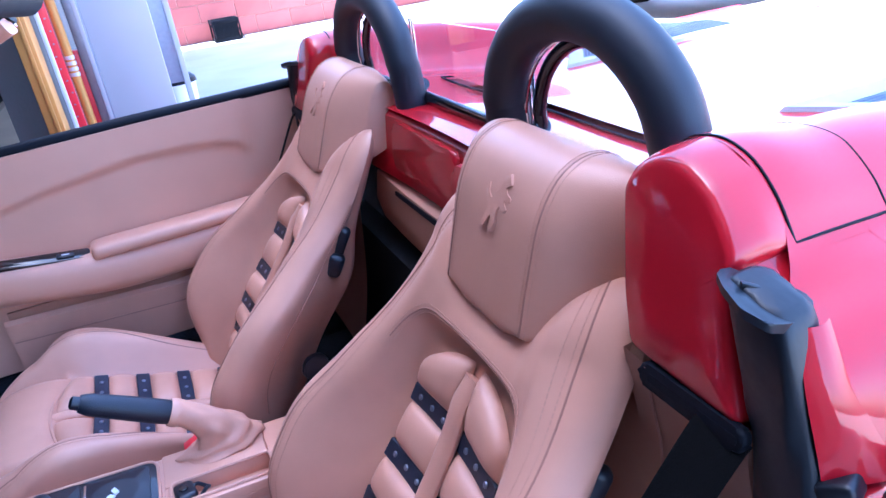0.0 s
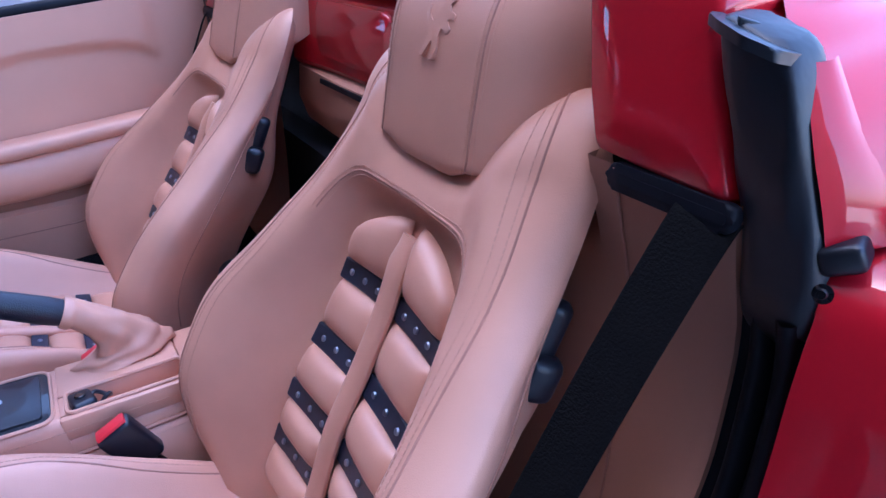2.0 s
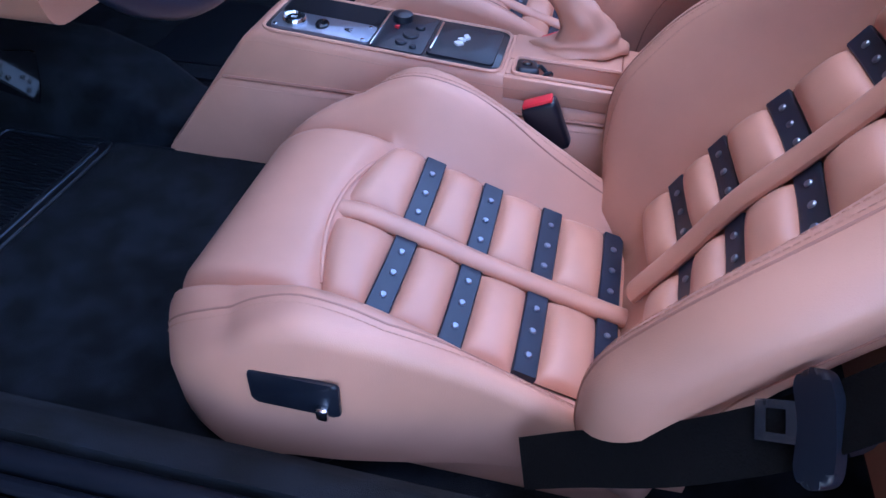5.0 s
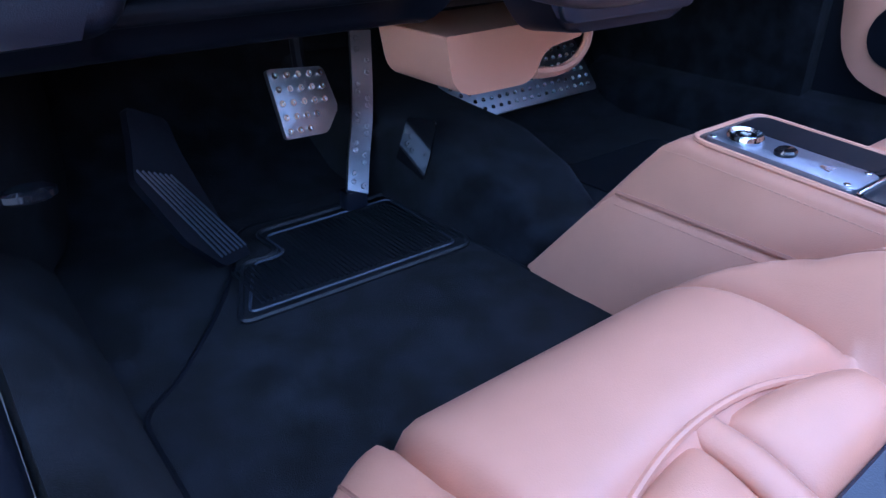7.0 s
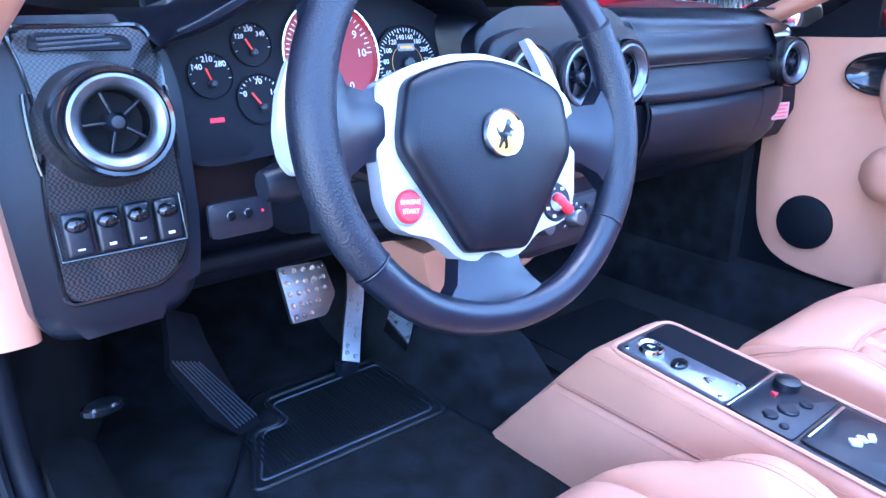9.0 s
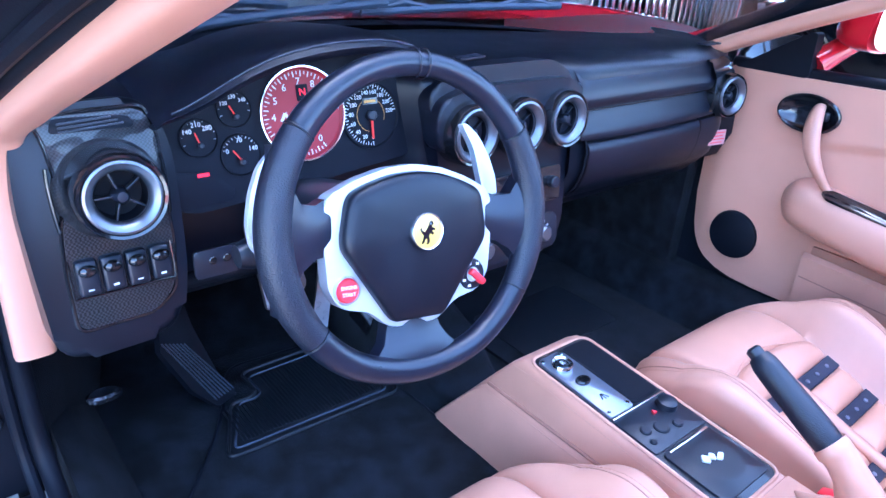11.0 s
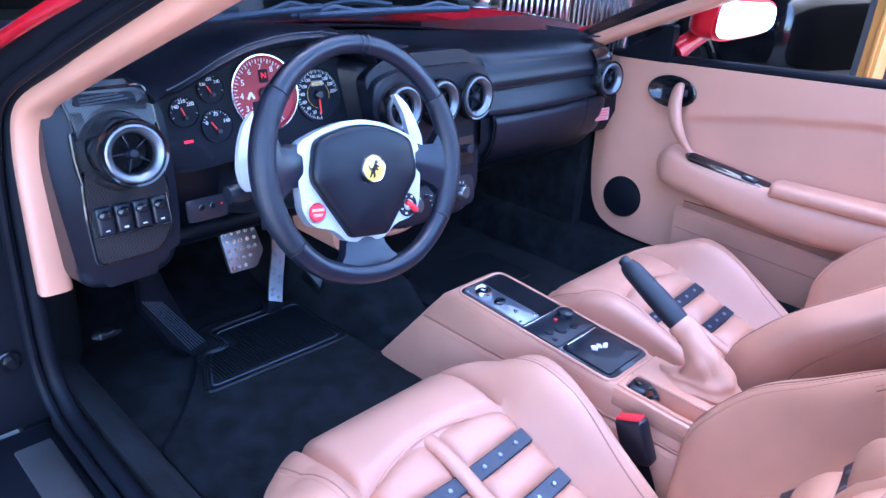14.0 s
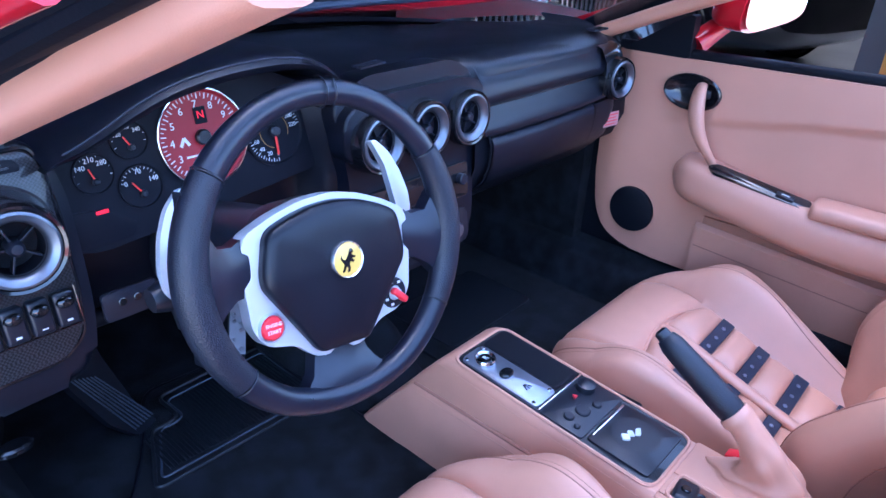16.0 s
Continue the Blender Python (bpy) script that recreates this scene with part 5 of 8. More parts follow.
# the rear top is a frame round a sunken tray
BT = on_top(0, -0.595)
for x0, x1, y0, y1 in ((-0.0712, -0.0590, -0.077, 0.086), (-0.012, 0.0712, -0.077, 0.086), (-0.0590, -0.012, 0.073, 0.086), (-0.0712, 0.0712, -0.385, -0.077)):
    part("tray_surround", moved(box(x0, x1, y0, y1, -0.034, 0.0, 0.004, 2), BT), TAN, con, "tan leather console top round the tray")
part("shell", moved(loft(body), Matrix.Translation((CX, 0, 0))), TAN, con, "tan leather console body", angle=35)
for s in (-1, 1):
    ln = [(CX + s * (HALF + 0.0055), y, 0.392) for y in np.linspace(-0.95, -0.078, 40)]
    part("side_seam", tube(ln, 0.003, 6), SEAM, con)
    part("side_panel", loft([[Vector((CX + s * (HALF + w), y, z)) for w, z in ((0.0155, FLOOR + 0.004), (0.0140, 0.30), (0.0115, 0.384), (0.003, 0.389))] for y in np.linspace(-0.95, -0.075, 20)] + [[Vector((CX + s * (HALF + w + 0.001), y, z)) for w, z in ((0.0155, FLOOR + 0.004), (0.0150, FLOOR + 0.004 + (t - FLOOR) * 0.45), (0.0140, t - 0.004), (0.004, t))] for y, t in ((-0.045, 0.360), (0.0, 0.304), (0.036, 0.258))], closed=False), TAN, con, "lower tan leather side panel", angle=60)
    edge = lambda u, v, off: (Vector((CX + s * (HALF + 0.0025 + off), v, con_top(v) - 0.016)), Vector((s, 0, 0)))
    stitched(edge, [(0, y) for y in np.linspace(-0.66, -0.12, 20)], con)
    low = lambda u, v, off: (Vector((CX + s * (HALF + 0.0120 + off), v, 0.381)), Vector((s, 0, 0)))
    stitched(low, [(0, y) for y in np.linspace(-0.9, -0.08, 20)], con)


inl = part("inlay", moved(prism(rounded(0.128, 0.352, 0.02), -0.004, 0.0015, bevel=0.001), on_top(0, -0.326)), CARBON, con, "carbon fibre inlay")
part("inlay_rim", tube([on_top(0, -0.326, 0.001) @ Vector((x, y, 0)) for x, y in rounded(0.132, 0.356, 0.022)], 0.003, 6, closed=True), TAN, con)
# open tray at the front right of the inlay
part("tray", joined(moved(prism(rounded(0.062, 0.150, 0.012), 0.0015, 0.003), on_top(0.029, -0.232)), moved(prism(rounded(0.052, 0.138, 0.008), 0.003, 0.0035), on_top(0.029, -0.232))), DULL, inl, "black open tray")
pl = part("gear_plate", moved(prism(rounded(0.054, 0.150, 0.010), 0.0, 0.006, bevel=0.0015), on_top(-0.032, -0.235)), SATIN, inl, "brushed aluminium gear selector plate")
part("knob_ring", lathe([(0.013, 0), (0.018, 0.0), (0.0185, 0.004), (0.016, 0.008), (0.013, 0.005)], on_top(-0.034, -0.190, 0.006), 28), CHROME, pl, "chrome ring")
part("reverse_button", disc(0.0125, 0.006, on_top(-0.034, -0.190, 0.006), 24, 0.002), GLOSS, pl, "black reverse button")
part("letter", writing("R", 0.012, on_top(-0.034, -0.190, 0.0126)), INK, pl)
part("auto_button", moved(disc(0.011, 0.005, on_top(-0.033, -0.232, 0.006) @ Matrix.Diagonal((1.25, 0.9, 1, 1)), 24, 0.002), Matrix.Identity(4)), GLOSS, pl, "oval black button")
part("mark", joined(*[moved(box(-0.001, 0.001, -0.006, 0.006, 0.006, 0.0066), on_top(-0.033 + 0.004 * i, -0.272, 0) @ pose(0, 0, 0, 0, 0, 25 * i)) for i in (-1, 0, 1)]), CHROME, pl, "small engraved mark")
for x in (-0.054, -0.012):
    for y in (-0.168, -0.300):
        part("screw", disc(0.0033, 0.0015, on_top(x, y, 0.006), 10, 0.0006), CHROME, pl)
ct = part("switch_panel", moved(prism(rounded(0.122, 0.074, 0.006), 0.001, 0.004, bevel=0.001), on_top(0, -0.352)), PLASTIC, inl, "black switch panel")
part("rail", moved(box(-0.06, 0.06, -0.0018, 0.0018, 0.003, 0.0065, 0.0008), on_top(0, -0.313)), CHROME, inl, "bright strip")
part("mirror_knob", lathe([(0, 0.012), (0.008, 0.012), (0.015, 0.009), (0.016, 0.0), (0, 0)], on_top(0.038, -0.335, 0.004), 24), PLASTIC, ct, "round black mirror knob")
for x, y, r in ((-0.036, -0.352, 0.010), (-0.010, -0.360, 0.014), (0.018, -0.368, 0.009), (-0.045, -0.372, 0.006)):
    part("button", disc(r * 0.85, 0.0035, on_top(x, y, 0.004), 20, 0.0015), PLASTIC, ct, "black push button")
part("hazard_button", moved(prism([(-0.004, -0.003), (0.004, -0.003), (0, 0.004)], 0, 0.004), on_top(0.006, -0.335, 0.004)), RED_PLASTIC, ct, "red triangular hazard button")
ash = part("ashtray_lid", moved(prism(rounded(0.108, 0.098, 0.008), 0.001, 0.005, bevel=0.0015), on_top(0, -0.442)), PLASTIC, inl, "satin black ashtray lid")
part("lid_dish", lathe([(0.0, 0.0056), (0.03, 0.0056), (0.036, 0.0052), (0.037, 0.005)], on_top(0.006, -0.440), 32), PLASTIC, ash)
part("finger_strip", moved(box(-0.045, 0.045, -0.002, 0.002, 0.005, 0.009, 0.001), on_top(0, -0.398)), CHROME, ash, "bright finger strip")
part("badge", joined(*[moved(prism(o, 0.0055, 0.0085), on_top(0.0, -0.437)) for o in (soft_outline([(-0.020, 0.004), (-0.012, 0.012), (-0.004, 0.004), (-0.012, -0.004)], 0.002), soft_outline([(-0.006, 0.002), (0.001, 0.009), (0.006, 0.003), (0.0, -0.005)], 0.002), soft_outline([(0.002, -0.004), (0.014, 0.002), (0.02, -0.003), (0.008, -0.010)], 0.002))]), WHITE, ash, "small chrome badge")
# oddments tray beside the hand brake
part("tray_rim", tube([on_top(-0.0355, -0.597, 0.0015) @ Vector((x, y, 0)) for x, y in rounded(0.051, 0.154, 0.010)], 0.0032, 6, closed=True), TAN, con)
kb = thing("key_bundle", (-0.05, -0.535, 0.447), "small black remote fob lying in the console tray", "key fob")
part("fob", moved(box(-0.022, 0.022, -0.016, 0.016, 0, 0.014, 0.006, 3), pose(-0.050, -0.538, 0.437, 4, 8, 12)), PLASTIC, kb)
part("button", moved(disc(0.007, 0.004, pose(-0.050, -0.538, 0.4505, 4, 8, 12), 14, 0.001), Matrix.Identity(4)), GLOSS, kb)
part("loop", tube([(-0.050 + 0.012 * math.cos(a), -0.562 + 0.012 * math.sin(a), 0.440 + 0.006 * math.sin(2 * a)) for a in np.linspace(0, 6.283, 16)[:-1]], 0.003, 6, closed=True), PLASTIC, kb)

# hand brake
hb = thing("hand_brake", (0.035, -0.58, 0.45), "black leather hand brake lever in a tan leather gaiter", "hand brake")
tip, end = Vector((0.030, -0.437, 0.607)), Vector((0.030, -0.553, 0.538))
ax = (tip - end).normalized()
grip = [end.lerp(tip, k) for k in np.linspace(0, 1, 12)]
part("grip", tube(grip, [0.0180, 0.0192, 0.0196, 0.0196, 0.0194, 0.0192, 0.0188, 0.0184, 0.0180, 0.0176, 0.0170, 0.0130], 18), PERFORATED, hb, "grained black leather grip")
part("button", tube([tip - ax * 0.002, tip + ax * 0.010, tip + ax * 0.013], [0.0105, 0.0100, 0.006], 14), PLASTIC, hb, "black push button")
part("collar", tube([tip - ax * 0.012, tip - ax * 0.002], [0.0168, 0.0140], 16), PLASTIC, hb)
ring_at = [(end + ax * 0.006, 0.0215, 0.0215), (end - ax * 0.004, 0.0225, 0.0225), (end - ax * 0.014, 0.0205, 0.0205), (Vector((0.030, -0.582, 0.515)), 0.0215, 0.0225), (Vector((0.031, -0.600, 0.494)), 0.024, 0.030), (Vector((0.033, -0.612, 0.470)), 0.027, 0.044), (Vector((0.034, -0.608, 0.456)), 0.032, 0.060), (Vector((0.034, -0.604, 0.444)), 0.034, 0.072)]
gr = []
for i, (c, a, b) in enumerate(ring_at):
    tt = i / (len(ring_at) - 1)
    nrm = ax.lerp(Vector((0, 0, 1)), smoother(tt, 0.1, 1.0)).normalized()
    mm = frame_to(c, nrm, (0, 1, 0))
    gr.append([mm @ Vector(((a + 0.0028 * math.sin(0.9 * k + 2 * i) * tt) * math.cos(2 * math.pi * k / 28), (b + 0.005 * math.sin(1.3 * k + 1.7 * i) * tt) * math.sin(2 * math.pi * k / 28), 0)) for k in range(28)])
cols = []
for j in range(28):
    cols.append(smooth_path([g[j] for g in gr], 5))
folds = []
for i in range(len(cols[0])):
    row = [c[i] for c in cols]
    mid_ = sum(row, Vector()) / len(row)
    slack = smoother(i / (len(cols[0]) - 1), 0.30, 0.62)
    # slack leather falls into slanting folds
    folds.append([mid_ + (p - mid_) * (1 + slack * (0.05 * math.sin(0.95 * i + 0.45 * k) + 0.045 * math.sin(1.35 * k - 0.25 * i) + 0.03 * math.sin(2.2 * k + 0.3 * i))) for k, p in enumerate(row)])
part("gaiter", loft(folds), TAN, hb, "creased tan leather gaiter", angle=70)

# ---------------------------------------------------------------- floor mat, pedals, foot rest
MAT_EDGE = [(-0.600, 0.062), (-0.555, 0.092), (-0.493, 0.165), (-0.450, 0.222), (-0.408, 0.290), (-0.355, 0.40), (-0.11, 0.38), (-0.098, 0.05), (-0.098, -0.42), (-0.60, -0.42)]
PAD_EDGE = [(-0.460, 0.150), (-0.112, 0.142), (-0.100, 0.366), (-0.345, 0.362), (-0.342, 0.292), (-0.362, 0.280), (-0.396, 0.284)]
mat = thing("floor_mat", (-0.35, 0.0, FLOOR), "black carpet floor mat with a ribbed heel pad", "floor mat")
part("carpet", prism(soft_outline(MAT_EDGE, 0.03), FLOOR, FLOOR + 0.008, bevel=0.004), CARPET, mat)
part("binding", tube([(x, y, FLOOR + 0.005) for x, y in soft_outline(MAT_EDGE, 0.03)], 0.0045, 8, closed=True), DULL, mat, "black bound edge")
hp = part("heel_pad", prism(soft_outline(PAD_EDGE, 0.02), FLOOR + 0.008, FLOOR + 0.012, bevel=0.002), MAT_RUBBER, mat, "ribbed black heel pad")
part("inner_border", tube([(x, y, FLOOR + 0.0125) for x, y in soft_outline([(-0.278 + (a + 0.278) * 0.90, 0.240 + (b - 0.240) * 0.84) for a, b in PAD_EDGE], 0.015)], 0.0022, 6, closed=True), RIB_RUBBER, hp)
for k in range(42):
    x = -0.420 + 0.0073 * k
    part("rib", box(x, x + 0.0034, 0.176 - 0.01 * k / 42, 0.330 - 0.062 * (x < -0.325), FLOOR + 0.011, FLOOR + 0.0150), MAT_RUBBER, hp)
part("border", tube([(x, y, FLOOR + 0.012) for x, y in soft_outline(PAD_EDGE, 0.02)], 0.004, 6, closed=True), MAT_RUBBER, hp)
pm = thing("passenger_mat", (0.36, 0.0, FLOOR), "black carpet mat in the passenger footwell", "floor mat")
part("carpet", prism(rounded(0.46, 0.72, 0.03), FLOOR, FLOOR + 0.008, Matrix.Translation((0.37, 0.02, 0)), bevel=0.004), CARPET, pm)
part("heel_pad", prism(rounded(0.30, 0.20, 0.02), FLOOR + 0.008, FLOOR + 0.011, Matrix.Translation((0.34, 0.17, 0))), MAT_RUBBER, pm, "black heel pad")


def studs(w, h, nx, ny, m, cut=0.0):
    bms = []
    for i in range(nx):
        for j in range(ny):
            x, y = -w / 2 + w * (i + 0.5 + 0.25 * (j % 2 - 0.5)) / nx, -h / 2 + h * (j + 0.5) / ny
            if cut and x - w / 2 + cut > (y + h / 2) * 0.8:
                continue
            bms.append(lathe([(0.0055, 0), (0.0045, 0.0025), (0.0028, 0.0025), (0.0024, 0.0008), (0, 0.0008)], m @ Matrix.Translation((x, y, 0)), 10))
    return joined(*bms)


br = thing("brake_pedal", (-0.24, 0.38, 0.40), "studded aluminium brake pedal", "pedal", "pedals")
bm_ = frame_to((-0.236, 0.366, 0.408), (0.10, -1, 0.42))
pad_ = [bm_.inverted() @ Vector(q) for q in ((-0.288, 0.388, 0.472), (-0.285, 0.351, 0.380), (-0.216, 0.356, 0.376), (-0.188, 0.371, 0.405), (-0.197, 0.393, 0.464))]
part("pad", prism(soft_outline([(q.x, q.y) for q in pad_], 0.006), -0.005, 0.004, bm_, bevel=0.002), ALU, br, "studded aluminium pad")
for j in range(5):
    for i in range(5):
        u, v = (i + 0.5) / 5, (j + 0.5) / 5
        q = pad_[0].lerp(Vector((0.045, pad_[4].y, 0)), u).lerp(pad_[1].lerp(pad_[2] + Vector((0.010, 0, 0)), u), v)
        if i + j < 7:
            part("stud", lathe([(0.0052, 0), (0.0046, 0.003), (0.0028, 0.003), (0.0023, 0.001), (0, 0.001)], bm_ @ Matrix.Translation((q.x, q.y, 0.004)), 12), CHROME, br)
part("arm", tube(smooth_path([(-0.232, 0.380, 0.42), (-0.225, 0.41, 0.50), (-0.215, 0.43, 0.62)], 5), 0.010, 8), DULL, br, "black pedal arm")
gs = thing("accelerator_pedal", (-0.15, 0.38, 0.26), "long studded aluminium accelerator pedal", "pedal", "pedals")
gp = smooth_path([(-0.179, 0.341, 0.276), (-0.155, 0.370, 0.322), (-0.128, 0.400, 0.368), (-0.112, 0.420, 0.42), (-0.105, 0.430, 0.50)], 5)
part("pad", ribbon(gp, Vector((-0.05, -1, 0.35)), 0.036, 0.007), ALU, gs, "bent aluminium pedal plate")
part("studs", joined(*[lathe([(0.0050, 0), (0.0042, 0.0025), (0.0026, 0.0025), (0.0022, 0.0008), (0, 0.0008)], frame_to(p + Vector((sx * 0.009, -0.004, 0.0015)), (-0.05, -1, 0.35)), 10) for i, p in enumerate(gp[1:-1:2]) for sx in ((-1,) if i % 2 else (1,))] + [lathe([(0.0050, 0), (0.0042, 0.0025), (0.0026, 0.0025), (0.0022, 0.0008), (0, 0.0008)], frame_to(p + Vector((-sx * 0.009, -0.004, 0.0015)), (-0.05, -1, 0.35)), 10) for i, p in enumerate(gp[2:-1:2]) for sx in ((-1,) if i % 2 else (1,))]), ALU, gs)
part("hinge", box(-0.200, -0.160, 0.338, 0.365, FLOOR + 0.012, 0.280, 0.006), PLASTIC, gs)
gd = single("pedal_guard", prism(soft_outline([(0.285, 0.262), (0.335, 0.258), (0.345, 0.30), (0.306, 0.392), (0.236, 0.401), (0.252, 0.340)], 0.010), -0.0015, 0.0015, Matrix(((0, 0, 1, -0.1035), (1, 0, 0, 0), (0, 1, 0, 0), (0, 0, 0, 1)))), GLOSS, "glossy dark guard plate beside the accelerator", "guard plate")
fr = thing("foot_rest", (-0.42, 0.36, 0.25), "ribbed black rubber foot rest", "foot rest")
fm = frame_to((-0.45, 0.345, 0.345), (0.388, -0.80, 0.455), (-0.083, 0.05, 0.17))
fm_in = fm.inverted()
rest_ = [fm_in @ Vector(q) for q in ((-0.501, 0.318, 0.383), (-0.490, 0.347, 0.420), (-0.482, 0.372, 0.458), (-0.434, 0.380, 0.432), (-0.430, 0.360, 0.392), (-0.404, 0.318, 0.302), (-0.375, 0.303, 0.249), (-0.420, 0.283, 0.252), (-0.461, 0.289, 0.299))]
h0 = rest_[6].z
part("plate", prism(soft_outline([(q.x, q.y) for q in rest_], 0.006), h0 - 0.014, h0, fm, bevel=0.003), DULL, fr, "black rubber foot plate")
foot_l, foot_r, head_l, head_r = Vector((-0.424, 0.287, 0.265)), Vector((-0.377, 0.3085, 0.262)), Vector((-0.497, 0.325, 0.394)), Vector((-0.450, 0.336, 0.372))
for k in range(7):
    # ribs run side by side up the plate, each ending short of its edges
    part("rib", tube([foot_l.lerp(foot_r, 0.06 + 0.145 * k), head_l.lerp(head_r, 0.06 + 0.145 * k)], 0.0014, 6), RIB_RUBBER, fr)
rl = single("bonnet_release", loft([[Vector((-0.628 + a * k, 0.146 + b * k, 0.457 + h)) for a, b in ellipse(0.024, 0.014, 20)] for k, h in ((0.8, -0.006), (1.0, -0.003), (1.0, 0.003), (0.8, 0.006))]), GLOSS, "small black oval bonnet release handle by the sill", "handle")
fp = thing("passenger_foot_plate", (0.34, 0.55, 0.28), "studded aluminium foot plate in the passenger footwell", "foot plate")
pm_ = frame_to((0.35, 0.535, 0.335), (-0.05, -0.75, 0.66), (0, 0.66, 0.75))
part("plate", prism(rounded(0.40, 0.13, 0.008), 0, 0.005, pm_ @ Matrix.Identity(4), bevel=0.002), ALU, fp)
part("studs", studs(0.385, 0.115, 18, 6, pm_ @ Matrix.Translation((0, 0, 0.005))), CHROME, fp)

# ---------------------------------------------------------------- passenger door
dr = thing("passenger_door", (0.74, -0.4, 0.28), "tan leather passenger door card with armrest, pull handle and speaker", "door")
DM = Matrix(((0, 0, -1, 0.725), (-1, 0, 0, 0), (0, 1, 0, 0), (0, 0, 0, 1)))     # outline (rearward, up), height into the cabin


def door_x(y, z):
    """The inner face of the door card."""
    return 0.722 + 0.012 * smoother(z, 0.72, 0.62) * 0 - 0.010 * smoother(z, 0.66, 0.50) + 0.010 * smoother(z, 0.80, 0.86) - 0.012 * (1 - smoother(z, 0.28, 0.40)) * -1


def card():
    bm = bmesh.new()
    rows = []
    for z0 in np.linspace(0, 1, 64):
        row = []
        for y in np.linspace(0.075, -0.985, 100):
            top = lerp(y, [-0.98, -0.6, -0.1, 0.08], [0.872, 0.862, 0.842, 0.838])
            bot = lerp(y, [-0.98, -0.25, -0.12, -0.06, -0.02, 0.01, 0.035, 0.055, 0.068, 0.075], [0.32, 0.35, 0.352, 0.357, 0.367, 0.381, 0.402, 0.43, 0.47, 0.53])
            z = bot + (top - bot) * z0
            edge = lerp(-y, [0.0, 0.1, 0.2, 0.3, 0.39, 0.47, 0.59, 0.69, 0.77, 0.826, 0.845], [0.69, 0.70, 0.715, 0.731, 0.750, 0.760, 0.778, 0.777, 0.771, 0.757, 0.735])
            swell = 0.010 * smoother(z, edge - 0.002, edge + 0.012) * smoother(-y, 0.0, 0.3) * (1 - smoother(-y, 0.835, 0.86)) + 0.010 * (1 - smoother(-y, 0.0, 0.3))
            row.append(bm.verts.new((0.726 - swell - 0.006 * math.sin(math.pi * z0) + 0.012 * smoother(y, 0.02, 0.075), y, z)))
        rows.append(row)
    grid_faces(bm, rows)
    rim = [r[0] for r in rows] + rows[-1][1:] + [r[-1] for r in rows[::-1][1:]] + rows[0][::-1][1:-1]
    back = [bm.verts.new(v.co + Vector((0.05, 0, 0))) for v in rim]
    for i in range(len(rim)):
        j = (i + 1) % len(rim)
        bm.faces.new((rim[i], back[i], back[j], rim[j]))
    return bm


part("door_card", card(), TAN_SMOOTH, dr, "smooth tan leather door card", angle=50)
arm = smooth_path([(0.705, -0.135, 0.62), (0.685, -0.165, 0.625), (0.668, -0.24, 0.618), (0.664, -0.40, 0.594), (0.664, -0.55, 0.585), (0.664, -0.80, 0.60), (0.68, -0.95, 0.61)], 6)
rings = []
for i, p in enumerate(arm):
    k = 0.45 + 0.55 * smoother(i, 0, 8)
    rings.append([Vector((p.x + 0.02 + a * k, p.y, p.z - 0.028 + b * k)) for a, b in ellipse(0.050, 0.052, 22, 2.6)])
part("armrest", loft(rings), TAN_SMOOTH, dr, "long tan leather armrest moulding")
pad = smooth_path([(0.668, -0.445, 0.618), (0.664, -0.47, 0.622), (0.664, -0.60, 0.624), (0.664, -0.75, 0.628), (0.668, -0.86, 0.63)], 5)
part("armrest_pad", loft([[Vector((p.x + 0.010 + a * (0.8 + 0.2 * smoother(i, 0, 4)), p.y, p.z - 0.008 + b)) for a, b in ellipse(0.040, 0.018, 18, 3)] for i, p in enumerate(pad)]), TAN, dr, "padded tan armrest top")
sw = part("switch_strip", moved(prism(soft_outline([(-0.015, -0.105), (0.015, -0.105), (0.015, 0.095), (0.0, 0.112), (-0.015, 0.095)], 0.006), 0, 0.006, bevel=0.002), Matrix.Translation((0.666, -0.335, 0.623)) @ pose(0, 0, 0, 9, -22, 0)), GLOSS, dr, "gloss black switch strip on the armrest")
part("window_switch", moved(box(-0.007, 0.007, -0.018, 0.018, 0.004, 0.010, 0.003), Matrix.Translation((0.666, -0.39, 0.6155)) @ pose(0, 0, 0, 9, -22, 0)), PLASTIC, sw)
part("lock_switch", moved(disc(0.006, 0.004, Matrix.Translation((0.666, -0.275, 0.635)) @ pose(0, 0, 0, 9, -22, 0), 16, 0.001), Matrix.Identity(4)), PLASTIC, sw)
part("print_bar", moved(box(-0.0012, 0.0012, -0.008, 0.008, 0.010, 0.0108), Matrix.Translation((0.666, -0.39, 0.6155)) @ pose(0, 0, 0, 9, -22, 0)), INK, sw)
# release handle and grab handle
cup = part("release_cup", lathe([(0.050, 0.004), (0.047, 0.006), (0.038, -0.004), (0.02, -0.010), (0, -0.011)], frame_to((0.702, -0.140, 0.778), (-1, 0, 0)) @ Matrix.Diagonal((1.26, 0.72, 1, 1)), 36), GLOSS, dr, "oval black door release cup")
part("cup_rim", tube([frame_to((0.701, -0.140, 0.778), (-1, 0, 0)) @ Vector((x, y, 0.002)) for x, y in ellipse(0.062, 0.036, 40)], 0.004, 8, closed=True), GLOSS, cup)
part("release_lever", moved(box(-0.022, 0.018, -0.010, 0.010, 0, 0.010, 0.005, 3), frame_to((0.703, -0.165, 0.780), (-1, 0, 0))), PLASTIC, cup)
hd = smooth_path([(0.702, -0.158, 0.796), (0.684, -0.162, 0.780), (0.668, -0.170, 0.750), (0.662, -0.184, 0.712), (0.664, -0.206, 0.676), (0.674, -0.232, 0.641)], 6)
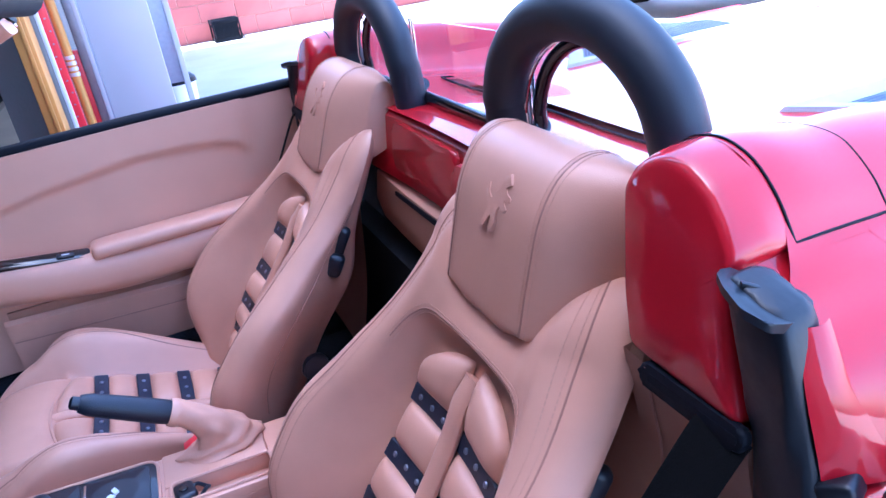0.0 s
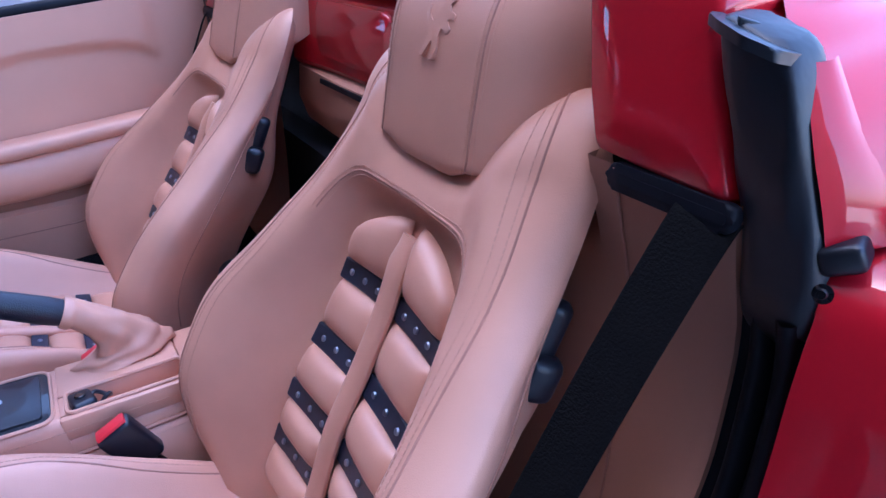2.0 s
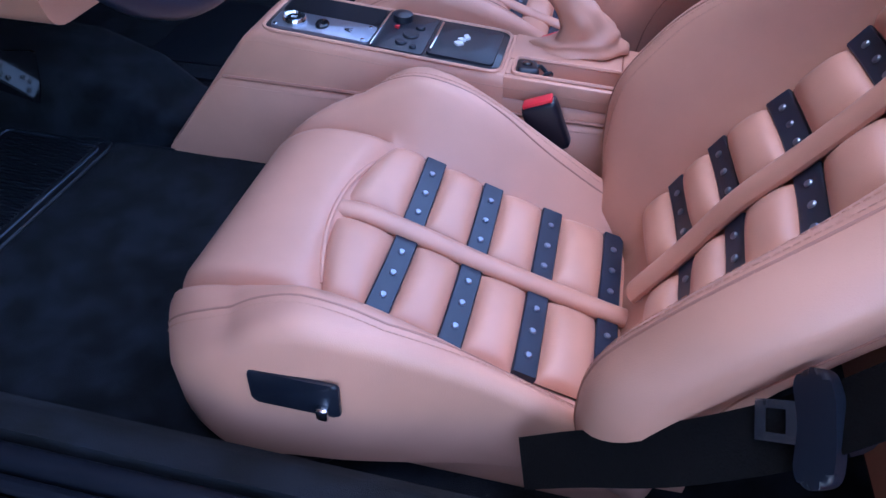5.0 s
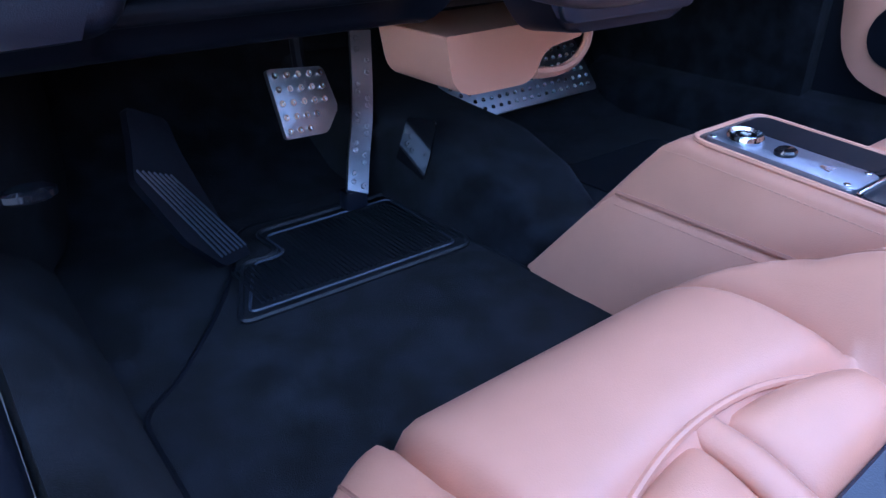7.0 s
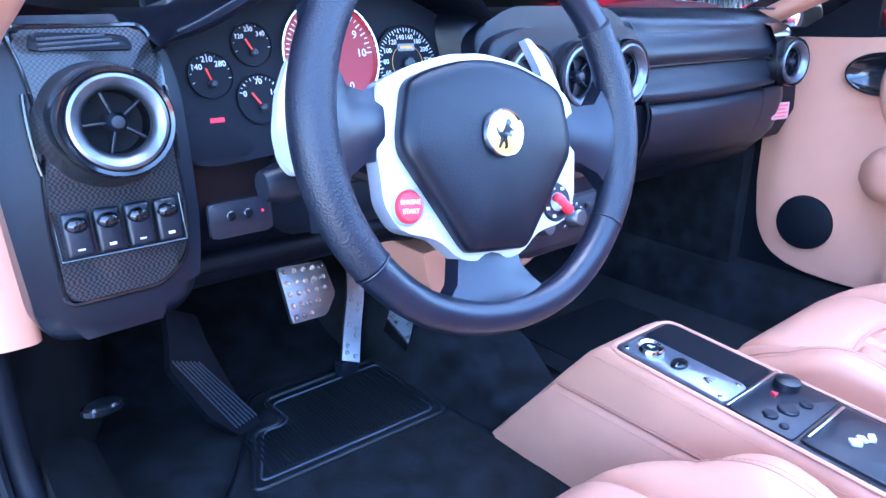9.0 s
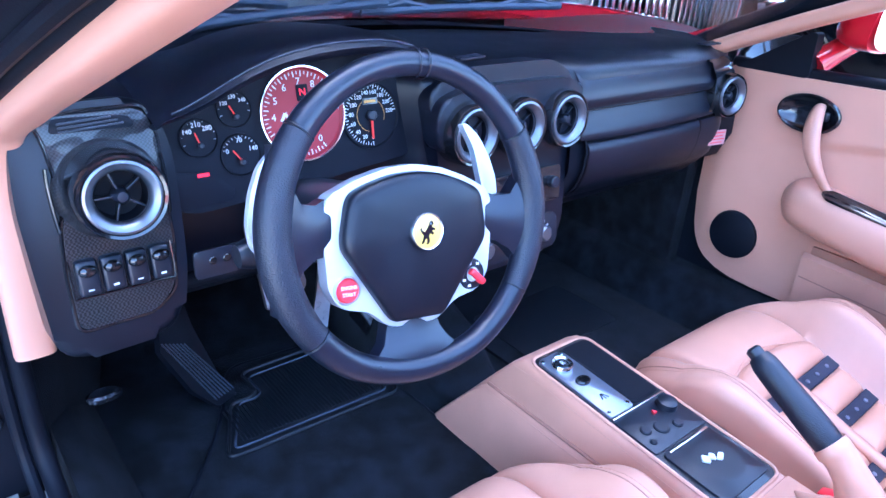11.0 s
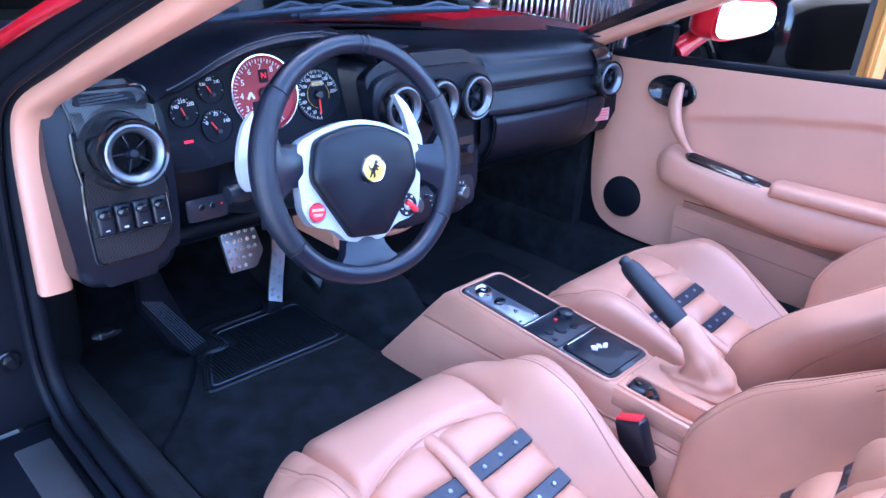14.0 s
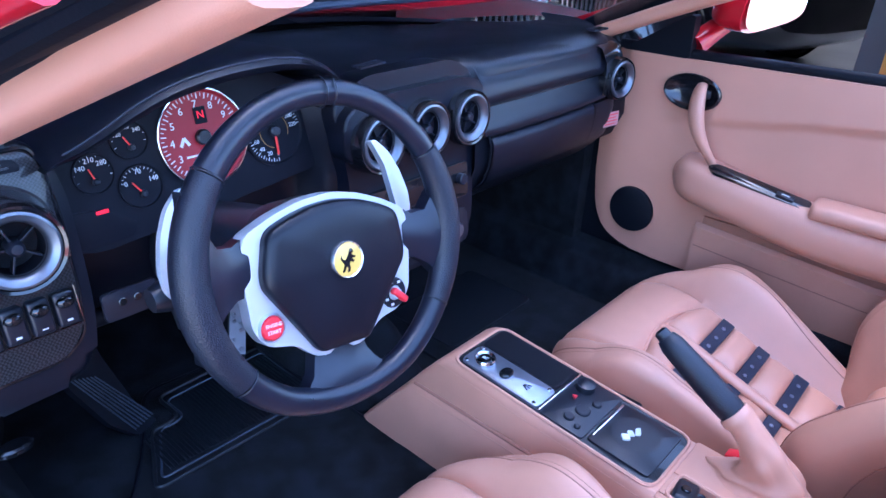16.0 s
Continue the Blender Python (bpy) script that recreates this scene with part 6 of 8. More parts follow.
part("grab_handle", tube(hd, [0.010 + 0.009 * math.sin(math.pi * min(1, 0.1 + i / (len(hd) - 1))) for i in range(len(hd))], 16, flat=0.75), TAN, dr, "tan leather grab handle")
part("speaker", lathe([(0, 0.004), (0.052, 0.004), (0.056, 0.002), (0.058, -0.004)], frame_to((0.7055, -0.048, 0.466), (-1, 0, 0)), 40), DULL, dr, "round black speaker grille")
part("pocket", loft([[Vector((x, y, z)) for x, z in ((0.728, 0.30), (0.712, 0.305), (0.700, 0.38), (0.696, lerp(y, [-0.9, -0.6, -0.215], [0.50, 0.475, 0.492]) - 0.01), (0.704, lerp(y, [-0.9, -0.6, -0.215], [0.50, 0.475, 0.492])), (0.716, lerp(y, [-0.9, -0.6, -0.215], [0.50, 0.475, 0.492]) - 0.006))] for y in np.linspace(-0.215, -0.92, 16)], closed=False), TAN, dr, "tan leather door pocket")
# darker tan block puts the shade of the pocket mouth into colour
part("pocket_gap", box(0.712, 0.722, -0.92, -0.225, 0.46, 0.505), TAN_CLOTH, dr, "darker tan block for the shade in the pocket mouth")
stitched(lambda u, v, off: (Vector((0.6985 - off, u, v)), Vector((-1, 0, 0))), [(y, lerp(y, [-0.9, -0.6, -0.215], [0.50, 0.475, 0.492]) - 0.05) for y in np.linspace(-0.23, -0.90, 20)], dr)
part("pocket_seam", tube([(0.699, y, lerp(y, [-0.9, -0.6, -0.215], [0.50, 0.475, 0.492]) - 0.056) for y in np.linspace(-0.22, -0.91, 20)], 0.002, 6), SEAM, dr)
part("window_seal", tube([(0.735, y, lerp(y, [-0.98, -0.6, -0.1, 0.08], [0.872, 0.862, 0.842, 0.838]) + 0.006) for y in np.linspace(0.06, -0.98, 30)], 0.013, 10), DULL, dr, "black rubber window seal")
part("outer_skin", loft([[Vector((x, y, z)) for x, z in ((0.755, lerp(y, [-0.98, -0.1], [0.865, 0.838])), (0.80, 0.82), (0.86, 0.74), (0.90, 0.60), (0.90, 0.40), (0.86, 0.22))] for y in np.linspace(0.12, -1.02, 12)], closed=False), RED, dr, "red outer door skin")
part("mirror_corner", prism(soft_outline([(-0.05, 0.838), (0.112, 0.842), (0.108, 0.932), (0.094, 0.932)], 0.01), 0.0, 0.03, Matrix(((0, 0, 1, 0.715), (-1, 0, 0, 0), (0, 1, 0, 0), (0, 0, 0, 1)))), DULL, dr, "black triangular mirror mount")

mr = thing("door_mirror", (0.86, -0.12, 0.88), "red door mirror with a bright reflection", "mirror")
MX, MW, MH = 0.872, 0.150, 0.058
rings = []
for t in np.linspace(0, 1, 12):
    k = 1.0 if t < 0.2 else math.sqrt(max(0.02, 1 - ((t - 0.2) / 0.8) ** 2))
    rings.append([Vector((MX + a * MW * k + 0.02 * b, -0.215 + 0.11 * t - 0.10 * (a * MW * k), 0.958 + b * MH * (0.86 - 0.14 * a) * k)) for a, b in ellipse(1, 1, 32, 3.4)])
part("shell", loft(rings), RED, mr, "red mirror shell")
part("glass", loft([[Vector((MX + a * (MW - 0.006) * k + 0.02 * b, -0.2215 - 0.10 * (a * MW * k) + 0.007 * b * k, 0.958 + b * (MH * (0.86 - 0.14 * a) - 0.006) * k)) for a, b in ellipse(1, 1, 32, 3.4)] for k in (1.0, 0.5, 0.01)], caps=False), MIRROR, mr, "mirror glass")
part("foot", tube(smooth_path([(0.755, -0.10, 0.865), (0.80, -0.13, 0.905), (0.85, -0.16, 0.935)], 5), [0.040 - 0.0012 * i for i in range(11)], 14, flat=0.7), RED, mr, "red mirror foot")

part("door_shell", box(0.746, 0.753, -1.0, 0.30, 0.20, 0.835), DULL, dr, "dark inner shell of the door")

# ---------------------------------------------------------------- dashboard
da = thing("dashboard", (0, 0.2, 0.5), "black leather dashboard with carbon panels and round vents", "dashboard")


def face_y(x):
    """How far forward the face of the dashboard lies."""
    well = smoother(x, -0.56, -0.53) * (1 - smoother(x, -0.185, -0.15))
    ends = 0.05 * smoother(abs(x), 0.64, 0.70)
    return 0.045 + 0.065 * well + ends - 0.026 * smoother(x, 0.12, 0.17) + 0.03 * (1 - smoother(x, -0.56, -0.53))


def dash_ring(x):
    f = face_y(x)
    low = 0.60 if x < -0.16 else 0.615
    yw = 0.50 - 0.60 * (x / 0.70) ** 2 * 0.60
    dz = -0.015 * (x / 0.7) ** 2
    right = smoother(x, 0.14, 0.20)
    pts = [(yw, 0.872 + dz), (yw * 0.75 + 0.03, 0.886 + dz), (0.14 + f * 0.5, 0.893 + dz), (0.06 + f, 0.892 + dz), (0.025 + f, 0.884 + dz), (0.005 + f, 0.872 + dz), (f, 0.845), (f + 0.003, 0.80),
           (f + 0.006 + 0.012 * right, 0.775), (f + 0.004 + 0.010 * right, 0.755), (f + 0.004, 0.72), (f + 0.012, 0.67), (f + 0.035, 0.625), (f + 0.085, low - 0.03), (0.24, low - 0.06), (0.55, low - 0.08), (0.60, 0.80)]
    return smooth_path([(x, y, z) for y, z in pts], 3)


part("body", loft([dash_ring(x) for x in np.linspace(-0.685, 0.685, 90)]), BLACK_LEATHER, da, "soft black leather dashboard body", angle=60)

# hood over the instruments
lip = spline([-0.560, -0.54, -0.515, -0.487, -0.449, -0.409, -0.36, -0.30, -0.24, -0.188, -0.151, -0.120, -0.10], [0.838, 0.857, 0.866, 0.878, 0.897, 0.912, 0.922, 0.927, 0.925, 0.914, 0.892, 0.864, 0.835])
hood = []
for x in np.linspace(-0.545, -0.10, 48):
    z = lip(x)
    k = max(0.0, math.sin(math.pi * (x + 0.560) / 0.46))
    yo = 0.050 - 0.035 * k ** 0.6
    zt = z + 0.006 + 0.016 * k ** 0.5
    back = max(zt - 0.012, 0.892)
    hood.append([Vector((x, y, h)) for y, h in ((0.34, 0.884), (0.24, back), (0.15, 0.5 * (back + zt) + 0.004), (yo + 0.05, zt + 0.003), (yo + 0.022, zt), (yo + 0.008, zt - 0.004), (yo, 0.5 * (zt + z)), (yo + 0.004, z + 0.002), (yo + 0.012, z), (0.11, z - 0.004), (0.15, z - 0.02))])
part("hood", loft(hood, closed=False), BLACK_LEATHER, da, "arched black leather instrument hood", angle=60)
part("hood_seam", tube([r[5] for r in hood[2:-2]], 0.0016, 6), PLASTIC, da)

# instrument panel
IM = Matrix(((1, 0, 0, 0), (0, 0.22, -0.975, 0.088), (0, 0.975, 0.22, 0.82), (0, 0, 0, 1)))
part("instrument_plate", moved(prism(soft_outline([(-0.535, -0.075), (-0.50, -0.088), (-0.40, -0.082), (-0.16, -0.06), (-0.155, 0.06), (-0.24, 0.10), (-0.36, 0.105), (-0.50, 0.06), (-0.535, 0.02)], 0.02), -0.02, 0.0), IM), DIAL, da, "matt black instrument plate")


def gauge(x, z, r, face, name, label, numerals, start, stop, needle, ring=None, ticks=24, size=0.010, drop=0.0):
    g = part(name, lathe([(0, 0.0015), (r * 0.96, 0.0015), (r, 0.004), (r * 1.03, 0.004), (r * 1.04, 0.0)], IM @ Matrix.Translation((x, z, 0)), 40), face, da, label)
    c = IM @ Matrix.Translation((x, z, 0))
    bms = []
    for i in range(ticks + 1):
        a = radians(start + (stop - start) * i / ticks)
        w, h = (0.0012, 0.007) if i % 2 == 0 else (0.0008, 0.004)
        bms.append(moved(box(-w / 2 * r / 0.05, w / 2 * r / 0.05, -h * r / 0.06, 0, 0.002, 0.0026), c @ pose(0, 0, 0, 0, 0, math.degrees(a) - 90) @ Matrix.Translation((0, r * 0.93, 0))))
    part("scale", joined(*bms), INK, g)
    for i, n in enumerate(numerals):
        if n:
            a = radians(start + (stop - start) * i / (len(numerals) - 1))
            part("numeral", writing(n, size, c @ Matrix.Translation((r * 0.70 * math.cos(a), r * 0.70 * math.sin(a), 0.0022))), INK, g)
    part("needle", moved(joined(box(-0.0012 * r / 0.04, 0.0012 * r / 0.04, -0.1 * r, r * 0.72, 0.004, 0.006)), c @ Matrix.Translation((0, -drop, 0)) @ pose(0, 0, 0, 0, 0, needle - 90)), NEEDLE, g, "red needle")
    part("hub", disc(r * 0.17, 0.009, c @ Matrix.Translation((0, -drop, 0)), 18, 0.002), PLASTIC, g)
    if ring:
        part("bezel", lathe([(r * 1.0, 0.002), (r * 1.015, 0.008), (r * 1.045, 0.008), (r * 1.055, 0.0)], c, 44), ring, g, "bright bezel")
    return g


tach = gauge(-0.336, 0.020, 0.061, RED_DIAL, "rev_counter", "red rev counter with white numerals", ["0", "1", "2", "3", "4", "5", "6", "7", "8", "9", "10"], 302, 2, 268, CHROME, 50, 0.0135)
part("display", moved(prism(rounded(0.017, 0.022, 0.002), 0.002, 0.0032), IM @ Matrix.Translation((-0.333, 0.048, 0))), DIAL, tach, "small dark gear display")
part("gear_letter", writing("N", 0.014, IM @ Matrix.Translation((-0.333, 0.0485, 0.0036))), RED_LAMP, tach, "lit red letter")
part("mark", joined(*[moved(box(-0.002, 0.002, -0.006, 0.006, 0.002, 0.0026), IM @ Matrix.Translation((-0.362 + 0.003 * i, 0.018, 0)) @ pose(0, 0, 0, 0, 0, 30 * i)) for i in (-1, 1)]), INK, tach)
part("caption_bar", moved(box(-0.012, 0.012, -0.0012, 0.0012, 0.002, 0.0026), IM @ Matrix.Translation((-0.352, -0.002, 0))), INK, tach)
spd = gauge(-0.227, 0.006, 0.047, DIAL, "speedometer", "black speedometer with white numerals", ["0", "20", "40", "60", "80", "100", "120", "140", "160", "180", "200", "220"], 270, 6, 268, None, 44, 0.0085)
part("inner_scale", tube([IM @ Matrix.Translation((-0.227, 0.006, 0.0024)) @ Vector((0.0235 * math.cos(a), 0.0235 * math.sin(a), 0)) for a in np.linspace(-0.4, 4.5, 30)], 0.0004, 5), AMBER, spd)
part("odometer", moved(prism(rounded(0.026, 0.009, 0.001), 0.002, 0.003), IM @ Matrix.Translation((-0.227, 0.026, 0))), GLOSS, spd, "dark odometer window")
part("odometer_bar", moved(box(-0.010, 0.010, -0.002, 0.002, 0.003, 0.0034), IM @ Matrix.Translation((-0.227, 0.026, 0))), AMBER, spd)
gauge(-0.482, 0.006, 0.0235, DIAL, "water_gauge", "small black water temperature gauge", ["", "140", "210", "280", ""], 200, -10, 108, None, 8, 0.0085, 0.009)
gauge(-0.431, 0.036, 0.0225, DIAL, "oil_gauge", "small black oil temperature gauge", ["", "120", "230", "340", ""], 200, -10, 118, None, 8, 0.007, 0.009)
gauge(-0.431, -0.022, 0.0265, DIAL, "pressure_gauge", "small black oil pressure gauge", ["0", "", "70", "", "140"], 160, 20, 124, None, 12, 0.0085, 0.009)
part("warning_panel", moved(prism(soft_outline([(-0.045, 0.022), (0.012, 0.016), (0.04, -0.012), (0.030, -0.026), (-0.040, -0.026)], 0.012), 0.0, 0.002, bevel=0.001), IM @ Matrix.Translation((-0.484, -0.054, 0))), DIAL, da, "dark warning lamp panel")
part("warning_lamp", moved(box(-0.0075, 0.0075, -0.0022, 0.0022, 0.002, 0.0026), IM @ Matrix.Translation((-0.484, -0.040, 0))), RED_LAMP, da, "lit red warning lamp")


def round_vent(c, axis, r=0.040, depth=0.05):
    m = frame_to(c, axis)
    v = part("air_vent", lathe([(r * 1.02, 0.006), (r * 1.05, 0.011), (r * 1.13, 0.012), (r * 1.19, 0.006), (r * 1.22, -0.012), (r * 1.30, -depth)], m, 48), GLOSS, da, "round air vent with a silver ring")
    part("ring", lathe([(r * 0.68, 0.0), (r * 0.72, 0.006), (r * 0.80, 0.0105), (r * 0.93, 0.0135), (r * 1.0, 0.0125), (r * 1.03, 0.008)], m, 48), VENT_RING, v, "satin silver ring")
    part("throat", lathe([(r * 0.70, 0.004), (r * 0.66, -0.026), (0, -0.028)], m, 36), DULL, v, "dark throat")
    part("hub", lathe([(0, 0.008), (r * 0.13, 0.0075), (r * 0.21, 0.003), (r * 0.22, -0.016), (0, -0.016)], m, 20), PLASTIC, v)
    for i in range(5):
        part("blade", moved(box(-0.0011, 0.0011, r * 0.16, r * 0.69, -0.014, -0.002, 0.0005), m @ pose(0, 0, 0, 0, 0, 20 + 72 * i)), PLASTIC, v)
    return v


# rounded black pod with a carbon panel, the outer vent and switches
PM = Matrix(((1, 0, 0, -0.595), (0, 0.19, -0.98, 0.058), (0, 0.98, 0.19, 0.74), (0, 0, 0, 1)))
pod = part("pod", prism(soft_outline([(-0.088, 0.148), (-0.100, 0.05), (-0.096, -0.05), (-0.090, -0.146), (0.050, -0.142), (0.068, -0.07), (0.072, 0.0), (0.074, 0.09), (0.055, 0.150)], 0.035, 6), -0.08, 0.004, PM, bevel=0.016, seg=5), BLACK_LEATHER, da, "rounded black leather pod by the door", angle=60)
carbon = [(-0.066, 0.136), (-0.058, 0.105), (-0.051, 0.040), (-0.060, 0.010), (-0.064, -0.04), (-0.064, -0.108), (0.020, -0.106), (0.048, -0.085), (0.055, -0.03), (0.055, 0.04), (0.057, 0.10), (0.048, 0.137)]
part("carbon_panel", prism(soft_outline(carbon, 0.012, 4), 0.002, 0.008, PM, bevel=0.004, seg=3), CARBON, pod, "carbon fibre panel")
part("panel_edge", tube([PM @ Vector((x, y, 0.005)) for x, y in soft_outline([(x * 1.03, y * 1.02) for x, y in carbon], 0.012, 4)], 0.0026, 6, closed=True), GLOSS, pod, "gloss black edge")
part("vent_boss", lathe([(0.049, 0.030), (0.052, 0.020), (0.058, 0.006), (0.061, 0.0)], PM @ Matrix.Translation((-0.003, 0.050, 0.002)), 44), CARBON, pod, "carbon boss round the vent")
round_vent((-0.600, 0.008, 0.800), (-0.06, -1, 0.14), 0.0405, 0.045)
for s in (-1, 1):
    part("bright_strip", tube([PM @ Vector((-0.003 + s * (0.058 + 0.004 * math.cos(a * 1.3)), 0.050 + 0.05 * math.sin(a), 0.008)) for a in np.linspace(-0.9, 0.7, 10)], 0.0028, 8, flat=0.7), GLOSS, pod, "thin gloss strip")
SM = PM @ pose(-0.008, 0.1245, 0.0085, -10, 0, -2)
slit = part("demist_slit", prism(soft_outline([(-0.045, -0.008), (0.044, -0.007), (0.040, 0.006), (0.02, 0.008), (-0.041, 0.008)], 0.006), -0.004, 0.0015, SM, bevel=0.001), DULL, da, "black demister slit")
for i in range(3):
    part("louvre", moved(box(-0.036, 0.032 - 0.006 * i, -0.0012, 0.0012, 0.001, 0.0034, 0.0006), SM @ Matrix.Translation((0.0, -0.0045 + 0.0045 * i, -0.001)) @ pose(0, 0, 0, 0, 0, 5)), PLASTIC, slit)
for i in range(4):
    x = -0.046 + 0.0270 * i
    q = part("rocker_switch", moved(box(x - 0.0118, x + 0.0118, -0.066, -0.024, 0.004, 0.019, 0.004, 3), PM), PLASTIC, pod, "black rocker switch")
    part("rocker", lathe([(0, 0.0055), (0.006, 0.005), (0.0095, 0.002), (0.0105, -0.002), (0, -0.002)], PM @ Matrix.Translation((x, -0.036, 0.019)) @ Matrix.Diagonal((1, 0.75, 1, 1)), 22), GLOSS, q, "gloss black rocker")
    part("pictogram", moved(box(x - 0.003, x + 0.003, -0.0595, -0.0580 + 0.001 * (i % 2), 0.019, 0.0194), PM), INK, q)
part("switch_frame", tube([PM @ Vector(p) for p in ((-0.063, -0.022, 0.012), (-0.063, -0.068, 0.013), (0.050, -0.068, 0.013), (0.050, -0.022, 0.012))], 0.0012, 6), GLOSS, pod, "thin gloss switch frame")
mp = part("menu_panel", moved(prism(rounded(0.066, 0.036, 0.006), 0, 0.005, bevel=0.002), frame_to((-0.497, 0.012, 0.694), (0, -1, 0.1))), PLASTIC, da, "small black panel with two buttons")
for x, t in ((-0.508, "MODE"), (-0.490, "SET")):
    part("button", disc(0.005, 0.003, frame_to((x, 0.007, 0.698), (0, -1, 0.1)), 16, 0.001), GLOSS, mp)
    part("caption", writing(t, 0.0055, frame_to((x, 0.0066, 0.686), (0, -1, 0.1))), INK, mp)
part("pilot_lamp", disc(0.0012, 0.001, frame_to((-0.474, 0.007, 0.698), (0, -1, 0.1)), 8), RED_LAMP, mp)

# centre panel with three vents, radio and climate controls
cp = part("centre_panel", moved(prism(soft_outline([(-0.165, 0.075), (-0.10, 0.105), (0.10, 0.105), (0.158, 0.07), (0.145, -0.04), (0.142, -0.19), (0.105, -0.238), (-0.105, -0.238), (-0.142, -0.19), (-0.145, -0.04)], 0.025), -0.06, 0.010, bevel=0.006, seg=3), frame_to((0.0, 0.036, 0.79), (0, -1, 0.10))), BLACK_LEATHER, da, "black leather centre panel")
part("vent_trim", moved(prism(soft_outline([(-0.165, -0.02), (-0.16, 0.045), (-0.10, 0.062), (0.11, 0.062), (0.16, 0.045), (0.165, -0.02), (0.10, -0.056), (-0.10, -0.056)], 0.025), -0.03, 0.004, bevel=0.006, seg=4), frame_to((0.0, 0.013, 0.808), (0, -1, 0.05))), BLACK_LEATHER, cp, "black leather vent surround")
for x in (-0.103, 0.0, 0.103):
    round_vent((x, 0.000, 0.804), (0, -1, 0.06), 0.0405)
ra = part("radio", moved(prism(rounded(0.232, 0.062, 0.005), 0, 0.008, bevel=0.002), frame_to((0.002, 0.012, 0.688), (0, -1, 0.12))), GLOSS, cp, "black radio with small buttons")
rm = frame_to((0.002, 0.012, 0.688), (0, -1, 0.12))
for i in range(7):
    part("preset_button", moved(box(-0.006, 0.006, -0.003, 0.003, 0.008, 0.011, 0.001), rm @ Matrix.Translation((-0.052 + 0.0165 * i, -0.019, 0))), PLASTIC, ra)
for sx in (-1, 1):
    part("dial", disc(0.010, 0.012, rm @ Matrix.Translation((sx * 0.094, 0.004, 0.008)), 20, 0.002), PLASTIC, ra)
part("screen", moved(prism(rounded(0.10, 0.022, 0.002), 0.008, 0.009), rm @ Matrix.Translation((0, 0.006, 0))), GLOSS, ra, "dark radio screen")
cl = part("climate_panel", moved(prism(rounded(0.245, 0.066, 0.02), 0, 0.008, bevel=0.003), frame_to((0.004, 0.010, 0.598), (0, -1, 0.16))), PLASTIC, cp, "black climate control panel")
cm = frame_to((0.004, 0.010, 0.598), (0, -1, 0.16))
for x in (-0.060, 0.008, 0.078):
    part("climate_knob", lathe([(0, 0.018), (0.011, 0.018), (0.014, 0.015), (0.0165, 0.0), (0, 0)], cm @ Matrix.Translation((x, 0, 0.008)), 24), VENT_RING, cl, "round climate knob")
    part("knob_scale", joined(*[moved(box(-0.0008, 0.0008, 0.019, 0.023, 0.008, 0.0088), cm @ Matrix.Translation((x, 0, 0)) @ pose(0, 0, 0, 0, 0, -120 + 30 * k)) for k in range(9)]), INK, cl)
for x in (-0.026, 0.043):
    part("button", moved(box(-0.006, 0.006, -0.004, 0.004, 0.008, 0.011, 0.001), cm @ Matrix.Translation((x, 0.012, 0))), GLOSS, cl)
part("top_slats", joined(*[moved(box(-0.028, 0.028, -0.002, 0.002, 0, 0.003), Matrix.Translation((-0.075, 0.045 + 0.009 * i, 0.905)) @ pose(0, 0, 0, 0, 0, 8)) for i in range(3)]), PLASTIC, da, "small slats on the dashboard top")
# passenger side: padded band, glove box and outer vent
def pad_row(x, pts):
    """A row across the passenger side, drawn back round the end by the door."""
    k = 0.070 * smoother(x, 0.585, 0.70) ** 1.4
    return [Vector((x, y + k, z)) for y, z in pts]


lid_z = lambda x: 0.748 + 0.004 * ((x - 0.35) / 0.18) ** 2
XS = np.linspace(0.150, 0.700, 40)
part("pad_top", loft([pad_row(x, ((0.34 - 0.25 * smoother(x, 0.45, 0.70), 0.880), (0.20, 0.892), (0.11, 0.893), (0.062, 0.887), (0.032, 0.872), (0.014, 0.850), (0.005, 0.828), (0.004, 0.815), (0.012, 0.806))) for x in XS], closed=False), BLACK_LEATHER, da, "padded black leather top", angle=60)
part("pad_band", loft([pad_row(x, ((0.018, 0.809), (0.013, 0.801), (0.009, 0.790), (0.003, 0.778), (-0.002, lid_z(x) + 0.018), (-0.004, lid_z(x) + 0.010), (-0.002, lid_z(x) + 0.005), (0.012, lid_z(x) + 0.003))) for x in XS], closed=False), BLACK_LEATHER, da, "black leather band below the pad", angle=60)
part("pad_seam", tube([pad_row(x, ((0.010, 0.8075),))[0] for x in XS], 0.0016, 6), GLOSS, da)
part("lid_gap", tube([pad_row(x, ((0.006, lid_z(x) + 0.0025),))[0] for x in np.linspace(0.172, 0.527, 30)], 0.0030, 6), DULL, da)
gl = part("glove_box_lid", loft([pad_row(x, ((0.016, lid_z(x) + 0.001), (0.0, lid_z(x) - 0.001), (-0.006, lid_z(x) - 0.007), (-0.009, 0.733), (-0.007, 0.70), (0.003, 0.668), (0.026, 0.640), (0.066, 0.622), (0.14, 0.612))) for x in np.linspace(0.173, 0.524, 30)], closed=False), BLACK_LEATHER, da, "black leather glove box lid", angle=60)
part("end_panel", loft([pad_row(x, ((0.012, lid_z(x) + 0.003), (-0.004, lid_z(x) - 0.001), (-0.008, 0.733), (-0.006, 0.70), (0.004, 0.668), (0.027, 0.640), (0.067, 0.622), (0.14, 0.612))) for x in np.linspace(0.529, 0.700, 16)], closed=False), BLACK_LEATHER, da, "rounded black end of the dashboard", angle=60)
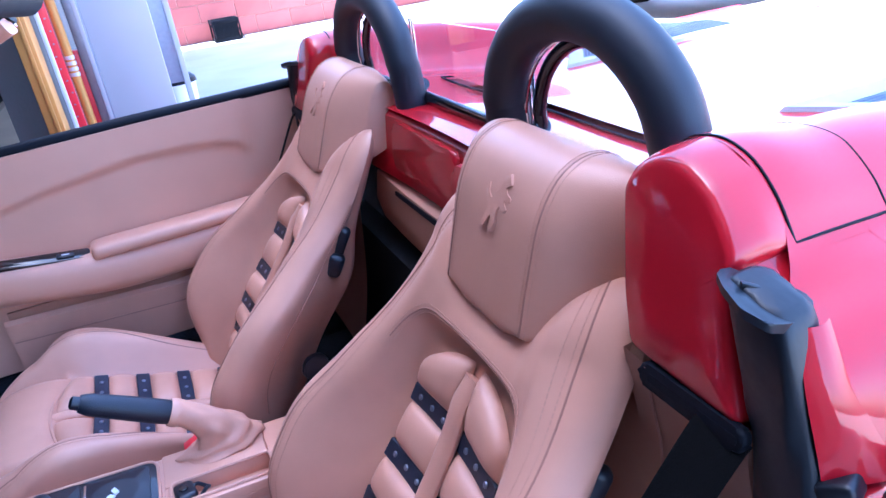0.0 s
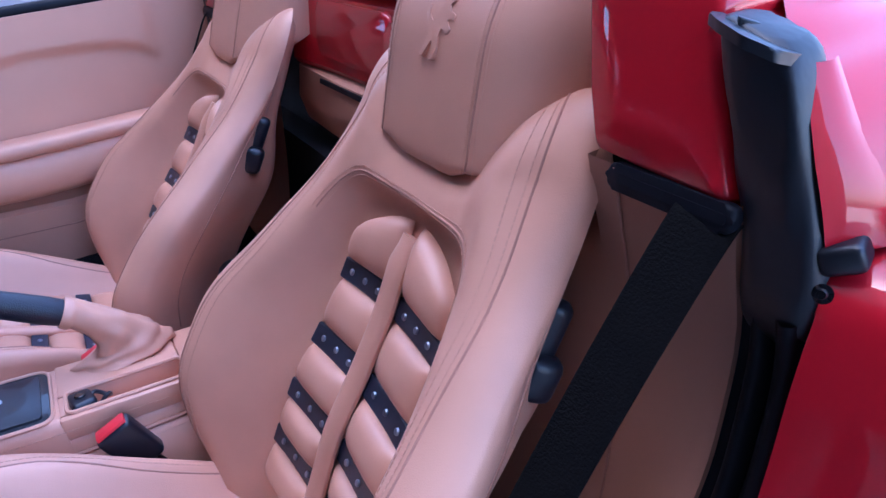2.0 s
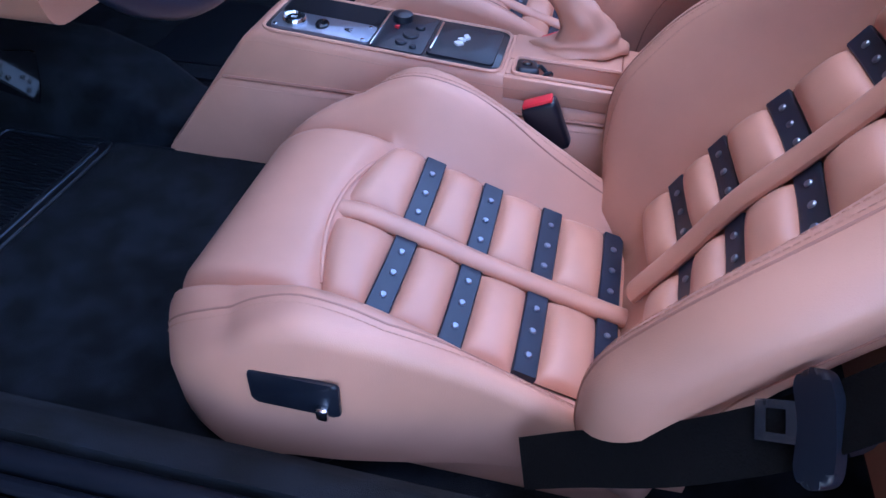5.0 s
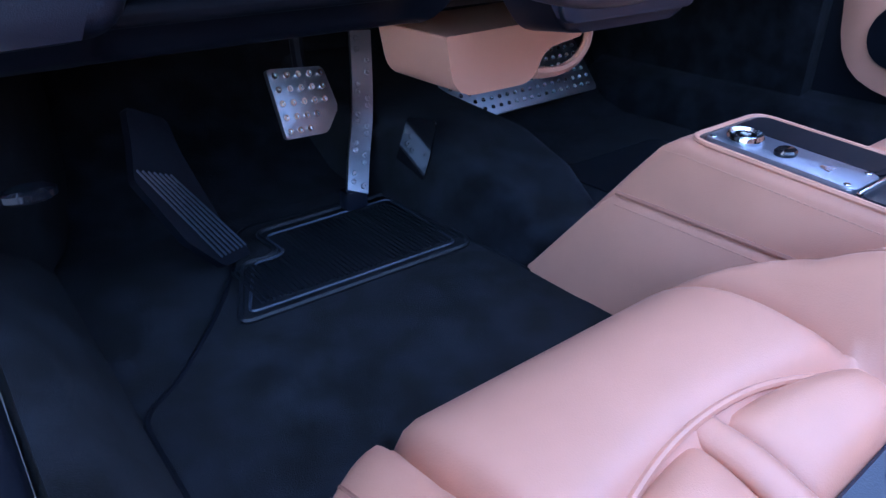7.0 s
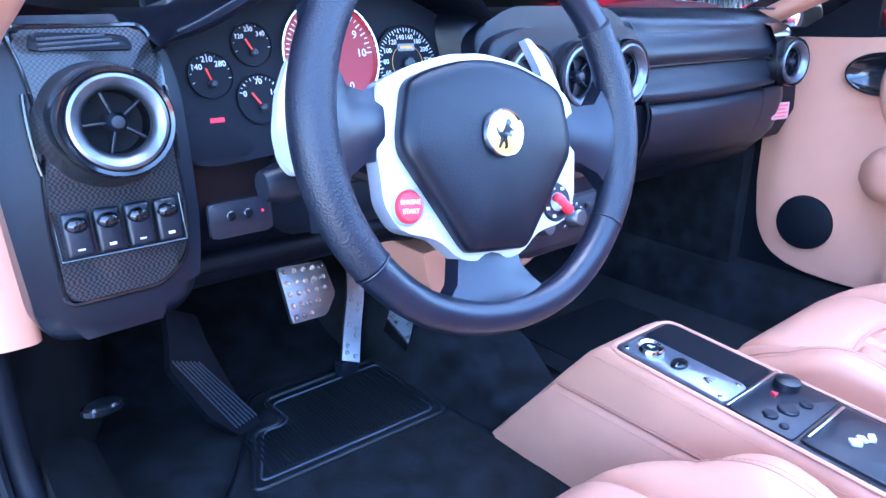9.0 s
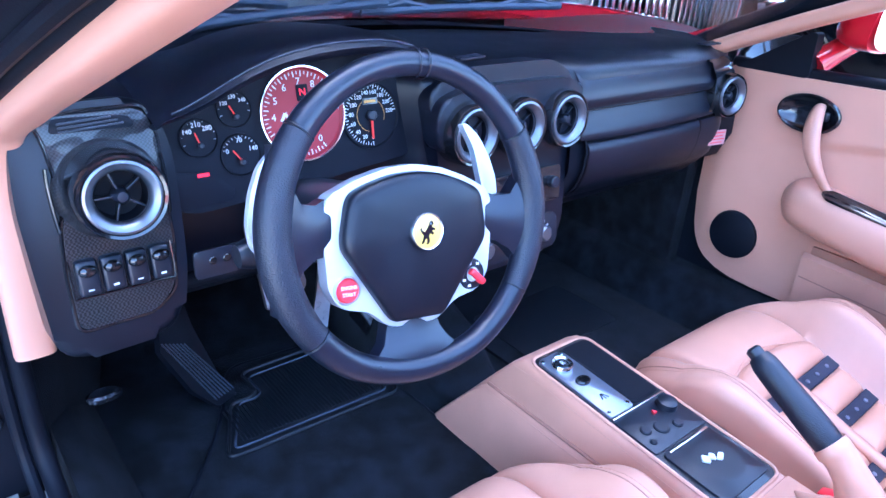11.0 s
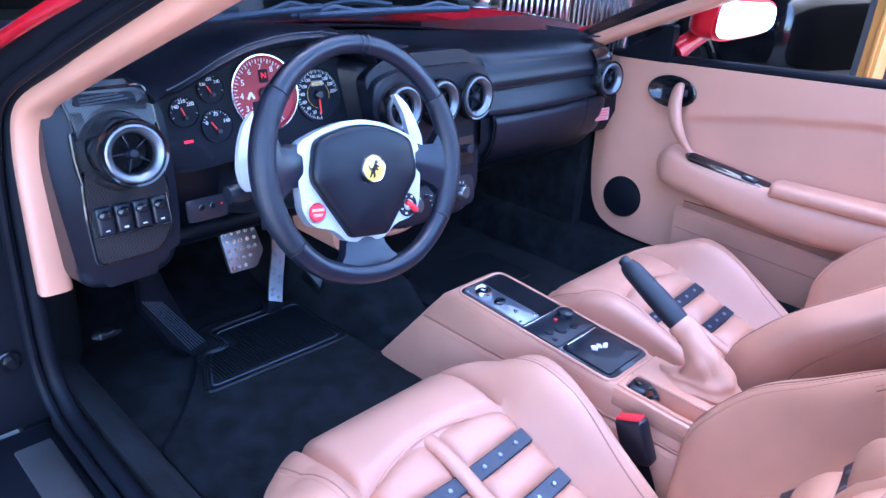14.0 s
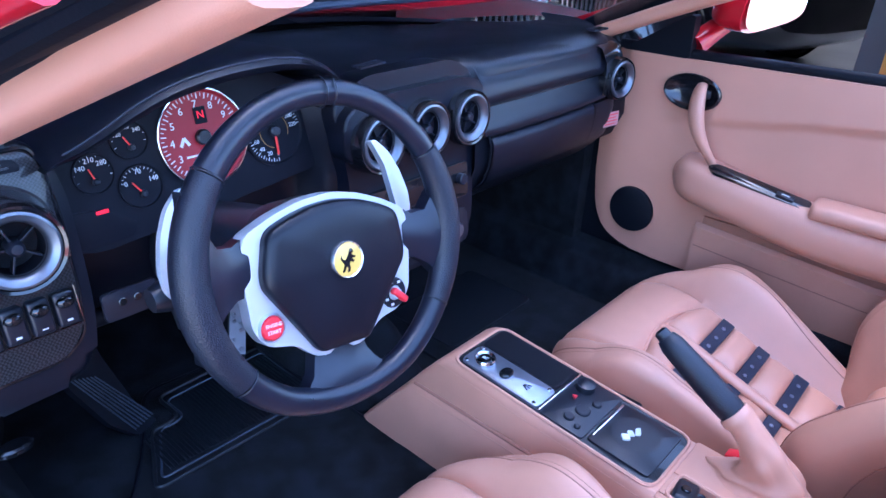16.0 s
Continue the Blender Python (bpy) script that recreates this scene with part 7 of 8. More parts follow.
part("under_panel", loft([[Vector((x, y, z)) for y, z in ((0.010, 0.75), (0.006, 0.70), (0.030, 0.645), (0.070, 0.626), (0.30, 0.60))] for x in np.linspace(0.14, 0.69, 8)], closed=False), DULL, da, "dark underside of the dashboard")
for xs_ in (0.1712, 0.5265):
    part("lid_edge", tube([pad_row(xs_, ((y, z),))[0] for y, z in ((0.004, 0.756), (-0.004, 0.735), (-0.002, 0.70), (0.008, 0.668), (0.030, 0.641))], 0.0022, 6), DULL, da)
part("vent_shell", loft([[Vector((x, y + 0.05 * smoother(x, 0.62, 0.69), z)) for y, z in ((0.05, 0.872), (0.012, 0.862), (-0.004, 0.835), (-0.008, 0.80), (-0.004, 0.765), (0.010, 0.748), (0.03, 0.742))] for x in np.linspace(0.552, 0.672, 12)], closed=False), GLOSS, da, "gloss black vent surround", angle=60)
round_vent((0.600, -0.012, 0.797), (-0.14, -1, 0.06), 0.0385, 0.04)
part("pod_slats", joined(*[moved(box(-0.008, 0.008, -0.012, 0.012, 0, 0.004, 0.001), Matrix.Translation((0.575 + 0.02 * i, 0.055, 0.890))) for i in range(3)]), PLASTIC, da)
LM = frame_to((0.606, -0.0065, 0.704), (-0.15, -1, 0.05))
sk = part("warning_label", prism(rounded(0.050, 0.032, 0.002), 0, 0.0012, LM), LABEL_PINK, da, "small pink airbag warning label")
part("label_bars", joined(*[moved(box(-0.021, 0.021 - 0.006 * (i % 2), -0.0010, 0.0010, 0.0012, 0.0018), LM @ Matrix.Translation((0, 0.0105 - 0.007 * i, 0))) for i in range(4)]), RED_PLASTIC, sk)
# knee panel in tan leather under the column
part("knee_tray", moved(loft([[Vector((x, y, z)) for x, z in soft_outline([(-0.205, 0.570), (-0.190, 0.492), (-0.052, 0.492), (-0.030, 0.535), (0.045, 0.545), (0.045, 0.575)], [0.004, 0.035, 0.03, 0.02, 0.01, 0.004], 5)] for y in (0.15, 0.153, 0.20, 0.30)]), Matrix.Translation((0.050, 0, -0.034))), TAN_SMOOTH, da, "tan leather knee tray under the steering column")
part("tray_loop", moved(tube(smooth_path([(-0.045, 0.155, 0.503), (0.0, 0.155, 0.500), (0.035, 0.155, 0.508), (0.058, 0.155, 0.530), (0.062, 0.155, 0.56)], 5), 0.010, 8, flat=0.7), Matrix.Translation((0.050, 0, -0.034))), TAN_SMOOTH, da)
part("under_cover", box(-0.66, -0.155, 0.14, 0.42, 0.585, 0.61, 0.012, 3), DULL, da, "black cover under the dashboard")
part("column_shroud", loft([[Vector((-0.357 + a * w, y, z + b * h)) for a, b in ellipse(1, 1, 20, 3)] for y, z, w, h in ((-0.115, 0.755, 0.045, 0.042), (-0.05, 0.735, 0.055, 0.052), (0.06, 0.70, 0.062, 0.058), (0.12, 0.68, 0.062, 0.058))]), PLASTIC, da, "black steering column shroud")
for s, rz in ((-1, 0), (1, 0)):
    sl = part("stalk", tube(smooth_path([(-0.357 + s * 0.04, -0.095, 0.752), (-0.357 + s * 0.085, -0.098, 0.752), (-0.357 + s * 0.164, -0.100, 0.752)], 4), [0.009, 0.010, 0.011, 0.012, 0.013, 0.014, 0.017, 0.018, 0.013], 14), PLASTIC, da, "black column stalk")
    part("stalk_print", moved(box(-0.004, 0.004, -0.0015, 0.0015, 0, 0.001), frame_to((-0.357 + s * 0.075, -0.1085, 0.754), (0, -1, 0.1))), INK, sl)

# ---------------------------------------------------------------- steering wheel
def column_frame(c, tilt):
    """Axes on the steering column: x across, y up its face, z towards the driver."""
    return Matrix(((1, 0, 0, c.x), (0, math.sin(tilt), -math.cos(tilt), c.y), (0, math.cos(tilt), math.sin(tilt), c.z), (0, 0, 0, 1)))


WP = column_frame(Vector((-0.347, -0.190, 0.794)), radians(20)) @ pose(0, 0, 0, 0, 0, -3)      # the paddles' plane
WC = Vector((-0.370, -0.219, 0.804))
WM = column_frame(WC, radians(15.5)) @ pose(0, 0, 0, 0, -1.5, -8)
wh = thing("steering_wheel", WC, "black leather steering wheel with silver spokes and a yellow badge", "steering wheel")


def rim_point(a):
    r = 0.1615
    x, y = r * math.cos(a), r * math.sin(a)
    if y < -0.141:
        y = -0.141 + (y + 0.141) * 0.85
    return WM @ Vector((x, y, 0.0))


def rim_arc(a0, a1, n, r):
    pts = [rim_point(radians(a)) for a in np.linspace(a0, a1, n)]
    return tube(pts, r, 16, flat=0.95, up=WM.to_3x3() @ Vector((0, 0, 1)))


part("rim", joined(rim_arc(36, 145, 34, [0.0150 - 0.0018 * math.sin(math.pi * i / 33) for i in range(34)])), WHEEL_LEATHER, wh, "smooth black leather top of the rim")
part("rim", joined(rim_arc(222, 327, 34, [0.0155 - 0.0012 * math.sin(math.pi * i / 33) for i in range(34)])), WHEEL_LEATHER, wh, "smooth black leather foot of the rim")
for a0, a1 in ((146, 221), (328, 395)):
    part("rim_grip", rim_arc(a0, a1, 30, [0.0156 + 0.0022 * math.sin(math.pi * i / 29) for i in range(30)]), PERFORATED, wh, "perforated black leather grip")
for a in (35.5, 145.5, 221.5, 327.5, 92, 88):
    part("rim_seam", tube([WM @ Vector((0, 0, 0)) + (rim_point(radians(a)) - WC) + (rim_point(radians(a)) - WC).normalized() * 0.0156 * math.cos(b) + (WM.to_3x3() @ Vector((0, 0, 1))) * 0.0150 * math.sin(b) for b in np.linspace(0, 2 * math.pi, 20)[:-1]], 0.0009, 5, closed=True), PLASTIC, wh)
half = [(0.0, 0.060), (0.035, 0.056), (0.070, 0.045), (0.104, 0.029), (0.106, 0.0), (0.106, -0.026), (0.104, -0.044), (0.103, -0.062), (0.090, -0.083), (0.055, -0.091), (0.031, -0.111)]
shield = half + [(-x, y) for x, y in half[:0:-1]]
part("silver_frame", prism(soft_outline(shield, 0.009, 4), -0.026, -0.008, WM, bevel=0.001, seg=1), SILVER, wh, "satin silver spoke frame", angle=30)
half = [(0.0, 0.0535), (0.030, 0.0505), (0.062, 0.0410), (0.083, 0.0310), (0.0905, -0.010), (0.0895, -0.024), (0.062, -0.062), (0.036, -0.098), (0.030, -0.104)]
pad = half + [(-x, y) for x, y in half[:0:-1]]
ring_ = soft_outline(pad, 0.012, 4)
part("airbag_cover", loft([[WM @ Vector((x * k, -0.008 + (y + 0.008) * k, h)) for x, y in ring_] for k, h in ((1.0, -0.014), (1.0, -0.002), (0.985, 0.003), (0.95, 0.006), (0.85, 0.0085), (0.6, 0.0105), (0.3, 0.0115), (0.05, 0.012))]), BLACK_LEATHER, wh, "black leather airbag cover", angle=70)
bd = part("badge", lathe([(0, 0.0235), (0.0172, 0.0232), (0.0188, 0.022), (0.0192, 0.019)], WM @ Matrix.Translation((0, -0.0085, -0.006)), 32), YELLOW, wh, "round yellow badge with a dark mark")
part("badge_rim", lathe([(0.0178, 0.0232), (0.0188, 0.0243), (0.0196, 0.0232), (0.0199, 0.019)], WM @ Matrix.Translation((0, -0.0085, -0.006)), 32), CHROME, bd)
emblem(WM @ Matrix.Translation((0, -0.0085, 0.0172)), 0.019, bd, GLOSS, "mark", 0.0008)
for s in (-1, 1):
    sp_ = [[WM @ Vector((s * x, y0 + (y1 - y0) * k, z + 0.006 * math.sin(math.pi * k))) for k in np.linspace(0, 1, 8)] + [WM @ Vector((s * x, y0 + (y1 - y0) * k, z - 0.018)) for k in np.linspace(1, 0, 8)] for x, y0, y1, z in ((0.098, -0.029, 0.029, -0.013), (0.114, -0.030, 0.022, -0.009), (0.131, -0.040, 0.024, -0.003), (0.147, -0.060, 0.050, 0.002), (0.160, -0.080, 0.080, 0.002))]
    part("side_spoke", loft(sp_), WHEEL_LEATHER, wh, "black leather side spoke")
low = [[WM @ Vector((w * k, y, z + 0.004 * (1 - k * k))) for k in np.linspace(-1, 1, 9)] + [WM @ Vector((w * k, y, z - 0.018)) for k in np.linspace(1, -1, 9)] for w, y, z in ((0.032, -0.105, -0.012), (0.035, -0.118, -0.010), (0.041, -0.129, -0.004), (0.055, -0.142, 0.001), (0.078, -0.151, 0.001))]
part("lower_spoke", loft(low), WHEEL_LEATHER, wh, "black leather lower spoke")
BX, BY = -0.0825, -0.0645
sb = part("start_button", lathe([(0, 0.0155), (0.0108, 0.0155), (0.0122, 0.014), (0.0131, 0.010)], WM @ Matrix.Translation((BX, BY, -0.018)), 28), RED_PLASTIC, wh, "red engine start button")
part("button_ring", lathe([(0.0124, 0.010), (0.0137, 0.014), (0.0150, 0.012), (0.0155, 0.009)], WM @ Matrix.Translation((BX, BY, -0.018)), 28), SILVER, sb)
for t, y in (("ENGINE", 0.0035), ("START", -0.0035)):
    part("caption", writing(t, 0.0052, WM @ Matrix.Translation((BX, BY + y, -0.0020))), INK, sb)
dl = part("drive_dial", lathe([(0, 0.0125), (0.0165, 0.0125), (0.0185, 0.009)], WM @ Matrix.Translation((0.0785, -0.0655, -0.018)), 32), PLASTIC, wh, "round drive mode dial with a red pointer")
part("pointer", moved(box(-0.0042, 0.0042, -0.0155, 0.009, 0.0125, 0.022, 0.003, 3), WM @ Matrix.Translation((0.0785, -0.0655, -0.018)) @ pose(0, 0, 0, 0, 0, 50)), RED_PLASTIC, dl, "red pointer")
part("pointer_hub", lathe([(0, 0.018), (0.006, 0.018), (0.0085, 0.0125)], WM @ Matrix.Translation((0.0785, -0.0655, -0.018)), 22), SILVER, dl)
part("pictograms", joined(*[moved(box(-0.002, 0.002, -0.0014, 0.0014, 0.0125, 0.0131), WM @ Matrix.Translation((0.0785 + 0.0135 * math.cos(radians(a)), -0.0655 + 0.0135 * math.sin(radians(a)), -0.018))) for a in (60, 110, 160, 205, 250)]), INK, dl)
for s in (-1, 1):
    blade = [(x + 0.014 * (s < 0), y - 0.022 + 0.008 * (s > 0)) for x, y in ((0.116, 0.113), (0.124, 0.112), (0.141, 0.096), (0.154, 0.070), (0.162, 0.040), (0.161, 0.016), (0.152, 0.004), (0.140, 0.008), (0.136, 0.040), (0.131, 0.080))]
    part("shift_paddle", prism(soft_outline([(s * x, y) for x, y in blade[::s]], 0.008), -0.058, -0.048, WP, bevel=0.004, seg=3), SILVER, wh, "long silver gear shift paddle")
    part("paddle_arm", tube([WP @ Vector((s * 0.05, -0.04, -0.054)), WP @ Vector((s * 0.150, 0.0, -0.054))], 0.008, 8), PLASTIC, wh)
part("hub", lathe([(0.056, -0.022), (0.055, -0.06), (0.045, -0.115), (0, -0.12)], WM, 28), PLASTIC, wh, "black wheel hub")

# ---------------------------------------------------------------- things in the garage door
fp_ = thing("door_post", (1.63, -0.36, 0), "varnished pine door post of the garage", "post")
part("board", box(1.56, 1.70, -0.384, -0.335, 0, 2.7, 0.004), WOOD, fp_)
part("edge_strip", box(1.548, 1.56, -0.372, -0.360, 0, 2.7, 0.003), WOOD, fp_, "pale edge strip")
lv_ = thing("batten", (1.99, -0.39, 0), "pink and grey speckled batten leaning in the doorway", "batten")
part("bar", box(2.00, 2.05, -0.412, -0.372, 0.0, 2.1, 0.004), RED_PLASTIC, lv_)
part("face", box(1.994, 2.0, -0.386, -0.370, 0.0, 2.1, 0.002), WHITE, lv_, "pale face of the batten")
for i in range(16):
    part("fleck", disc(0.0035, 0.001, frame_to((2.0, -0.398 + 0.006 * math.sin(5 * i), 0.52 + 0.045 * i), (-1, 0, 0)), 10), SATIN, lv_, "dull grey fleck")
w2 = thing("wooden_pole", (2.05, -0.43, 0), "varnished wooden pole with four bright rings", "pole")
part("pole", tube([(2.04, -0.431, 0.0), (2.04, -0.431, 2.3)], 0.017, 12), WOOD, w2)
for i in range(4):
    part("ring", tube([(2.04, -0.431, 0.842 + 0.021 * i), (2.04, -0.431, 0.855 + 0.021 * i)], 0.0195, 12), SILVER, w2)
single("red_board", box(2.06, 2.12, -0.466, -0.440, 0, 0.93, 0.003), RED_PLASTIC, "narrow red board leaning behind the pole", "board")
lk2 = thing("steel_locker", (2.4, -0.64, 0), "tall pale grey steel locker in the doorway", "locker")
part("body", box(2.06, 2.62, -0.757, -0.514, 0.02, 2.0, 0.006), GREY_PAINT, lk2)
part("door_frame", box(2.04, 2.07, -0.516, -0.466, 0.0, 2.05, 0.004), SATIN, lk2, "dark grey locker frame")
part("frame_lip", box(2.032, 2.04, -0.512, -0.496, 0.0, 2.05, 0.002), GREY_PAINT, lk2)
part("side_panel", box(2.62, 2.66, -0.864, -0.838, 0.0, 2.0, 0.004), GREY_PAINT, lk2, "grey end panel")
part("back_panel", box(2.64, 2.66, -0.838, -0.757, 0.66, 2.0), SATIN, lk2, "dark grey back panel")
gl = thing("work_glove", (2.60, -0.87, 1.0), "dark work glove hanging on the locker", "glove")
part("palm", moved(box(-0.012, 0.012, -0.022, 0.022, -0.05, 0.05, 0.010, 3), pose(2.605, -0.868, 1.075) @ Matrix.Scale(0.75, 4)), DULL, gl)
part("cuff", moved(box(-0.010, 0.010, -0.018, 0.018, -0.02, 0.02, 0.006, 2), pose(2.605, -0.867, 1.118) @ Matrix.Scale(0.75, 4)), WHITE, gl, "pale cuff")
pb = thing("white_bucket", (2.92, -0.80, 0), "white plastic bucket with a black lid on the yard", "bucket")
part("pail", lathe([(0, 0), (0.085, 0), (0.105, 0.32), (0.11, 0.34), (0.10, 0.34), (0.095, 0.31)], Matrix.Translation((2.92, -0.80, 0.28)), 26), WHITE, pb)
part("stand", box(2.81, 3.03, -0.90, -0.70, 0, 0.28, 0.01), GREY_PAINT, pb, "grey box under the pail")
part("lid", lathe([(0, 0.045), (0.09, 0.04), (0.112, 0.02), (0.114, 0.0), (0, 0)], Matrix.Translation((2.92, -0.80, 0.62)), 26), DULL, pb, "black lid")

# milk crate against the block wall
cr = thing("milk_crate", (10.7, -2.05, 0), "dark grey plastic milk crate on the yard by the wall", "crate")
cx0, cx1, cy0, cy1, ch = 10.50, 10.85, -2.24, -1.84, 0.33
for z0, z1 in ((0.0, 0.05), (0.27, 0.33)):
    part("band", joined(box(cx0, cx0 + 0.015, cy0, cy1, z0, z1, 0.004), box(cx1 - 0.015, cx1, cy0, cy1, z0, z1, 0.004), box(cx0, cx1, cy0, cy0 + 0.015, z0, z1, 0.004), box(cx0, cx1, cy1 - 0.015, cy1, z0, z1, 0.004)), DULL, cr)
for i in range(11):
    y = cy0 + 0.02 + (cy1 - cy0 - 0.04) * i / 10
    part("bar", moved(box(-0.005, 0.005, -0.008, 0.008, -0.15, 0.15), Matrix.Translation((cx0 + 0.008, y, 0.16)) @ pose(0, 0, 0, 22 * (1 if i % 2 else -1), 0, 0)), DULL, cr)
for x, y in ((cx0, cy0), (cx0, cy1), (cx1, cy0), (cx1, cy1)):
    part("corner", box(x - 0.012, x + 0.012, y - 0.012, y + 0.012, 0, ch, 0.004), DULL, cr)
part("inner", box(cx0 + 0.02, cx1 - 0.02, cy0 + 0.02, cy1 - 0.02, 0.005, 0.30), DULL, cr, "dark inside of the crate")


# white saloon parked across the yard


def road_wheel(parent, c, side, r=0.33, rim_mat=ALU):
    """A wheel; side: the way that its face looks."""
    m = frame_to(c, side)
    w = part("wheel", lathe([(r * 0.62, 0.06), (r * 0.70, 0.085), (r * 0.90, 0.09), (r * 0.985, 0.07), (r, 0.0), (r * 0.985, -0.09), (r * 0.9, -0.11), (0, -0.11)], m, 40), TYRE, parent, "black tyre")
    part("rim", lathe([(r * 0.70, 0.078), (r * 0.68, 0.072), (r * 0.62, 0.060), (r * 0.58, 0.02)], m, 36), rim_mat, w)
    # black backing disc stands in for the shade between the spokes
    part("brake_shade", lathe([(r * 0.60, 0.015), (r * 0.2, 0.005), (0, 0.004)], m, 30), DULL, w, "black disc for the shade behind the spokes")
    for i in range(5):
        part("spoke", moved(box(-r * 0.10, r * 0.10, r * 0.12, r * 0.63, 0.0, 0.055, 0.012), m @ pose(0, 0, 0, 0, 0, 72 * i)), rim_mat, w)
    part("hub", disc(r * 0.16, 0.065, m, 16, 0.01), rim_mat, w)
    return w


def saloon(name, m, paint, label, rim_mat=ALU):
    """A saloon car, its nose towards +x of m, its middle at m."""
    c = thing(name, m.translation, label, "car")
    secs = [(-2.2, 0.42, 0.80, 0.62), (-2.1, 0.30, 0.92, 0.80), (-1.7, 0.24, 1.0, 0.86), (-0.9, 0.22, 0.98, 0.89), (0.0, 0.22, 0.96, 0.90), (0.9, 0.22, 0.94, 0.89), (1.6, 0.24, 0.86, 0.86), (2.05, 0.30, 0.74, 0.78), (2.22, 0.36, 0.62, 0.60), (2.27, 0.42, 0.54, 0.45)]
    rings = []
    for x, zb, zt, hw in secs:
        zm = (zb + zt) / 2
        rings.append([m @ Vector((x, a * hw, zm + b * (zt - zb) / 2)) for a, b in ellipse(1, 1, 36, 4.5)])
    cols = [smooth_path([r[j] for r in rings], 3) for j in range(36)]
    part("body", loft([[k[i] for k in cols] for i in range(len(cols[0]))]), paint, c, angle=60)
    cab = [(-1.5, 0.92, 0.95, 0.72), (-1.0, 0.9, 1.30, 0.66), (-0.4, 0.9, 1.41, 0.64), (0.2, 0.9, 1.40, 0.64), (0.7, 0.9, 1.2, 0.68), (1.15, 0.9, 0.94, 0.74)]
    part("cabin", loft([[m @ Vector((x, a * hw, (zb + zt) / 2 + b * (zt - zb) / 2)) for a, b in ellipse(1, 1, 28, 4)] for x, zb, zt, hw in cab]), GLOSS, c, "dark glazed cabin")
    part("roof", loft([[m @ Vector((x, a * 0.6, z + b * 0.02)) for a, b in ellipse(1, 1, 20, 4)] for x, z in ((-0.95, 1.31), (-0.4, 1.415), (0.2, 1.405), (0.55, 1.30))]), paint, c)
    for x in (-1.33, 1.33):
        for s in (-1, 1):
            part("wheel_arch", tube([m @ Vector((x + 0.34 * math.cos(a), s * 0.885, 0.30 + 0.34 * math.sin(a))) for a in np.linspace(-0.2, math.pi + 0.2, 20)], 0.022, 8), paint, c)
            part("arch_well", lathe([(0, 0.012), (0.33, 0.012), (0.33, 0.0)], frame_to(m @ Vector((x, s * 0.872, 0.30)), m.to_3x3() @ Vector((0, s, 0))), 32), DULL, c, "dark wheel well")
            road_wheel(c, m @ Vector((x, s * 0.886, 0.30)), m.to_3x3() @ Vector((0, s, 0)), 0.30, rim_mat)
    for s in (-1, 1):
        part("headlamp", lathe([(0, 0.05), (0.09, 0.03), (0.12, 0.0)], frame_to(m @ Vector((2.15, s * 0.52, 0.64)), m.to_3x3() @ Vector((1, s * 0.35, 0.2))) @ Matrix.Diagonal((1.4, 0.7, 1, 1)), 24), CHROME, c)
        part("door_gap", tube([m @ Vector((x, s * 0.905, z)) for x, z in ((-0.95, 0.90), (-0.98, 0.4), (-0.9, 0.32), (0.6, 0.32), (0.72, 0.5), (0.72, 0.88))], 0.004, 6), DULL, c)
        part("rub_strip", tube([m @ Vector((x, s * 0.907, 0.52)) for x in (-0.9, 0.0, 0.8)], 0.012, 8), paint, c)
    return c


d_ = Vector((1.84, 1.14, 0)).normalized()
mid_ = Vector((4.93, -6.33, 0))
saloon("white_saloon", Matrix(((d_.x * 0.83, -d_.y, 0, mid_.x), (d_.y * 0.83, d_.x, 0, mid_.y), (0, 0, 1, 0), (0, 0, 0, 1))), WHITE_CAR, "white saloon car parked across the sunlit yard")

# cars and clutter in the dark garage ahead
saloon("black_saloon", Matrix(((0.2, -0.98, 0, 5.2), (0.98, 0.2, 0, 2.6), (0, 0, 1, 0), (0, 0, 0, 1))), DARK_CAR, "black car parked inside the dark garage", CHROME)
vc = thing("vintage_car", (2.7, 1.75, 0), "black vintage car with a tall chrome grille", "car")
vm = frame_to((2.35, 1.30, 0.70), (-0.62, -0.78, 0))
for s in (-1, 1):
    for i in range(11):
        part("grille_bar", moved(box(-0.009, 0.009, -0.34, 0.34, -0.01, 0.012, 0.004), vm @ Matrix.Translation((s * (0.035 + 0.030 * i), 0.0, -0.012 * i)) @ pose(0, 0, 0, 0, s * 22, 0)), CHROME, vc)
part("grille_frame", tube([vm @ Vector((x, y, z)) for x, y, z in ((-0.38, -0.36, -0.15), (-0.38, 0.34, -0.15), (0, 0.42, 0.02), (0.38, 0.34, -0.15), (0.38, -0.36, -0.15), (0, -0.40, 0.02))], 0.026, 10, closed=True), CHROME, vc, "chrome grille shell")
part("bonnet", loft([[vm @ Vector((a * w, 0.02 + b * h, z)) for a, b in ellipse(1, 1, 24, 3)] for z, w, h in ((-0.17, 0.36, 0.36), (-0.5, 0.40, 0.38), (-1.3, 0.5, 0.42))]), DARK_CAR, vc, "black vintage bonnet")
for s in (-1, 1):
    part("wing", loft([[vm @ Vector((s * 0.62 + a * w, y + b * h, z)) for a, b in ellipse(1, 1, 20, 2.2)] for z, y, w, h in ((0.10, -0.32, 0.05, 0.05), (-0.02, -0.18, 0.20, 0.16), (-0.4, -0.10, 0.24, 0.22), (-0.9, -0.25, 0.22, 0.20))]), DARK_CAR, vc, "black front wing")
    part("headlamp", lathe([(0, 0.06), (0.10, 0.03), (0.12, 0.0), (0.10, -0.10), (0, -0.16)], vm @ Matrix.Translation((s * 0.52, 0.14, 0.02)), 24), CHROME, vc, "round chrome headlamp")
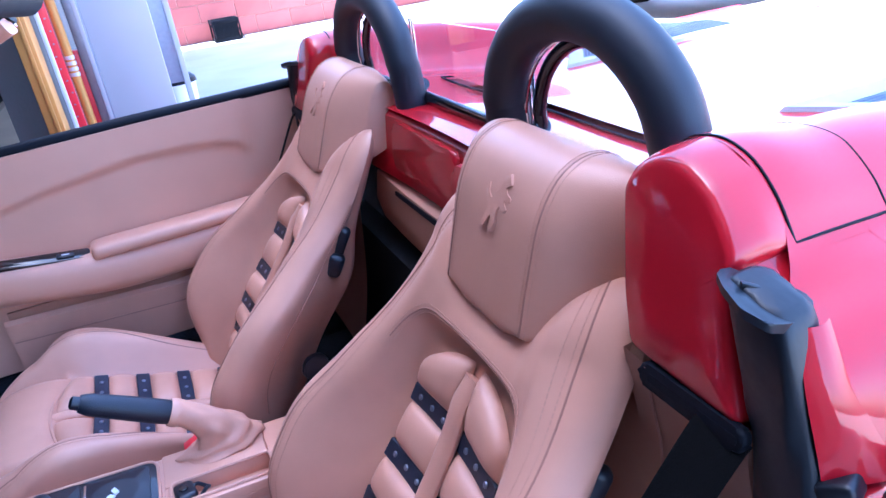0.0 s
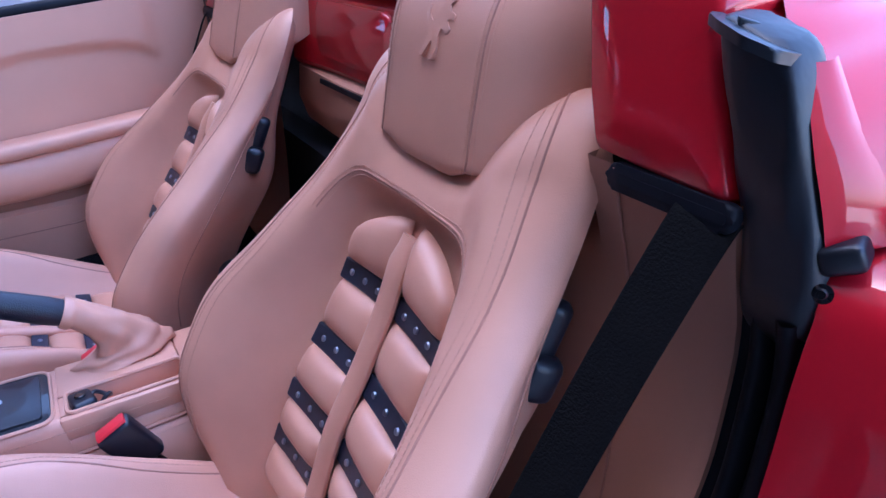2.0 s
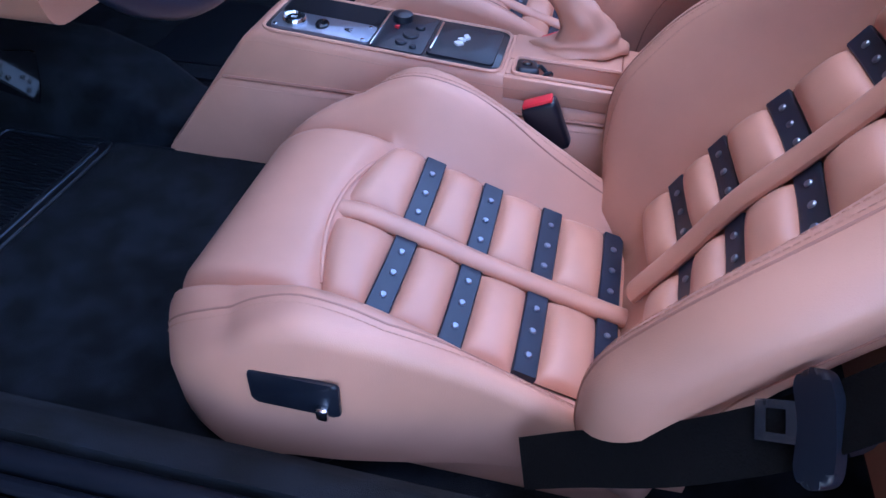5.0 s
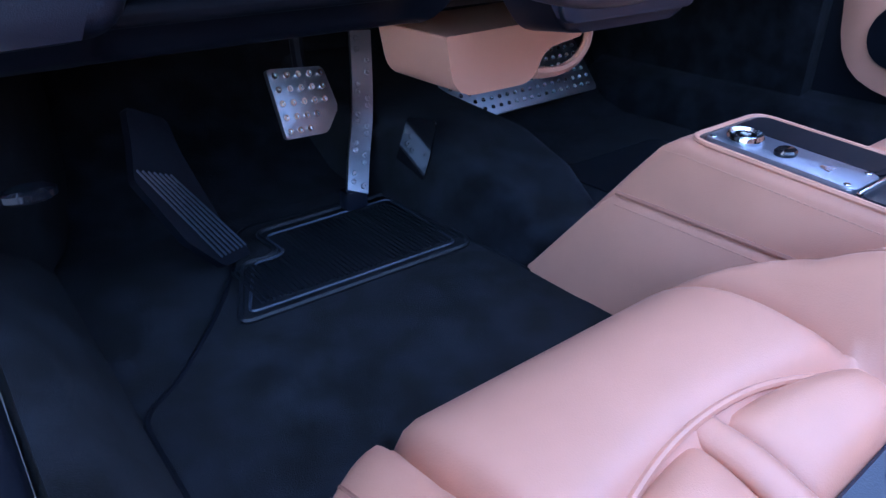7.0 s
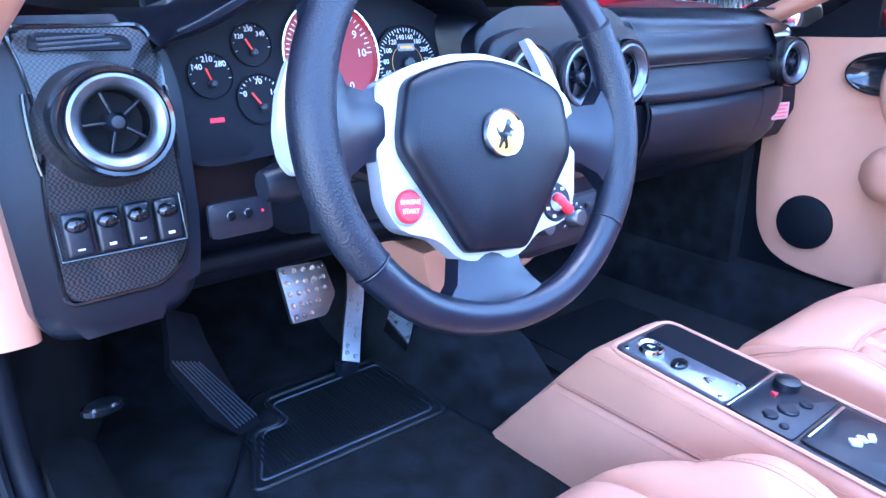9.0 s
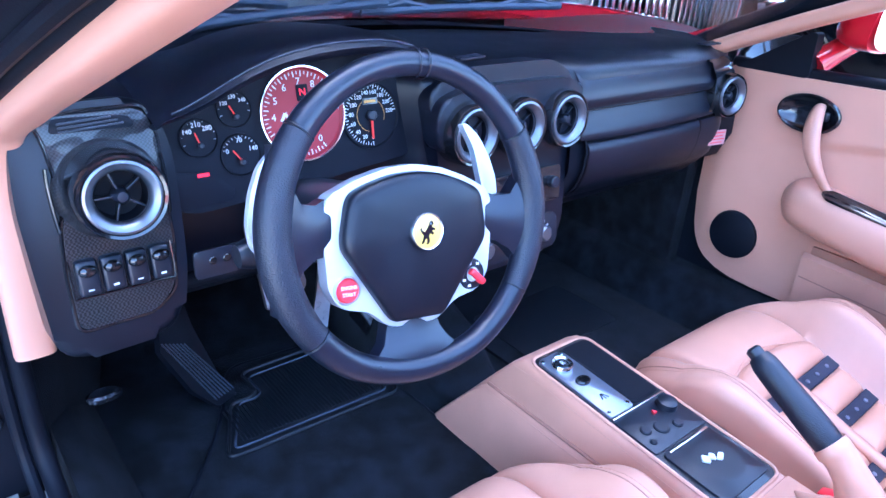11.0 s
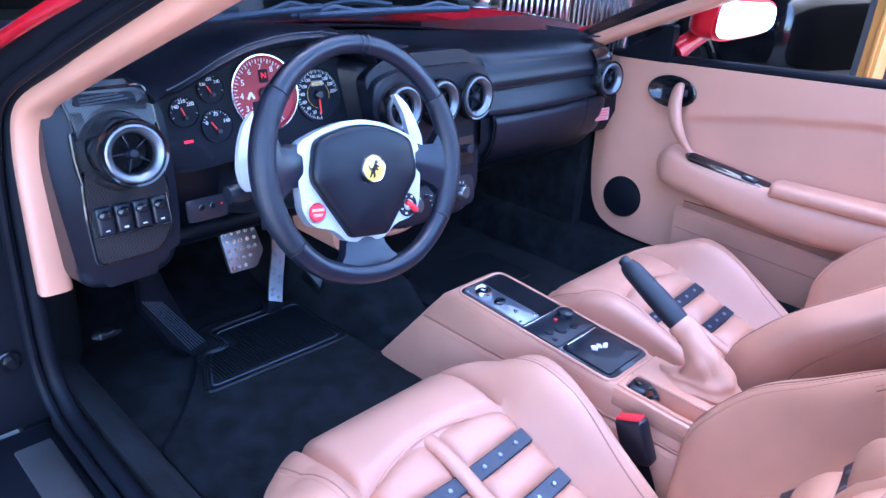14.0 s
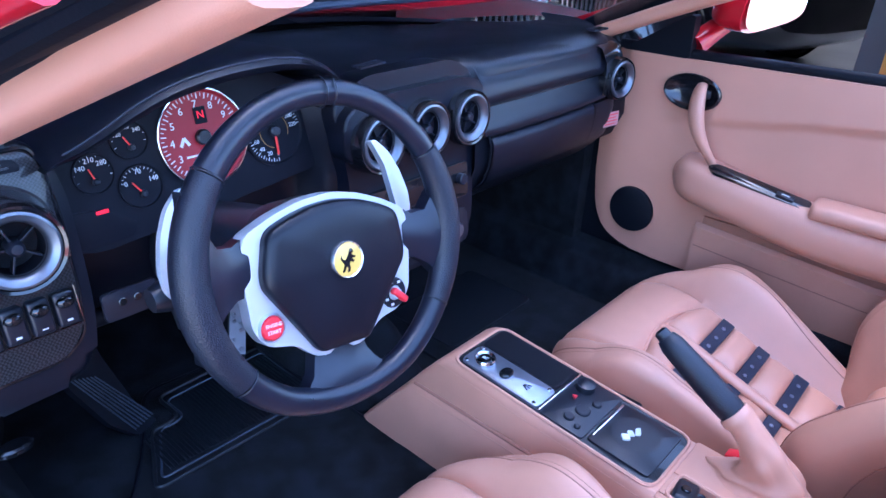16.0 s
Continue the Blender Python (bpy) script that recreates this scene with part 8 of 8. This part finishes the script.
for s in (-1, 1):
    part("road_wheel", lathe([(0.18, 0.03), (0.2, 0.06), (0.31, 0.06), (0.34, 0.0), (0.31, -0.06), (0, -0.06)], frame_to(vm @ Vector((s * 0.66, -0.36, -0.35)), vm.to_3x3() @ Vector((s, 0, 0))), 28), TYRE, vc, "black tyre")
wb = thing("white_cabinet", (0.6, 5.5, 0), "pale grey workshop cabinet in the garage", "cabinet")
part("body", box(0.9, 2.3, 4.3, 4.9, 0.0, 1.25, 0.02), GREY_PAINT, wb)
part("door", box(0.95, 1.58, 4.28, 4.30, 0.08, 1.18, 0.004), GREY_PAINT, wb)
part("door", box(1.62, 2.25, 4.28, 4.30, 0.08, 1.18, 0.004), GREY_PAINT, wb)
bx = single("white_box", box(-0.6, 0.1, 4.6, 5.1, 0.0, 1.15, 0.01), WHITE, "white cardboard box stacked in the garage", "box")

# ---------------------------------------------------------------- block wall along the yard
WALL_X = 11.05
bw = structure("wall_yard", box(WALL_X + 0.004, WALL_X + 0.2, -16, GY, 0, 1.97), MORTAR, "red painted concrete block wall with pale joints", "wall", smooth=False)
BL, BH = 0.57, 0.28
blk = [finish(box(-0.008, 0.008, -BL / 2 + 0.006, BL / 2 - 0.006, -BH / 2 + 0.006, BH / 2 - 0.006, 0.005, 1), "block", m_, False) for m_ in (BLOCK, BLOCK_PALE)]
rest = bmesh.new()
for r in range(7):
    for k in range(28):
        y = -0.6 - BL / 2 * (r % 2) - BL * k
        z = BH / 2 + BH * r
        if k < 18:
            o = new("block", blk[r > 2])
            o.parent = bw
            o.location = (WALL_X, y, z)
        else:
            b2 = box(WALL_X - 0.008, WALL_X + 0.008, y - BL / 2 + 0.006, y + BL / 2 - 0.006, z - BH / 2 + 0.006, z + BH / 2 - 0.006)
            me = bpy.data.meshes.new("t")
            b2.to_mesh(me)
            b2.free()
            rest.from_mesh(me)
            bpy.data.meshes.remove(me)
ob = part("far_blocks", rest, BLOCK, bw, smooth=False)
ob["kind"] = "stuff"
# wall closing the yard behind
structure("wall_yard_end", box(-16, WALL_X + 0.2, -16.2, -16, 0, 1.8), BLOCK, "red painted block wall at the end of the yard", "wall", smooth=False)
